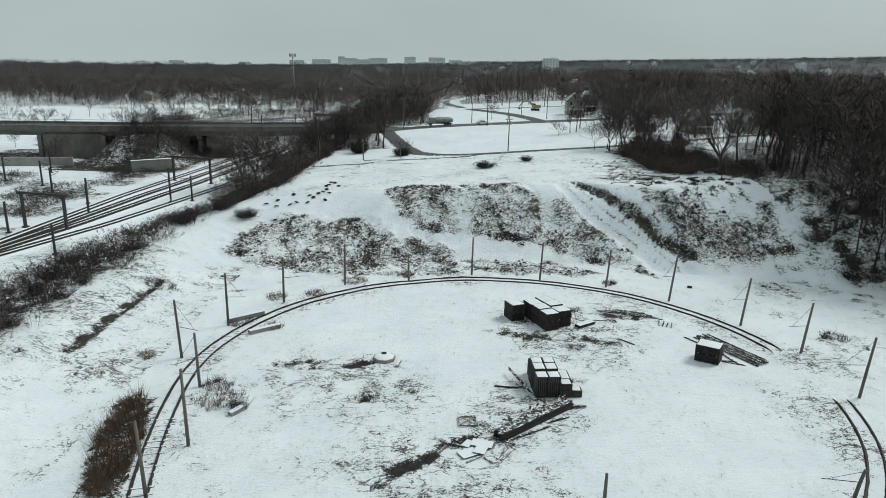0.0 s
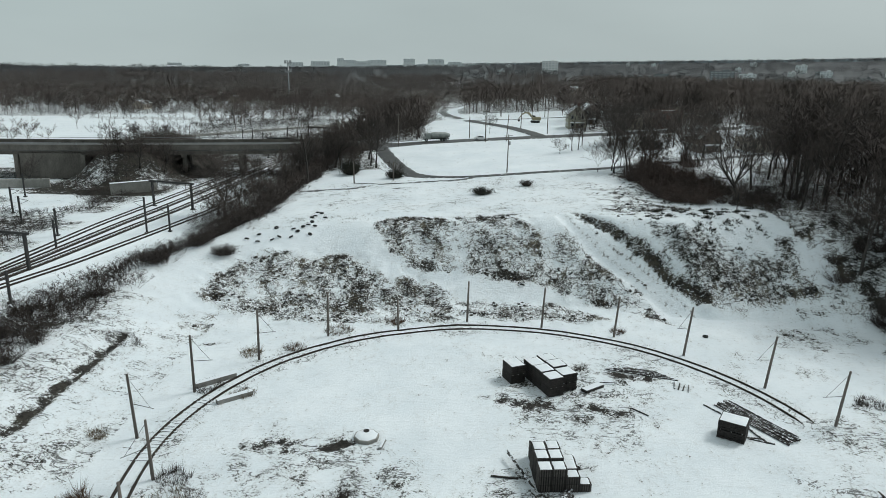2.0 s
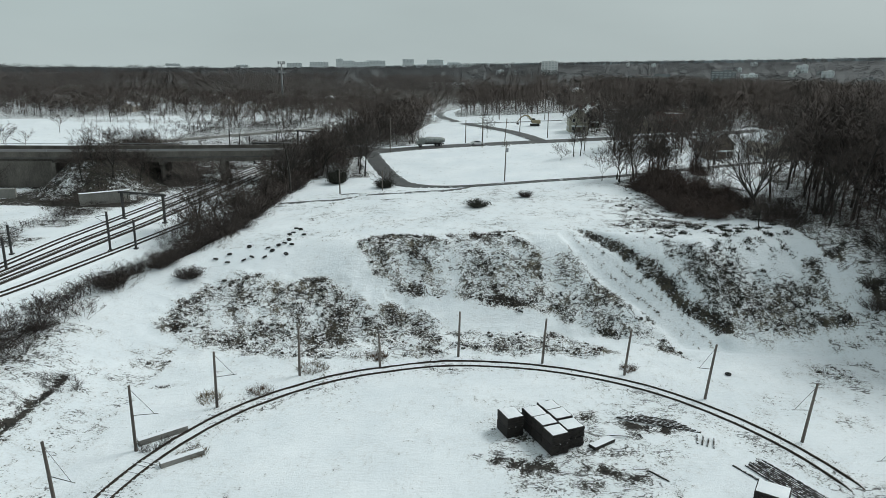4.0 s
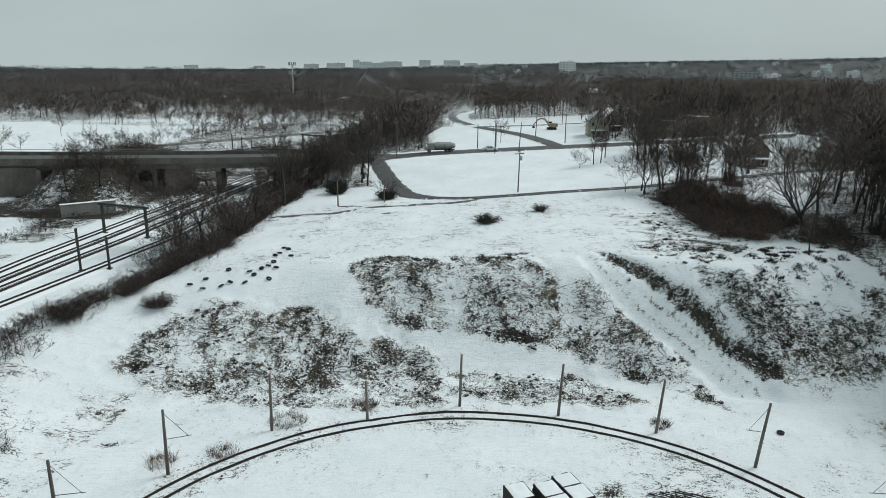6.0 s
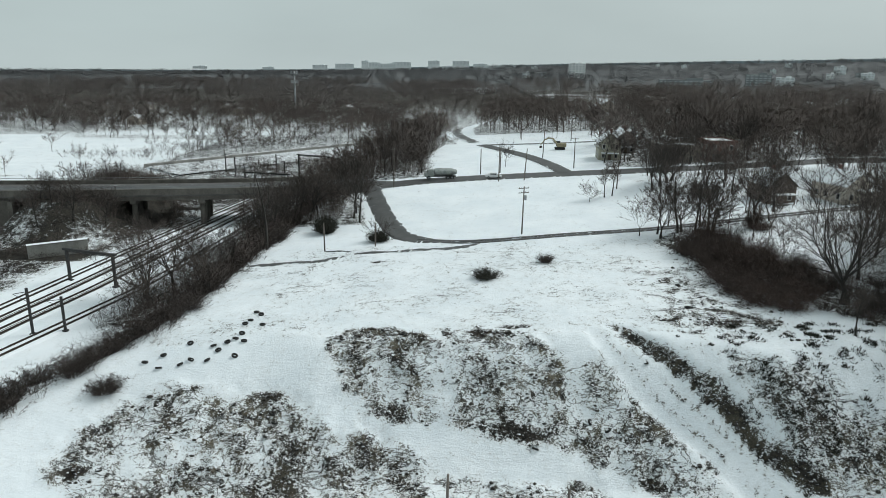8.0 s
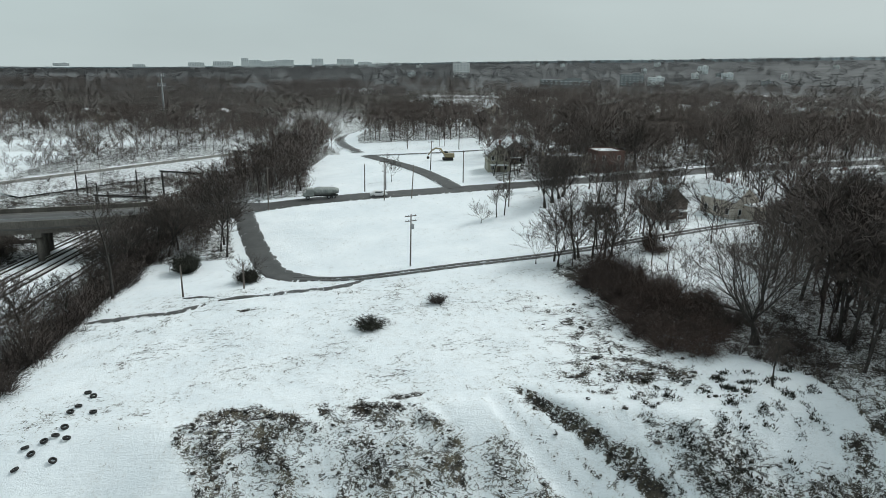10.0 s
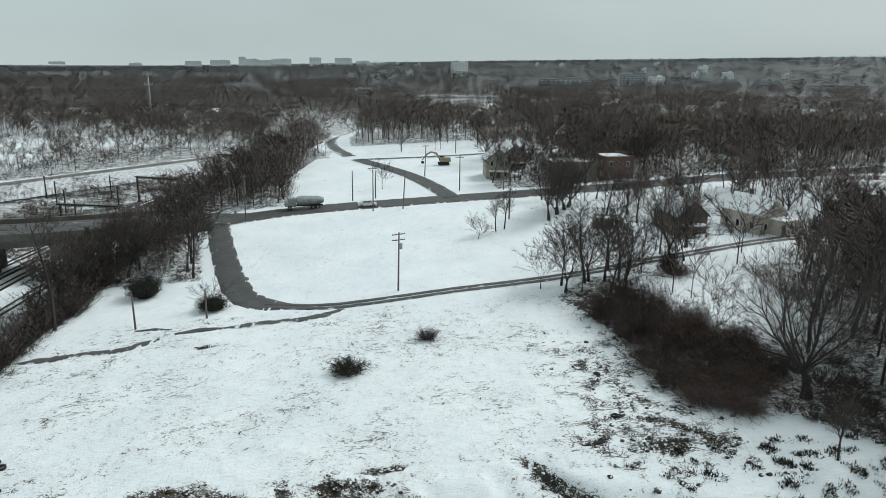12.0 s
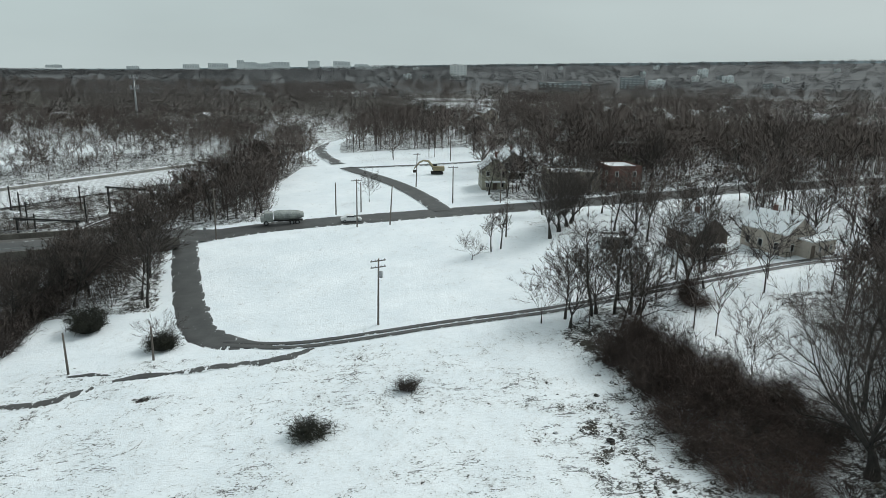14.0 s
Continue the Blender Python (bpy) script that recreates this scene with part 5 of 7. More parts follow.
rails_ = [(0.12 * math.sin(i * 9), -1.0 + 0.19 * i, 0.05 + 0.08 * (i % 3), 9.8 - 0.25 * (i % 4), 0.13, 0.14, 1.2 * math.sin(i * 4)) for i in range(12)]
rails_ += [(-2.5, -1.9, 0.03, 6.0, 0.14, 0.12, 4), (1.8, -2.2, 0.03, 3.6, 0.16, 0.14, -14), (3.0, -2.9, 0.03, 2.6, 0.14, 0.12, 38), (2.2, -3.1, 0.03, 2.2, 0.14, 0.12, 55)]
loose_boards("rail_bundle", 35.9, 79.3, -62, rails_, "bundle of old rails and ties lying in snow", M_BOARD, "rail pile")
loose_boards("loose_timber", 19.2, 86.6, 36, [(0, 0, 0, 3.0, 0.9, 0.4, 0), (2.6, 0.1, 0.1, 2.4, 0.14, 0.12, -38)], "short snow-topped beam with a loose plank", M_TIE_SNOW)
loose_boards("loose_timber", 26.5, 91.5, -20, [(0, 0.3 * i - 0.8, 0.02, 9.0 - i, 0.14, 0.12, 2 * math.sin(i * 3)) for i in range(6)], "old rails lying half under snow", M_BOARD)
loose_boards("loose_timber", 30.2, 87.4, 70, [(0.1 * i, 0.55 * i - 0.9, 0.02, 1.9, 0.15, 0.12, 6 * math.sin(i * 5)) for i in range(4)], "four short ties laid side by side", M_BOARD)
loose_boards("loose_timber", 7.0, 67.8, -8, [(0, 0, 0.02, 2.6, 0.16, 0.14, 0)], "single dark tie lying in snow", M_TIE)
loose_boards("loose_timber", 23.5, 81.0, -50, [(0, 0, 0.02, 2.2, 0.13, 0.1, 0)], "single plank lying in snow", M_TIE)
loose_boards("board_heap", 3.4, 55.2, 10, [(-1.0, -0.4, 0.1, 1.7, 1.3, 0.06, 20), (0.6, 0.9, 0.15, 2.0, 1.2, 0.06, -25), (-0.7, 1.2, 0.05, 1.2, 0.8, 0.08, 50), (0.2, -0.2, 0.24, 1.4, 1.1, 0.05, 60)], "heap of snow-dusted pale sheets", M_TIE_SNOW)
loose_boards("board_heap", 4.6, 55.4, 10, [(1.0, -0.6, 0.0, 2.6, 0.2, 0.14, 50), (1.4, -0.9, 0.0, 2.3, 0.2, 0.14, 48), (0.4, 0.5, 0.0, 2.4, 0.14, 0.12, 70), (-1.8, -1.3, 0.0, 2.0, 0.18, 0.12, 30), (-2.6, 1.0, 0.0, 1.6, 0.16, 0.12, -35), (0.2, 1.6, 0.0, 2.6, 0.14, 0.12, 15), (1.8, 0.8, 0.0, 2.4, 0.14, 0.12, 62), (-0.6, -1.7, 0.0, 1.3, 0.14, 0.12, -60)],
             "heap of pale boards and broken timber", M_GREYWOOD)
cr = thing("crossed_frame", (2.6, 60.2, at_ground(2.6, 60.2)), 5, "pale square wooden frame with crossed battens on snow", "frame")
g = Geo()
for s in (-0.85, 0.85):
    part("batten", Geo().box(s, 0, 0.12, 0.14, 1.8, 0.12), M_GREYWOOD, cr)
    part("batten", Geo().box(0, s, 0.125, 1.8, 0.14, 0.12), M_GREYWOOD, cr)
for a in (45, -45):
    part("brace", Geo().box(0, 0, 0.19 + a * 0.0006, 2.3, 0.12, 0.06, radians(a)), M_GREYWOOD, cr)

# sunken concrete chamber and its trench
ch = thing("concrete_chamber", (-6.9, 74.4, at_ground(-6.9, 74.4)), 15, "octagonal concrete chamber lid capped with snow", "manhole")
g = Geo().lathe([(1.35, -0.3), (1.35, 0.34), (1.28, 0.40), (0.0, 0.40)], 8)
part("rim", g, M_CONC, ch)
c = Geo().lathe([(1.22, 0.395), (1.15, 0.45), (0.5, 0.47), (0.0, 0.47)], 8)
part("snow_cover", c, M_SNOW, ch, "fresh white snow", smooth=True)
# Closed disc; its dark colour stands in for shade inside an opening.
part("lid_hole", Geo().lathe([(0.32, 0.44), (0.32, 0.52), (0.22, 0.52), (0.0, 0.49)], 12, (0.1, 0.7, 0)), M_TIE, ch, "dark disc standing in for a shaded round opening")
part("kerb_stone", Geo().box(1.4, -1.7, 0.15, 0.25, 1.8, 0.3, radians(-25)), M_CONC_SNOW, ch)

for x, y, rz, ln, w, h, lab in ((-23.1, 82.4, 38, 4.2, 0.7, 0.6, "snow-topped concrete kerb block beside the track"), (-26.6, 86.5, 40, 5.0, 0.6, 0.7, "long low concrete platform edge beside the track"), (-20.4, 61.2, 60, 1.8, 0.6, 0.5, "tilted concrete slab in dead weeds")):
    o = thing("concrete_block", (x, y, at_ground(x, y)), rz, lab, "concrete block")
    part("block", Geo().box(0, 0, h / 2 - 0.05, ln, w, h, 0, 0, 0.03), M_CONC_SNOW, o)


# ---- main railway ----
def rail_line(f, y0, y1, step=4.0):
    n = int((y1 - y0) / step)
    return [(track_x(y0 + i * step, f), y0 + i * step) for i in range(n + 1)]


def sweep(pts, prof, z_of):
    g = Geo()
    n = len(prof)
    for i, (x, y) in enumerate(pts):
        a, b = pts[max(0, i - 1)], pts[min(len(pts) - 1, i + 1)]
        d = Vector((b[0] - a[0], b[1] - a[1])).normalized()
        for s, h in prof:
            g.v.append((x - d.y * s, y + d.x * s, z_of(x, y) + h))
    for i in range(len(pts) - 1):
        for k in range(n - 1):
            g.f.append((i * n + k, i * n + n + k, i * n + n + k + 1, i * n + k + 1))
    return g


def flat_rail(x, y):
    return 3.62


RAIL = ((-0.08, -0.02), (-0.05, 0.17), (0.05, 0.17), (0.08, -0.02))
M_CINDER = plain("brown_ballast", (0.040, 0.034, 0.030), (0.115, 0.098, 0.086), 0.95, 0, 0.5, 7, 0.6, 0.05, snow=0.25)
M_BED = plain("snowed_over_ballast", (0.030, 0.028, 0.026), (0.10, 0.092, 0.088), 0.95, 0, 1.2, 9, 0.8, 0.08, snow=1.15)
for f, bare_ in ((0.0, False), (0.26, True), (0.52, True), (1.0, False)):
    trk = thing("railway_track", (0, 0, 0), 0, "main line track on dark ballast between snow" if bare_ else "snowed-over main line track with dark rails", "railway track", "main line tracks")
    base = rail_line(f, 60, 470)
    part("ballast", sweep(base, ((2.1, -0.12), (1.45, 0.20), (0.0, 0.22), (-1.45, 0.20), (-2.1, -0.12)), flat_rail), M_BED, trk, "snow-covered ballast")
    part("bare_ballast", sweep(rail_line(f, 232, 470), ((1.75, 0.12), (1.3, 0.215), (-1.3, 0.215), (-1.75, 0.12)), flat_rail), M_CINDER, trk, "brown bare ballast beyond the bridge")
    for lo, hi in ([(-1.12, -0.40), (-0.15, 0.22), (0.42, 1.15)] if bare_ else [(-0.98, -0.52), (0.50, 0.96)]):
        part("ballast_strip", sweep(base, ((hi, 0.205), ((lo + hi) / 2, 0.25), (lo, 0.205)), flat_rail), M_FLANGE, trk, "dark bare ballast along the rail")
    for off in (-0.72, 0.72):
        part("rail", sweep(base, tuple((s + off, h + 0.26) for s, h in RAIL[::-1]), flat_rail), M_RAIL, trk)

# snowy yard of parallel tracks beyond the bridge
YARD = [(-118, 305), (-100, 327), (-63, 371), (-26, 415), (10, 458)]
yard = thing("rail_yard", (0, 0, 0), 0, "flat snow-covered rail yard with faint parallel tracks", "rail yard")
side = Vector((0.77, -0.64))
for i in range(8):
    pts = [(x + side.x * (i * 3.3 + 1.5), y + side.y * (i * 3.3 + 1.5)) for x, y in YARD]
    part("bed", sweep(pts, ((1.62, 0.0), (0.0, 0.06), (-1.62, 0.0)), lambda x, y: 4.1), M_SNOW, yard)
    for off in (-0.72, 0.72):
        part("rail", sweep(pts, tuple((s * 0.8 + off, h * 0.4 + 0.03) for s, h in RAIL[::-1]), lambda x, y: 4.1), M_RAIL, yard)
wall = part("retaining_wall", sweep([(x - 0.5, y + 0.5) for x, y in YARD], ((0.3, -1.0), (0.3, 0.9), (-0.3, 0.9), (-0.3, -1.0)), lambda x, y: 4.1), M_CONC, yard, "low concrete wall")


def catenary_pole(x, y, h, arm):
    ob = thing("catenary_pole", (x, y, at_ground(x, y)), 0, "dark steel catenary pole beside the railway", "pole", "catenary poles")
    part("mast", Geo().box(0, 0, h / 2 - 0.2, 0.30, 0.30, h + 0.4).box(0, 0, 0.1, 0.7, 0.7, 0.3), M_STEEL, ob)
    part("cantilever", Geo().tube([(0, 0, h * 0.92), (arm, 0, h * 0.86)], [0.06, 0.05], 5).tube([(0, 0, h * 0.70), (arm, 0, h * 0.86)], [0.05, 0.04], 5), M_STEEL, ob)
    return ob


for x, y, h, a in ((-76.3, 115.3, 5.6, 2.2), (-61.1, 102.7, 4.8, -2.2), (-70.5, 131.5, 5.6, 2.0), (-59.3, 144.4, 7.4, -2.2), (-55.3, 146.1, 5.6, -2.4), (-75.5, 141, 5.5, 2.0), (-88, 150, 6, 2), (-96, 160, 6, 2), (-104, 178, 6, 2), (-108, 165, 6, 2),
                   (-62, 262, 7, 2.5), (-58, 282, 7, 2.5), (-70, 276, 7, 2.5), (-78, 290, 7, 2.5), (-85, 300, 7, 2.5), (-66, 300, 7, 2.5)):
    catenary_pole(x, y, h, a)


def gantry(x0, y0, x1, y1, h):
    cx, cy = (x0 + x1) / 2, (y0 + y1) / 2
    w, a = math.hypot(x1 - x0, y1 - y0), math.degrees(math.atan2(y1 - y0, x1 - x0))
    ob = thing("catenary_gantry", (cx, cy, 3.6), a, "dark steel portal gantry over the railway tracks", "gantry", "catenary gantries")
    for s in (-1, 1):
        part("column", Geo().box(s * w / 2, 0, h / 2 - 0.2, 0.36, 0.5, h + 0.4).box(s * w / 2, 0, 0.1, 0.9, 0.9, 0.3), M_STEEL, ob)
    part("crossbeam", Geo().box(0, 0, h + 0.15, w + 1.6, 0.45, 0.42).box(0, 0, h - 0.25, w, 0.12, 0.12), M_STEEL, ob)
    for k in range(4):
        part("dropper", Geo().box(-w * 0.36 + k * w * 0.24, 0, h - 0.6, 0.08, 0.08, 1.3), M_STEEL, ob)
    return ob


gantry(-68.4, 169.9, -58.2, 167.0, 6.0)
gantry(-76.0, 119.8, -67.5, 118.0, 6.2)
gantry(-63.0, 256.0, -49.0, 253.0, 7.0)
gantry(-56.0, 294.0, -43.0, 289.0, 7.5)
gantry(-42.0, 345.0, -28.0, 338.0, 7.5)
gantry(-22.0, 402.0, -10.0, 395.0, 7.5)

# wire fence beside the shrub belt
fence = thing("wire_fence", (0, 0, 0), 0, "rusty wire fence along the railway bank", "fence")
post = Geo().tube([(0, 0, -0.3), (0, 0, 1.6)], [0.045, 0.04], 5).mesh("post", M_STEEL)
fpts = [(line_at(BRINK, 62 + 3 * i) - 3.5, 62 + 3 * i) for i in range(26)]
for x, y in fpts:
    o = new("post", post)
    o.parent = fence
    o.location = (x, y, at_ground(x, y))
for h in (0.5, 1.0, 1.5):
    part("wire", Geo().tube([(x, y, at_ground(x, y) + h) for x, y in fpts], [0.02] * len(fpts), 3), M_STEEL, fence)

# concrete wall block left of the tracks
o = thing("concrete_wall", (-80.6, 186.6, 3.4), 36, "long pale concrete wall block standing in snow", "wall")
part("block", Geo().box(0, 0, 1.4, 11.2, 1.2, 3.0, 0, 0, 0.05), M_CONC, o)
part("coping", Geo().box(0, 0, 3.0, 11.4, 1.4, 0.25, 0, 0, 0.03), M_CONC_SNOW, o, "snowy coping")

# ---- road bridge over the railway ----
M_DECK = plain("dirty_deck_asphalt", (0.07, 0.066, 0.062), (0.15, 0.142, 0.135), 0.85, 0, 0.3, 5, 0.3, 0.03)
M_GIRDER = plain("stained_brown_concrete", (0.085, 0.077, 0.068), (0.19, 0.175, 0.155), 0.9, 0, 0.35, 5, 0.4, 0.03, (1, 1, 0.4))
bridge = thing("road_bridge", (0, 0, 0), 0, "long concrete road bridge over the railway", "bridge")
BR = [(p.x, p.y) for p in smooth_path([(-190, 203), (-140, 210), (-105, 213.5), (-57, 222.5), (-30, 231), (-24, 233.6)], 4.0)]


def deck_z(x, y):
    return 12.3


part("deck", sweep(BR, ((7.2, -0.9), (7.2, -0.05), (4.8, 0.04), (-4.8, 0.04), (-7.2, -0.05), (-7.2, -0.9), (7.2, -0.9)), deck_z), M_DECK, bridge)
for s in (-1, 1):
    part("parapet", sweep(BR, tuple((s * 7.05 + u, v) for u, v in ((0.2, -0.5), (0.2, 0.95), (-0.2, 0.95), (-0.2, -0.5), (0.2, -0.5))), deck_z), M_GIRDER, bridge, "concrete parapet wall")
    part("fascia_girder", sweep(BR, tuple((s * 6.0 + u, v) for u, v in ((0.35, -2.0), (0.35, -0.9), (-0.35, -0.9), (-0.35, -2.0), (0.35, -2.0))), deck_z), M_GIRDER, bridge, "stained concrete girder")
    part("handrail", sweep(BR, tuple((s * 7.05 + u, v) for u, v in ((0.05, 1.45), (0.05, 1.55), (-0.05, 1.55), (-0.05, 1.45), (0.05, 1.45))), deck_z), M_GALV, bridge, "thin steel rail")
for x, y in ((-43.0, 226.6), (-62.0, 221.4), (-78.0, 218.5)):
    for k in (-4.6, 0, 4.6):
        part("pier", Geo().tube([(x - k * 0.2, y + k, 3.0), (x - k * 0.2, y + k, 9.4)], [0.7, 0.7], 12), M_GIRDER, bridge, smooth=True)
    part("pier_cap", Geo().box(x, y, 9.9, 1.5, 12.5, 1.1, radians(12)), M_GIRDER, bridge)
part("abutment", Geo().box(-112.5, 206.5, 6.8, 17, 1.6, 8.0, radians(6)).box(-112.5, 213, 6.8, 15, 12, 7.6, radians(6)), M_GIRDER, bridge, "broad pale abutment wall")
for x, y in ((-103.5, 206.8), (-122, 205.5), (-140, 203.8)):
    part("pier", Geo().box(x, y, 6.7, 1.2, 1.4, 7.4), M_GIRDER, bridge)
    part("pier", Geo().box(x, y + 7, 6.7, 1.2, 1.4, 7.4), M_GIRDER, bridge)
for i in range(30):
    x, y = BR[min(len(BR) - 1, 1 + i)]
    part("rail_post", Geo().box(x, y - 7.05, 13.6, 0.08, 0.08, 0.9), M_GALV, bridge)
lowwall = thing("retaining_wall", (-128, 187, 3.4), 12, "low concrete retaining wall beneath the bridge", "wall")
part("wall_face", Geo().box(0, 0, 1.2, 46, 0.8, 2.6, 0, 0, 0.04), M_CONC, lowwall)


# ---- utility poles ----
def utility_pole(x, y, h, arms=1, rz=0.0, lean=0.0, can=False):
    ob = thing("utility_pole", (x, y, at_ground(x, y)), rz, "weathered wooden utility pole with crossarm" if arms else "plain wooden utility pole", "pole", "utility poles")
    part("post", Geo().tube([(0, 0, -0.4), (lean, 0, h)], [0.16, 0.11], 8), M_POLE, ob, smooth=True)
    for k in range(arms):
        z = h - 0.35 - 0.9 * k
        arm_ = part("crossarm", Geo().box(lean, 0.12, z, 2.3, 0.11, 0.13), M_POLE, ob)
        for u in (-1.0, -0.45, 0.45, 1.0):
            part("insulator", Geo().tube([(lean + u, 0.12, z + 0.06), (lean + u, 0.12, z + 0.24)], [0.05, 0.04], 6), M_GALV, arm_)
    if can:
        part("transformer", Geo().lathe([(0.0, 0), (0.26, 0), (0.28, 0.9), (0.0, 0.98)], 12, (lean + 0.1, -0.42, h - 2.6)), M_GALV, ob, "grey transformer can", smooth=True)
    return ob


for x, y, h, a, rz, ln, can in ((16.4, 184.3, 9.6, 2, 25, 0.1, True), (-21.5, 175.8, 5.4, 0, 0, -0.05, False), (-12.1, 178.0, 4.6, 0, 0, 0.05, False), (-14.7, 232.4, 10.5, 1, 60, 0.1, False), (13.5, 235.9, 10.2, 1, 20, 0.0, False), (20.4, 236.2, 8.6, 0, 0, 0.5, False),
                                (8.7, 249.4, 7.4, 0, 0, 0.0, False), (14.4, 244.9 + 5.5, 7.0, 0, 0, 0.0, False), (36.3, 254.4, 9.0, 1, 0, -0.1, False), (29.5, 279.0, 9.2, 1, 30, 0.3, False), (47.4, 251.8, 8.4, 0, 0, 0.0, False), (42.4, 221.7, 6.8, 0, 0, 0.0, False),
                                (64.0, 193.5, 9.6, 1, 15, 0.1, False), (118, 262, 9.5, 1, 10, 0.0, False), (147, 277, 9.5, 1, 10, 0, False), (45, 325, 9, 1, 0, 0, False)):
    utility_pole(x, y, h, a, rz, ln, can)
o = thing("street_sign", (-17.0, 233.2, at_ground(-17, 233.2)), 0, "small road sign on a thin post at the junction", "sign")
part("post", Geo().tube([(0, 0, -0.2), (0, 0, 2.4)], [0.035, 0.035], 6), M_GALV, o)
part("plate", Geo().box(0, 0, 2.2, 0.6, 0.04, 0.6), M_GALV, o)


# ---- cell tower ----
tower = thing("cell_tower", (-115, 522, ground_z(-115, 522)), 0, "slim grey cell tower rising above bare woods", "tower")
part("mast", Geo().tube([(0, 0, 0), (0, 0, 33)], [0.75, 0.35], 10), M_GALV, tower, smooth=True)
for z in (31.5, 25.5):
    part("platform", Geo().lathe([(0.4, 0), (2.2, 0), (2.2, 0.18), (0.4, 0.18)], 12, (0, 0, z)), M_GALV, tower)
    for k in range(9):
        a = k * 0.698
        part("antenna", Geo().box(2.3 * math.cos(a), 2.3 * math.sin(a), z + 0.7, 0.35, 0.35, 2.2, a), M_GALV, tower)


# ---- houses ----
def siding(name, dark, light, board=0.2):
    m, nt, b = material(name, 0.75)
    geo = nt.nodes.new("ShaderNodeNewGeometry")
    sep = nt.nodes.new("ShaderNodeSeparateXYZ")
    nt.links.new(geo.outputs["Position"], sep.inputs[0])
    lap = maths(nt, "FRACT", maths(nt, "DIVIDE", sep.outputs["Z"], board))
    stain = noise_node(nt, 0.7, 5, 0.65, (1, 1, 0.4))
    col = blend(nt, spread(nt, stain.outputs[0], 0.35, 0.65), dark, light)
    nt.links.new(col, b.inputs["Base Color"])
    relief(nt, b, lap, 0.6, 0.03)
    return m


M_CREAM = siding("cream_siding", (0.40, 0.35, 0.30), (0.60, 0.54, 0.47))
M_YELLOW = siding("pale_yellow_siding", (0.30, 0.285, 0.22), (0.44, 0.42, 0.34))
M_GREYSIDE = siding("grey_siding", (0.13, 0.12, 0.115), (0.26, 0.25, 0.24))
M_WHITE = siding("white_siding", (0.52, 0.52, 0.51), (0.70, 0.70, 0.69))
M_BROWN = siding("brown_siding", (0.10, 0.075, 0.06), (0.19, 0.15, 0.12))
M_BRICK = siding("red_brick", (0.11, 0.055, 0.045), (0.18, 0.095, 0.078), 0.075)
M_TANBRICK = siding("tan_brick", (0.24, 0.205, 0.165), (0.36, 0.32, 0.27), 0.075)
M_SHINGLE = plain("grey_shingles", (0.05, 0.048, 0.048), (0.12, 0.115, 0.11), 0.9, 0, 0.6, 5, 0.4, 0.03, snow=0.55)
M_ROOFSNOW = plain("roof_snow", (0.72, 0.76, 0.79), (0.86, 0.88, 0.90), 0.7, 0, 0.5, 4, 0.5, 0.06)
M_GLASS, _nt, _b = material("dark_window_glass", 0.08)
_b.inputs["Base Color"].default_value = (0.02, 0.022, 0.025, 1)
M_TRIM = plain("white_trim", (0.55, 0.55, 0.54), (0.75, 0.75, 0.74), 0.6, 0, 1, 8, 0.1, 0.01)


def window(parent, x, y, z, w, h, face):
    """A window set into a wall; face 0 looks along -y, 1 along -x, 2 along +x."""
    fr, gl = Geo(), Geo()
    if face == 0:
        for u in (-1, 1):
            fr.box(x + u * w / 2, y, z, 0.10, 0.14, h + 0.1)
            fr.box(x, y, z + u * h / 2, w, 0.14, 0.10)
        gl.box(x, y + 0.02, z, w, 0.06, h)
    else:
        for u in (-1, 1):
            fr.box(x, y + u * w / 2, z, 0.14, 0.10, h + 0.1)
            fr.box(x, y, z + u * h / 2, 0.14, w, 0.10)
        gl.box(x + (0.02 if face == 1 else -0.02), y, z, 0.06, w, h)
    f = part("window", fr, M_TRIM, parent)
    part("pane", gl, M_GLASS, f, "dark glass")


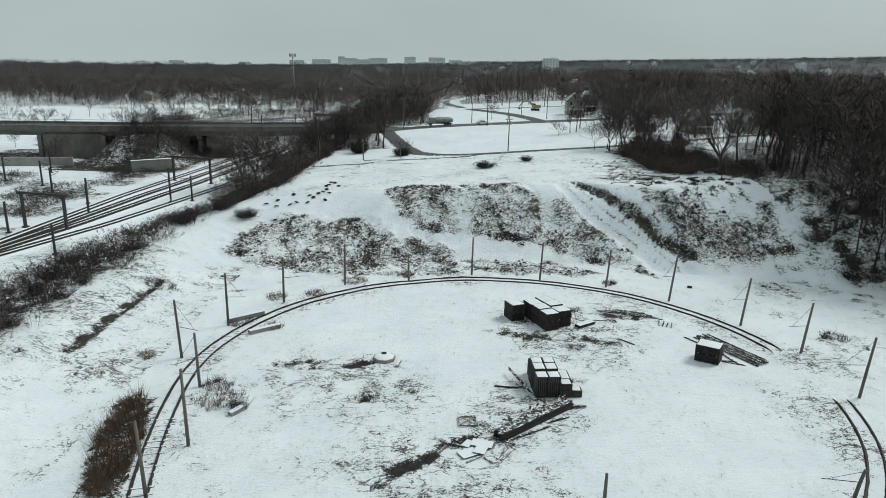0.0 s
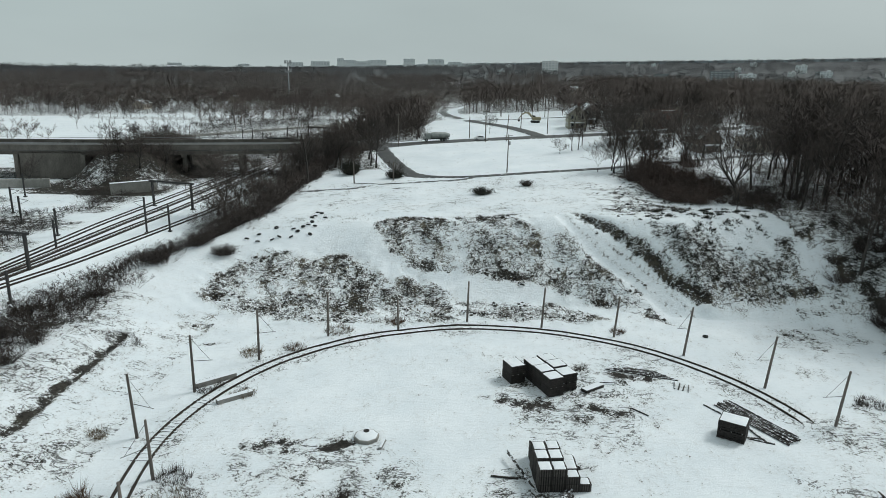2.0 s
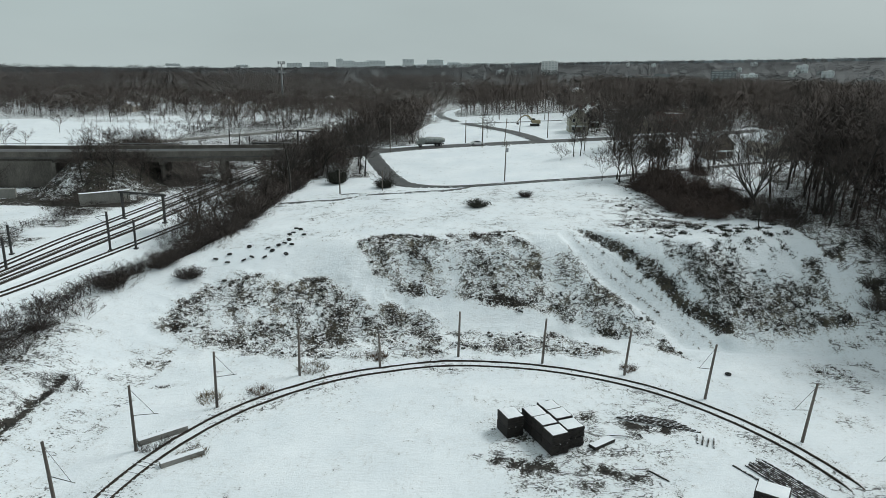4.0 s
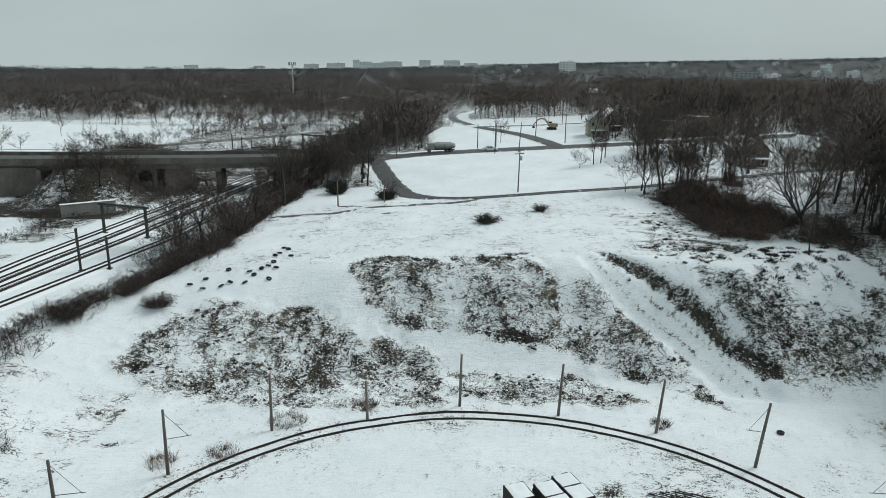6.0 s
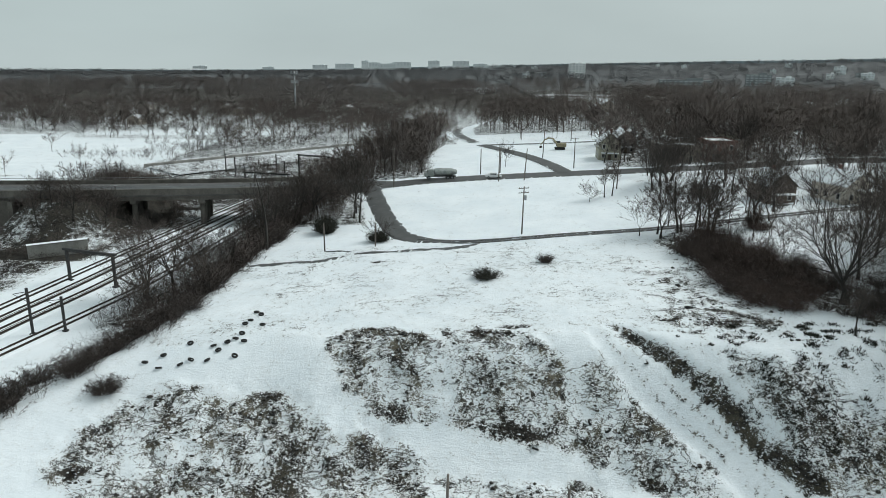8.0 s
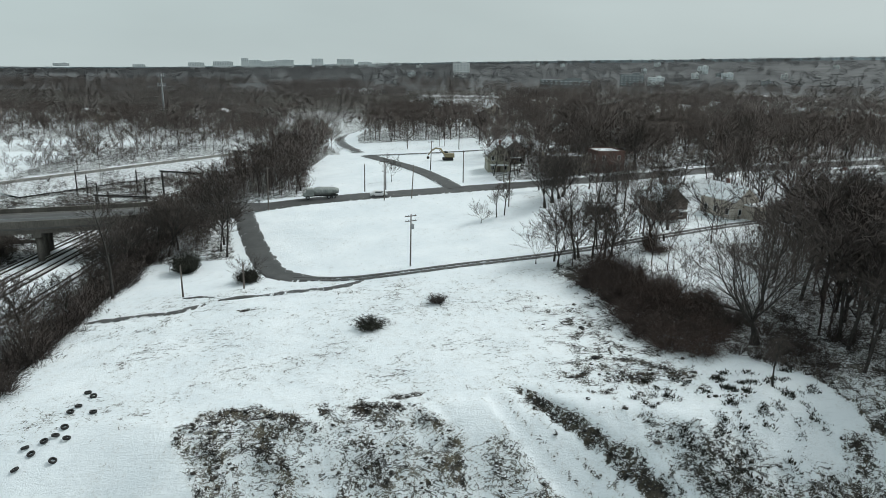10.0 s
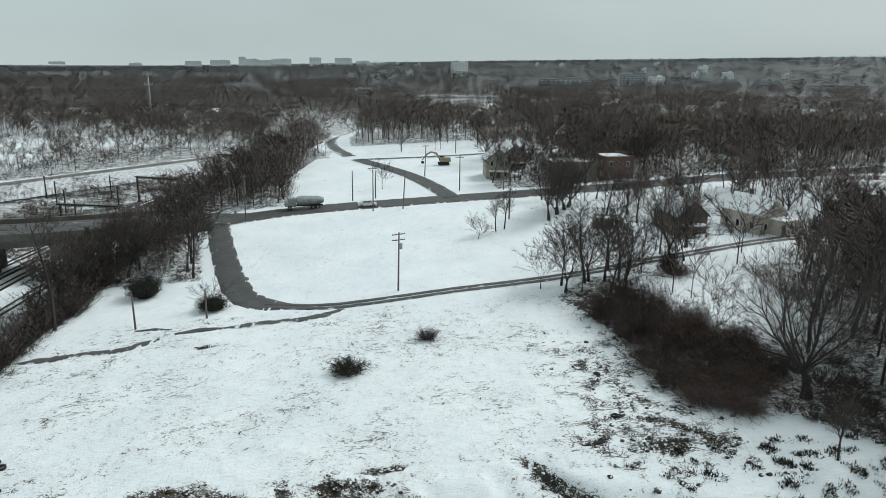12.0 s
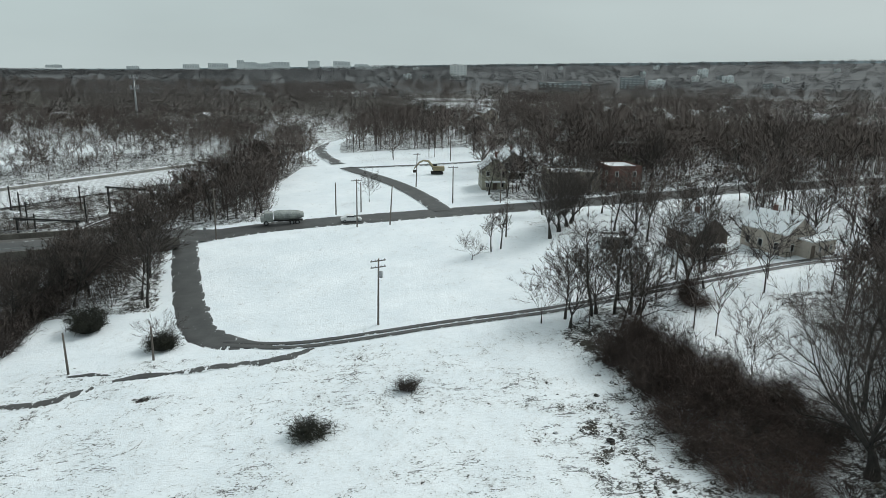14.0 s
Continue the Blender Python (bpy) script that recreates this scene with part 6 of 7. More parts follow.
def house(x, y, rz, w, d, h, rise, wall_mat, roof_mat, label, flat=False, porch=True, chimney=True, rows=1):
    """w along the house's x, d along y (the ridge runs along y); origin at the middle of its base."""
    z0 = min(ground_z(x + a, y + b) for a in (-3, 3) for b in (-3, 3))
    ob = thing("house", (x, y, z0 - 0.2), rz, label, "house")
    g = Geo().box(0, 0, h / 2, w, d, h)
    if not flat:
        for s in (-1, 1):
            g.tri((-w / 2, s * d / 2, h), (w / 2, s * d / 2, h), (0, s * d / 2, h + rise))
    part("wall", g, wall_mat, ob)
    if flat:
        part("parapet", Geo().box(0, d / 2 - 0.15, h + 0.25, w, 0.3, 0.5).box(0, -d / 2 + 0.15, h + 0.25, w, 0.3, 0.5).box(-w / 2 + 0.15, 0, h + 0.25, 0.3, d - 0.6, 0.5).box(w / 2 - 0.15, 0, h + 0.25, 0.3, d - 0.6, 0.5), wall_mat, ob)
        part("roof", Geo().box(0, 0, h + 0.1, w - 0.62, d - 0.62, 0.2, 0, 0, 0.03), roof_mat, ob)
    else:
        for s in (-1, 1):
            r = Geo()
            o, e = 0.4, 0.35
            k = rise / (w / 2)
            x0, z1 = s * (w / 2 + o), h - o * k
            for t in (0.06, 0.24):
                r.v += [(x0, -d / 2 - e, z1 + t), (0, -d / 2 - e, h + rise + t), (0, d / 2 + e, h + rise + t), (x0, d / 2 + e, z1 + t)]
            r.f += [(3, 2, 1, 0), (4, 5, 6, 7), (0, 1, 5, 4), (1, 2, 6, 5), (2, 3, 7, 6), (3, 0, 4, 7)]
            part("roof", r, roof_mat, ob, "snow-covered roof slope" if roof_mat is M_ROOFSNOW else "")
        if chimney:
            part("chimney", Geo().box(w * 0.12, d * 0.18, h + rise + 0.3, 0.6, 0.6, 1.6), M_BRICK, ob, "brick chimney")
    for r in range(rows):
        zz = 1.7 + 2.8 * r
        for u in (-0.28, 0.28):
            window(ob, u * w, -d / 2 - 0.02, zz, 0.9, 1.3, 0)
        for v in (-0.3, 0.05, 0.33):
            window(ob, -w / 2 - 0.02, v * d, zz, 0.9, 1.3, 1)
    dr = part("door", Geo().box(0, -d / 2 - 0.05, 1.05, 0.95, 0.08, 2.05), M_BROWN, ob, "dark front door")
    if porch:
        p = part("porch", Geo().box(0, -d / 2 - 1.0, 0.2, w * 0.7, 1.9, 0.4).box(-w * 0.32, -d / 2 - 1.8, 1.4, 0.14, 0.14, 2.2).box(w * 0.32, -d / 2 - 1.8, 1.4, 0.14, 0.14, 2.2), M_GREYWOOD, ob)
        part("porch_roof", Geo().box(0, -d / 2 - 1.0, 2.6, w * 0.78, 2.1, 0.22, 0, 0, 0.03), M_ROOFSNOW, p, "snow-covered porch roof")
    return ob


yard_fence = thing("garden_fence", (0, 0, 0), 0, "thin chain-link fence round a snowy front yard", "fence")
gpts = [(77.5 + 1.3 * i, 201.8 - 0.35 * i) for i in range(8)] + [(87.6 + 0.3 * i, 199.6 + 0.9 * i) for i in range(3)]
gpost = Geo().tube([(0, 0, -0.3), (0, 0, 1.25)], [0.05, 0.05], 6).mesh("post", M_STEEL)
for x, y in gpts:
    o = new("post", gpost)
    o.parent = yard_fence
    o.location = (x, y, at_ground(x, y))
for h in (0.35, 0.8, 1.2):
    part("wire", Geo().tube([(x, y, at_ground(x, y) + h) for x, y in gpts], [0.022] * len(gpts), 4), M_STEEL, yard_fence)

h1 = house(88.6, 205.8, 20, 7.2, 9.4, 4.2, 2.6, M_CREAM, M_ROOFSNOW, "cream sided house with snow-covered gable roof", porch=False)
part("annex", Geo().box(2.2, -6.2, 1.6, 6.2, 3.0, 3.2), M_CREAM, h1, "low flat-roofed annex")
part("annex_roof", Geo().box(2.2, -6.2, 3.3, 6.4, 3.2, 0.22, 0, 0, 0.03), M_ROOFSNOW, h1, "snow-covered annex roof")
part("annex_door", Geo().box(-0.7, -7.73, 1.4, 0.9, 0.08, 2.6), M_BROWN, h1, "tall brown door")
for u in (1.2, 2.6, 4.0):
    window(h1, u, -7.72, 1.9, 0.5, 0.8, 0)
house(74.0, 207.2, 8, 6.5, 8.5, 4.2, 2.8, M_BROWN, M_SHINGLE, "run-down dark house with steep patchy roof")
house(61.0, 212.6, -10, 5.5, 4.0, 2.0, 0.5, M_GREYSIDE, M_ROOFSNOW, "collapsed low shed with snow on its roof", flat=True, porch=False)
house(49.6, 273.0, -4, 6.8, 9.0, 5.6, 2.8, M_YELLOW, M_SHINGLE, "pale yellow two-storey house with grey roof", rows=2)
house(57.0, 287.0, 3, 7.0, 9.0, 5.2, 2.8, M_GREYSIDE, M_ROOFSNOW, "grey house with snowy dormer roof", rows=2)
house(80.0, 262.5, 4, 8.5, 9.5, 6.0, 0.5, M_BRICK, M_ROOFSNOW, "red brick flat-roofed building with snowy roof", flat=True, porch=False, rows=2)
house(67.5, 262.0, 4, 12.0, 9.5, 5.2, 0.5, M_TANBRICK, M_ROOFSNOW, "tan flat-roofed building with snowy roof", flat=True, porch=False, rows=1)
house(127.0, 217.0, 78, 7.5, 15.0, 3.6, 2.2, M_GREYSIDE, M_ROOFSNOW, "long low house with snow-covered roof", porch=False)
hr = random.Random(5)
for x, y in ((98, 296), (112, 322), (88, 330), (135, 300), (150, 345), (128, 372), (172, 318), (96, 372), (118, 405), (180, 372), (205, 340), (160, 402), (215, 395), (236, 350), (262, 380), (250, 425), (145, 448), (195, 450), (300, 410), (290, 460), (110, 470), (330, 370), (70, 420), (84, 470), (350, 450), (240, 500), (180, 520), (310, 540)):
    house(x, y, hr.uniform(-15, 25), hr.uniform(6.5, 8.5), hr.uniform(8, 11), hr.uniform(4.2, 5.6), hr.uniform(2.2, 3.0), hr.choice((M_WHITE, M_GREYSIDE, M_CREAM, M_BROWN, M_YELLOW)), M_ROOFSNOW,
          "distant house with snow-covered roof among bare trees", porch=hr.random() < 0.5, rows=hr.choice((1, 2)))
for i in range(9):
    house(-44 + 9.5 * i, 985 + 4 * math.sin(i * 2), hr.uniform(-8, 8), 8, 10, 5.5, 3.0, M_WHITE, M_ROOFSNOW, "white townhouse with snow-covered roof", porch=False, rows=2)
for x, y in ((-165, 560), (-190, 600), (-230, 520), (-140, 640), (-260, 610), (-95, 610), (-300, 560), (-205, 480)):
    house(x, y, hr.uniform(-20, 20), 8, 12, 4.0, 2.0, hr.choice((M_WHITE, M_GREYSIDE, M_CREAM)), M_ROOFSNOW, "distant low house with snowy roof", porch=False)


# ---- skyline, with haze in its colours ----
# Haze is painted into the concrete, grey wall and window colours below.
M_FARBLOCK = plain("haze_paled_concrete", (0.82, 0.86, 0.87), (0.90, 0.93, 0.93), 0.95, 0, 0.02, 0.2, 0, 0.01)
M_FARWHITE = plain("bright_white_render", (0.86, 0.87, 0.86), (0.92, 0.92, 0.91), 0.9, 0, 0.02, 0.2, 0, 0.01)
M_FARDARK = plain("haze_paled_grey_wall", (0.24, 0.26, 0.265), (0.32, 0.34, 0.345), 0.95, 0, 0.02, 0.2, 0, 0.01)
M_FARWIN = plain("haze_paled_window_band", (0.48, 0.52, 0.53), (0.56, 0.60, 0.61), 0.7, 0, 0.05, 0.2, 0, 0.01)
# Wooded ridge: the blue-grey haze in front of it is painted into its colour.
M_FARHILL = plain("haze_painted_ridge", (0.40, 0.48, 0.52), (0.46, 0.54, 0.58), 0.95, 0, 0.004, 0.03, 0, 0.01)


def far_block(x, y, top, w, d, label, mat, floors=6, base=None):
    z0 = ground_z(x, y) - 1 if base is None else base
    a = -math.degrees(math.atan2(x - 14, y - 94))
    ob = thing("tower_block", (x, y, z0), a, label, "building", "skyline buildings")
    h = top - z0
    part("wall", Geo().box(0, 0, h / 2, w, d, h), mat, ob)
    part("roof_box", Geo().box(w * 0.15, 0, h + 1.5, w * 0.3, d * 0.5, 3.0), mat, ob)
    fh = min(4.0, h / floors)
    n = max(2, int(w / 7))
    for f in range(floors):
        zz = h - fh * (f + 0.55)
        for k in range(n):
            part("window", Geo().box(-w / 2 + (k + 0.5) * w / n, -d / 2 - 0.1, zz, w / n * 0.6, 0.3, fh * 0.45), M_FARWIN, ob)
    return ob


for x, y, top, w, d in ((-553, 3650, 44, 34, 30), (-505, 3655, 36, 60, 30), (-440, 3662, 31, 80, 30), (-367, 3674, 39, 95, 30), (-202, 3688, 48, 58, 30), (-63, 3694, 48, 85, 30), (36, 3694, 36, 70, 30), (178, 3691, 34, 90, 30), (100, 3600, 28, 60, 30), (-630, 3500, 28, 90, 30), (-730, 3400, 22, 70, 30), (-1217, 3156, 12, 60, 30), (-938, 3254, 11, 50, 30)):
    far_block(x, y, top, w, d, "city block on the skyline paled by haze in its colour", M_FARBLOCK, 4, 0)
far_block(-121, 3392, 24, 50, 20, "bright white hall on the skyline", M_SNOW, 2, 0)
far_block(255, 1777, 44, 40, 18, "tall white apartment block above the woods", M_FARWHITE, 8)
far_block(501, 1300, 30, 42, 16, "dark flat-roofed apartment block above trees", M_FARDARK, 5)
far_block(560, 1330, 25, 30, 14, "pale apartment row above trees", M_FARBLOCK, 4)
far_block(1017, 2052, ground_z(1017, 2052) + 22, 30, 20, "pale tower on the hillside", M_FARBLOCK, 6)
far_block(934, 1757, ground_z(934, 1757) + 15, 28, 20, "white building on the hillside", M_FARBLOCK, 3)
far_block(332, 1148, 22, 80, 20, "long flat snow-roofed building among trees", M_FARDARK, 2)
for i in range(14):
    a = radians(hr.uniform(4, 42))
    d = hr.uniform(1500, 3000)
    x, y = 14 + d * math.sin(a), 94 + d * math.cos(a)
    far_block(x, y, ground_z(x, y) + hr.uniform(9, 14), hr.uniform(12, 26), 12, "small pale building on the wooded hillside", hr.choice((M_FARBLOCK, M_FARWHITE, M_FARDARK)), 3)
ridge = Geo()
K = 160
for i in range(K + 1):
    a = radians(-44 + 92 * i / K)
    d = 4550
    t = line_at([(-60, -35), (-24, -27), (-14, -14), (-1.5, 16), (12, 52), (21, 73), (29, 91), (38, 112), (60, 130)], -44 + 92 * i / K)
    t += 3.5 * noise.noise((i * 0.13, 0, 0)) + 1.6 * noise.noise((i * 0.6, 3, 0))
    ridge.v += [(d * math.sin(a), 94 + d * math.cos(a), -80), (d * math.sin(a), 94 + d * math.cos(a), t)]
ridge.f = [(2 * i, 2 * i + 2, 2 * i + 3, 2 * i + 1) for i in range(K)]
tagged(part("backdrop", ridge, M_FARHILL), "wooded ridge at the horizon with blue-grey haze in its colour", "backdrop", kind="structure")


# ---- vehicles and machines ----
M_YPAINT = plain("worn_yellow_paint", (0.20, 0.17, 0.10), (0.32, 0.275, 0.165), 0.5, 0, 1.0, 8, 0.1, 0.01)
M_CARWHITE = plain("white_car_paint", (0.62, 0.63, 0.63), (0.78, 0.78, 0.78), 0.3, 0, 1, 8, 0.05, 0.01)


def wheel(parent, x, y, r, w):
    t = Geo()
    t.tube([(x, y - w / 2, r), (x, y + w / 2, r)], [r, r], 16)
    tyre = part("wheel", t, M_RUBBER, parent)
    part("rim", Geo().tube([(x, y - w / 2 - 0.02, r), (x, y + w / 2 + 0.02, r)], [r * 0.55, r * 0.55], 12), M_GALV, tyre)


def rounded(g, x, y, z, sx, sy, sz, bev):
    return g.box(x, y, z, sx, sy, sz, 0, 0, bev)


ex = thing("excavator", (37.5, 299.0, at_ground(37.5, 299)), 176, "yellow crawler excavator parked on a snowy field", "excavator")
for s in (-1.1, 1.1):
    g = Geo()
    prof = [(-1.9, 0.45), (-1.7, 0.1), (1.7, 0.1), (1.9, 0.45), (1.7, 0.85), (-1.7, 0.85)]
    n0 = len(prof)
    for yy in (-0.3, 0.3):
        g.v += [(u, s + yy, v) for u, v in prof]
    g.f += [tuple(range(n0))[::-1], tuple(range(n0, 2 * n0))] + [(k, (k + 1) % n0, n0 + (k + 1) % n0, n0 + k) for k in range(n0)]
    part("track", g, M_RUBBER, ex, "black crawler track")
part("body", rounded(rounded(Geo(), -0.5, 0, 1.75, 3.4, 2.5, 1.3, 0.12), -1.7, 0, 1.7, 1.0, 2.6, 1.3, 0.2), M_YPAINT, ex)
part("cab", rounded(Geo(), 0.7, -0.75, 2.1, 1.5, 0.95, 1.7, 0.1), M_GLASS, ex, "dark glazed cab")
part("boom", Geo().tube([(0.9, 0.2, 1.8), (2.6, 0.2, 3.9), (4.2, 0.2, 4.1), (5.6, 0.2, 3.3)], [0.32, 0.34, 0.28, 0.22], 4), M_YPAINT, ex)
part("stick", Geo().tube([(5.2, 0.2, 3.7), (6.9, 0.2, 1.6)], [0.24, 0.16], 4), M_YPAINT, ex)
part("bucket", rounded(Geo(), 6.8, 0.2, 0.85, 0.9, 1.1, 0.8, 0.15), M_RAIL, ex, "dark bucket")
part("ram", Geo().tube([(1.3, 0.2, 1.9), (3.0, 0.2, 3.4)], [0.09, 0.09], 6), M_GALV, ex)

car = thing("car", (12.2, 240.9, road_z(12.2, 240.9) + 0.12), 4, "white saloon car driving on the cleared road", "car")
prof = [(-2.2, 0.35), (2.2, 0.35), (2.25, 0.75), (1.2, 0.95), (0.55, 1.42), (-0.9, 1.45), (-1.7, 1.0), (-2.25, 0.9)]
g = Geo()
for yy, k in ((-0.88, 1), (0.88, 1)):
    g.v += [(u, yy * (0.84 if v > 1.2 else 1), v) for u, v in prof]
m = len(prof)
g.f += [tuple(range(m)), tuple(range(m, 2 * m))[::-1]] + [((k + 1) % m, k, m + k, m + (k + 1) % m) for k in range(m)]
part("body", g, M_CARWHITE, car)
for s in (-1, 1):
    part("side_window", Geo().box(-0.15, s * 0.82, 1.2, 1.7, 0.06, 0.34), M_GLASS, car, "dark glass")
part("windscreen", Geo().box(0.9, 0, 1.2, 0.06, 1.4, 0.5, 0, 0.95), M_GLASS, car, "dark glass")
for u in (-1.4, 1.4):
    for s in (-0.82, 0.82):
        wheel(car, u, s, 0.32, 0.2)

tk = thing("truck", (-2.5, 242.6, road_z(-2.5, 242.6) + 0.12), 190, "dirty grey-green lorry with a rounded load body", "truck")
g = Geo()
n0 = 14
for u, k in ((-4.4, 0.62), (-3.0, 1.0), (0.8, 1.12), (1.9, 0.9)):
    g.v += [(u, 1.15 * k * math.cos(2 * math.pi * i / n0), 1.95 + 1.0 * k * math.sin(2 * math.pi * i / n0)) for i in range(n0)]
for r in range(3):
    g.f += [(r * n0 + i, r * n0 + (i + 1) % n0, (r + 1) * n0 + (i + 1) % n0, (r + 1) * n0 + i) for i in range(n0)]
g.f += [tuple(range(n0))[::-1], tuple(range(3 * n0, 4 * n0))]
M_TANKPAINT = plain("dirty_grey_green_paint", (0.17, 0.19, 0.18), (0.40, 0.42, 0.40), 0.6, 0, 0.8, 5, 0.2, 0.02)
part("tank", g, M_TANKPAINT, tk)
part("cab", rounded(rounded(Geo(), 3.0, 0, 1.7, 1.8, 2.2, 2.1, 0.15), 4.2, 0, 1.25, 1.0, 2.0, 1.1, 0.12), M_TANKPAINT, tk)
part("windscreen", Geo().box(3.92, 0, 2.15, 0.06, 1.9, 0.8), M_GLASS, tk, "dark glass")
part("chassis", Geo().box(0.2, 0, 0.8, 8.8, 1.0, 0.3), M_STEEL, tk)
for u in (-3.0, -1.8, 3.6):
    for s in (-1.0, 1.0):
        wheel(tk, u, s, 0.5, 0.3)


# ---- old tyres lying about ----
g = Geo()
prof = [(0.24, 0.02), (0.38, 0.0), (0.43, 0.05), (0.43, 0.19), (0.38, 0.24), (0.24, 0.22), (0.26, 0.12), (0.24, 0.02)]
tyre_me = Geo().lathe(prof, 18).mesh("tyre", M_RUBBER, True)
tr = random.Random(8)
for x, y in ((-24.3, 142.5), (-23.3, 141.4), (-24.1, 139.1), (-24.5, 137.9), (-21.9, 137.4), (-23.9, 134.8), (-24.4, 133.6), (-25.2, 132.9), (-23.1, 133.1), (-26.8, 132.2), (-25.9, 131.4), (-30.1, 132.8), (-23.5, 130.4), (-26.7, 129.6), (-28.9, 129.6), (-29.9, 128.8), (-32.7, 130.4), (-32.4, 128.1), (-34.6, 129.1), (-2.2, 132.5), (39.2, 103.9), (-16.4, 121.9), (-15.9, 121.0), (20.5, 122.9), (37.3, 149.8), (36.0, 140.5), (22.4, 121.5), (14.0, 119.8), ):
    o = new("tyre", tyre_me)
    a, b = ground_z(x + 0.3, y) - ground_z(x - 0.3, y), ground_z(x, y + 0.3) - ground_z(x, y - 0.3)
    o.matrix_world = pose(x, y, at_ground(x, y) + 0.03, math.degrees(math.atan(b / 0.6)) + tr.uniform(-8, 8), -math.degrees(math.atan(a / 0.6)) + tr.uniform(-8, 8), tr.uniform(0, 360)) @ Matrix.Diagonal((0.93, 0.93, 1.0, 1))
    tagged(o, "old black tyre lying in the snow", "tyre", "discarded tyres")


# ---- dead grass, weeds and clods ----
def tufts(name, label, mat, spots, seed, blades=(5, 9), h=(0.25, 0.6), w=0.02, lay=0.7):
    rnd = random.Random(seed)
    g = Geo()
    for x, y, s in spots:
        z = at_ground(x, y) - 0.03
        for _ in range(rnd.randint(*blades)):
            a, r = rnd.uniform(0, 6.283), rnd.uniform(0, 0.25) * s
            bx, by = x + r * math.cos(a), y + r * math.sin(a)
            ln = rnd.uniform(*h) * s
            t = rnd.uniform(0.2, lay)
            c = rnd.uniform(0, 6.283)
            ww = w * s
            g.tri((bx - ww * math.sin(c), by + ww * math.cos(c), z), (bx + ww * math.sin(c), by - ww * math.cos(c), z),
                  (bx + ln * t * math.cos(a + 0.4), by + ln * t * math.sin(a + 0.4), z + ln * math.sqrt(1 - t * t * 0.9)))
    return tagged(part(name, g, mat), label, "grass", kind="stuff")


def spots_by(count, box, seed, keep):
    rnd = random.Random(seed)
    out, tries = [], 0
    while len(out) < count and tries < count * 12:
        tries += 1
        x, y = rnd.uniform(box[0], box[1]), rnd.uniform(box[2], box[3])
        p = keep(x, y)
        if rnd.random() < p:
            out.append((x, y, rnd.uniform(0.6, 1.5)))
    return out


def bank_keep(x, y):
    b = rough(x, y)[1]
    return max(0.0, min(1.0, (b - 0.34) * 2.6))


bank_spots = spots_by(6500, (-42, 60, 102, 138), 3, bank_keep)
tufts("dead_grass", "dark dead weeds and grass on the snowy bank", M_SHRUB, bank_spots[:3600], 4, (4, 7), (0.15, 0.45), 0.024, 0.97)
tufts("dead_grass", "tan dead grass on the snowy bank", M_HAY, bank_spots[3600:6000], 5, (4, 7), (0.15, 0.45), 0.020, 0.97)
tufts("dead_grass", "sparse dead grass across the loop's snow", M_SHRUB, spots_by(2600, (-33, 50, 44, 112), 6, lambda x, y: max(0, min(1, (rough(x, y)[1] - 0.24) * 2.2))), 7, (4, 7), (0.08, 0.24), 0.014, 0.95)

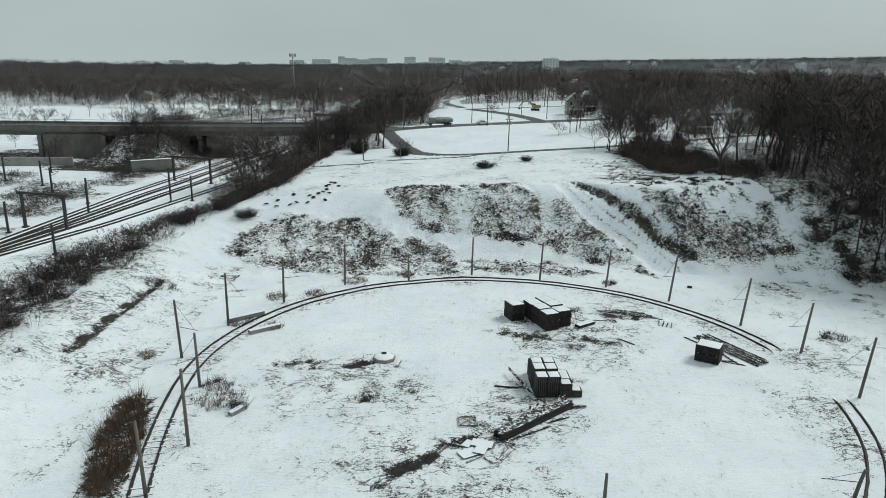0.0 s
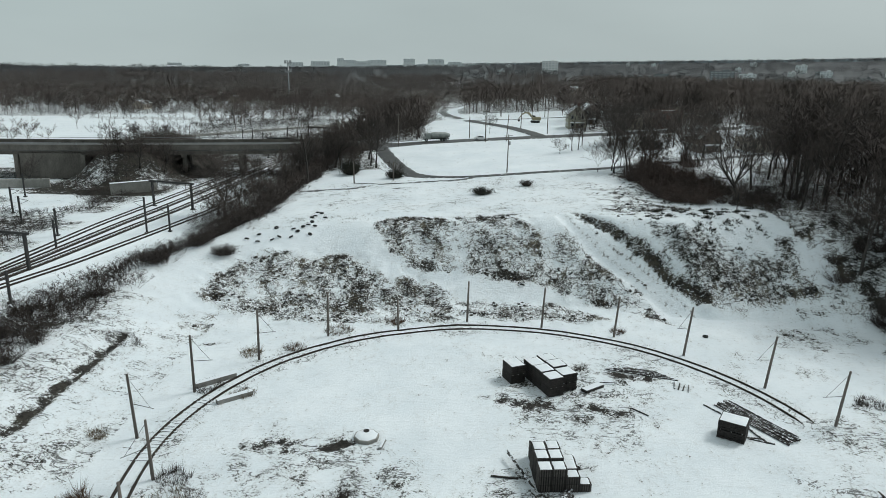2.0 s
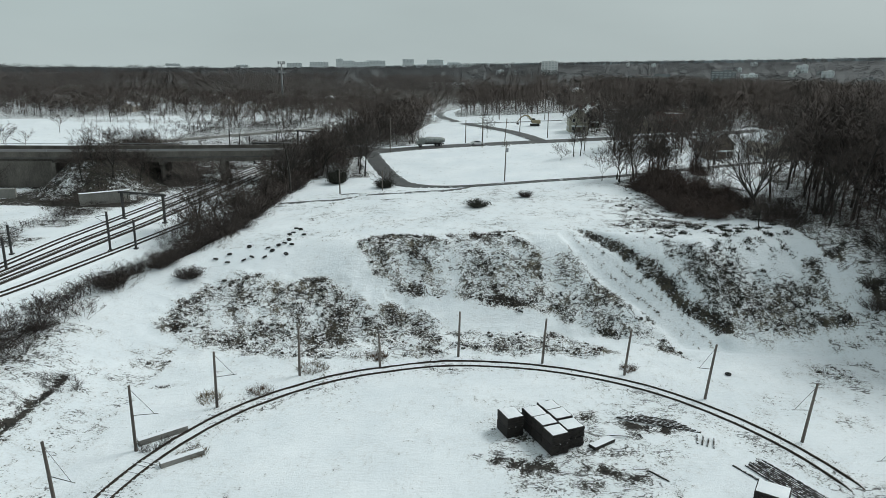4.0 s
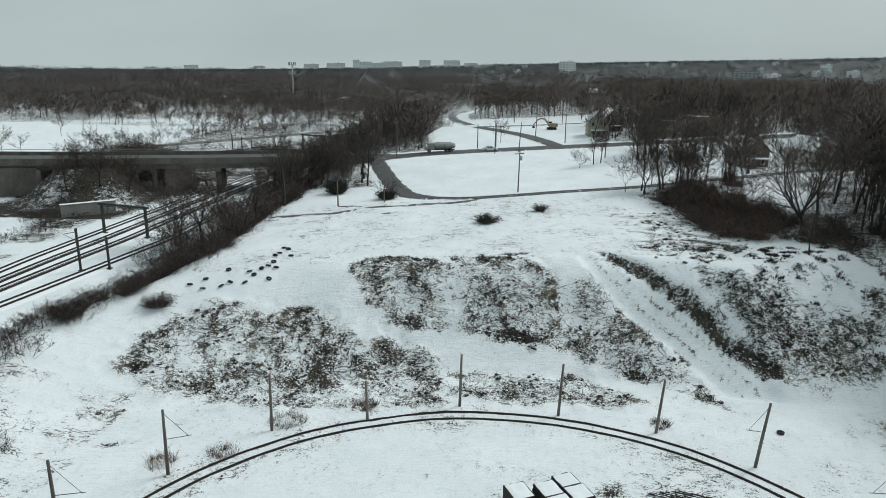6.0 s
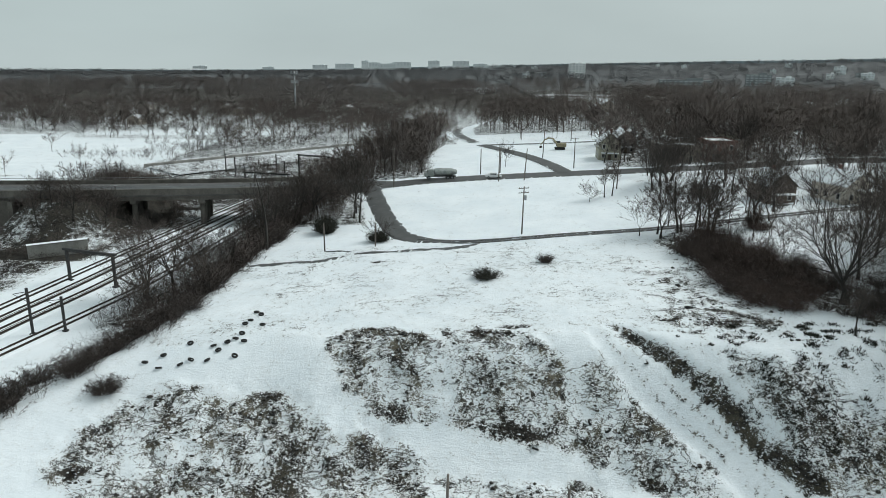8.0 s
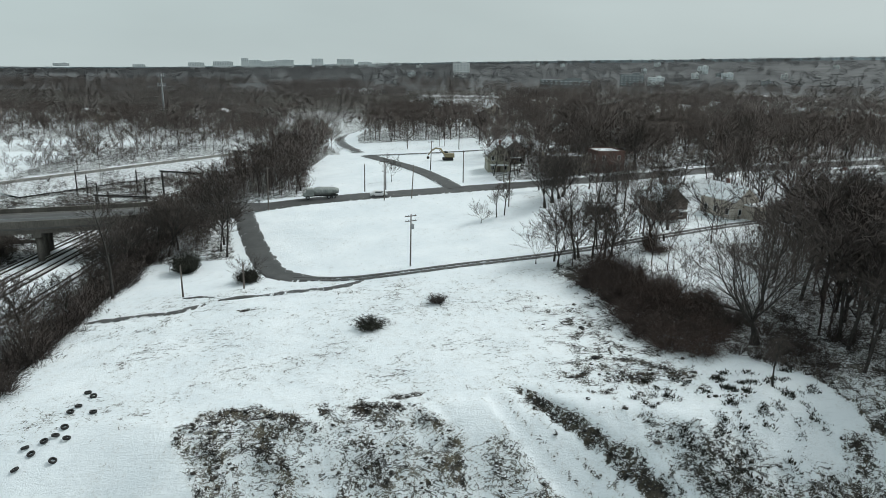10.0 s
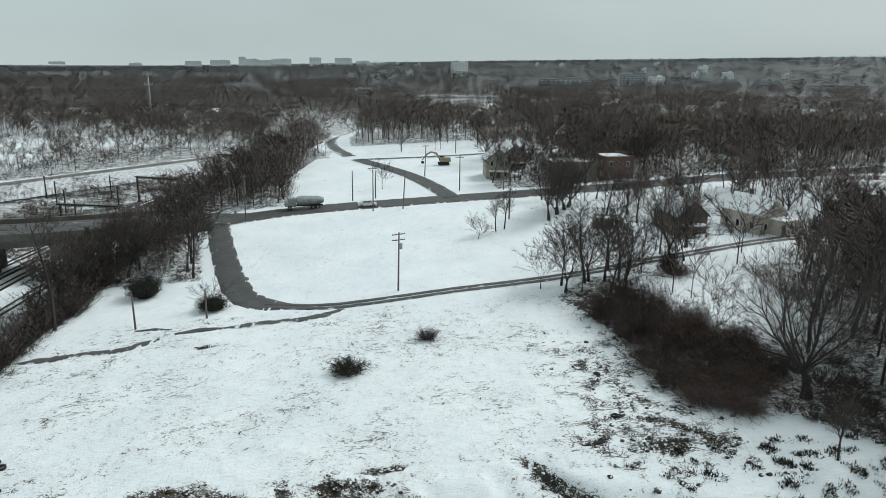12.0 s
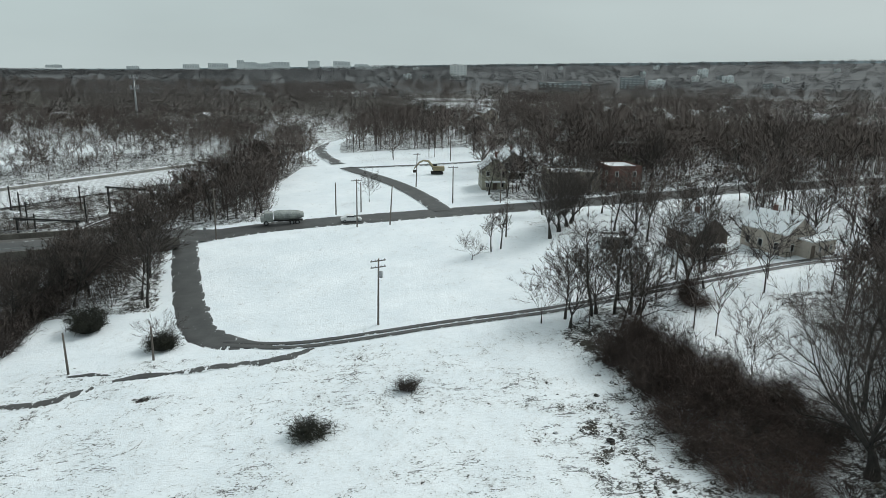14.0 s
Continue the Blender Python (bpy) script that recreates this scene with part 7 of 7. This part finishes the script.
# clumps that stand out: reeds, weeds by the poles
rr = random.Random(2)
reed = [(-29.6 + 2.1 * math.sqrt(rr.random()) * math.cos(a), 55.5 + 9.0 * math.sqrt(rr.random()) * math.sin(a), rr.uniform(0.8, 1.3)) for a in [rr.uniform(0, 6.283) for _ in range(650)]]
reed = [(x - (y - 56) * 0.245, y, s) for x, y, s in reed]
tufts("reed_bed", "rust-brown reed bed beside the track", M_REED, reed[:340], 12, (7, 11), (0.8, 1.7), 0.020, 0.7)
tufts("reed_bed", "tan dry stalks among the reeds", M_HAY, reed[340:520], 13, (5, 8), (0.6, 1.3), 0.018, 0.8)
for x, y, r, n, m, hh, lab in ((-24.6, 95.0, 1.5, 60, M_HAY, 1.0, "tan weeds beside a trolley pole"), (-14.2, 103.4, 2.0, 70, M_HAY, 0.9, "tan weeds at the bank's foot"), (-6.2, 108.0, 1.2, 50, M_REED, 1.2, "rust-brown weeds at a pole's foot"), (26.6, 105.0, 1.1, 40, M_REED, 1.0, "rust-brown weeds at a pole's foot"),
                               (-27.0, 85.2, 1.8, 60, M_SHRUB, 0.9, "dark weeds round the platform edge"), (-24.2, 66.6, 1.6, 60, M_SHRUB, 1.1, "dark weeds beside the track"), (-23.3, 63.0, 2.0, 70, M_HAY, 0.9, "tan weeds inside the loop"), (-34.8, 73.6, 1.1, 50, M_HAY, 0.9, "tan weed clump in snow"),
                               (-22.4, 83.6, 1.4, 50, M_HAY, 0.8, "tan weeds along the kerb block"), (51.6, 84.0, 1.8, 60, M_SHRUB, 1.0, "dark brush pile in snow"), (-19.2, 97.0, 1.4, 50, M_REED, 0.9, "brown weeds beside the track"), (-7.8, 64.6, 1.4, 40, M_SHRUB, 0.5, "flattened dark weeds in snow"), (-41.6, 94.6, 2.2, 60, M_SHRUB, 1.0, "dark weeds at the ditch's end"), (-20.6, 62.0, 0.9, 30, M_SHRUB, 1.8, "dead upright stalks in snow")):
    sp = [(x + r * math.sqrt(rr.random()) * math.cos(a), y + r * math.sqrt(rr.random()) * math.sin(a), rr.uniform(0.7, 1.3)) for a in [rr.uniform(0, 6.283) for _ in range(n)]]
    tufts("weed_clump", lab, m, sp, int(x * 3) + 100, (6, 10), (0.4 * hh, 1.0 * hh), 0.02, 0.8)


def clods(name, label, mat, spots, seed):
    rnd = random.Random(seed)
    g = Geo()
    for x, y, s in spots:
        z, r = at_ground(x, y), 0.16 * s * rnd.uniform(0.6, 1.6)
        n = len(g.v)
        k = 6
        for q, h in ((1.0, -0.1), (0.85, 0.45), (0.35, 0.75)):
            for i in range(k):
                a = i * 1.047 + rnd.uniform(-0.3, 0.3)
                g.v.append((x + r * q * math.cos(a) * rnd.uniform(0.7, 1.5), y + r * q * math.sin(a) * rnd.uniform(0.7, 1.2), z + r * h * rnd.uniform(0.7, 1.2)))
        for j in range(2):
            for i in range(k):
                g.f.append((n + j * k + i, n + j * k + (i + 1) % k, n + (j + 1) * k + (i + 1) % k, n + (j + 1) * k + i))
        g.f.append(tuple(n + 2 * k + i for i in range(k)))
    return tagged(part(name, g, mat), label, "rubble", kind="stuff")


M_CLOD = plain("dark_soil_clods", (0.018, 0.016, 0.015), (0.075, 0.066, 0.055), 0.95, 0, 1.5, 12, 0.6, 0.04, snow=0.35)
clods("soil_clods", "dark earth clods and rubble on the bank", M_CLOD, spots_by(1800, (-42, 60, 103, 137), 31, bank_keep), 32)
clods("soil_clods", "scattered dark clods on the plateau", M_CLOD, spots_by(120, (28, 48, 128, 165), 33, lambda x, y: 0.5 * sstep(30, 40, x)), 34)
tufts("dark_weeds", "low dark weed clumps on the snowy slope", M_VINE, [(x + rr.gauss(0, 0.32), y + rr.gauss(0, 0.3), s) for x, y, s in spots_by(140, (37, 57, 116, 134), 35, lambda x, y: 0.9) for _ in range(int(14 * s))], 36, (4, 6), (0.12, 0.34), 0.055, 0.97)
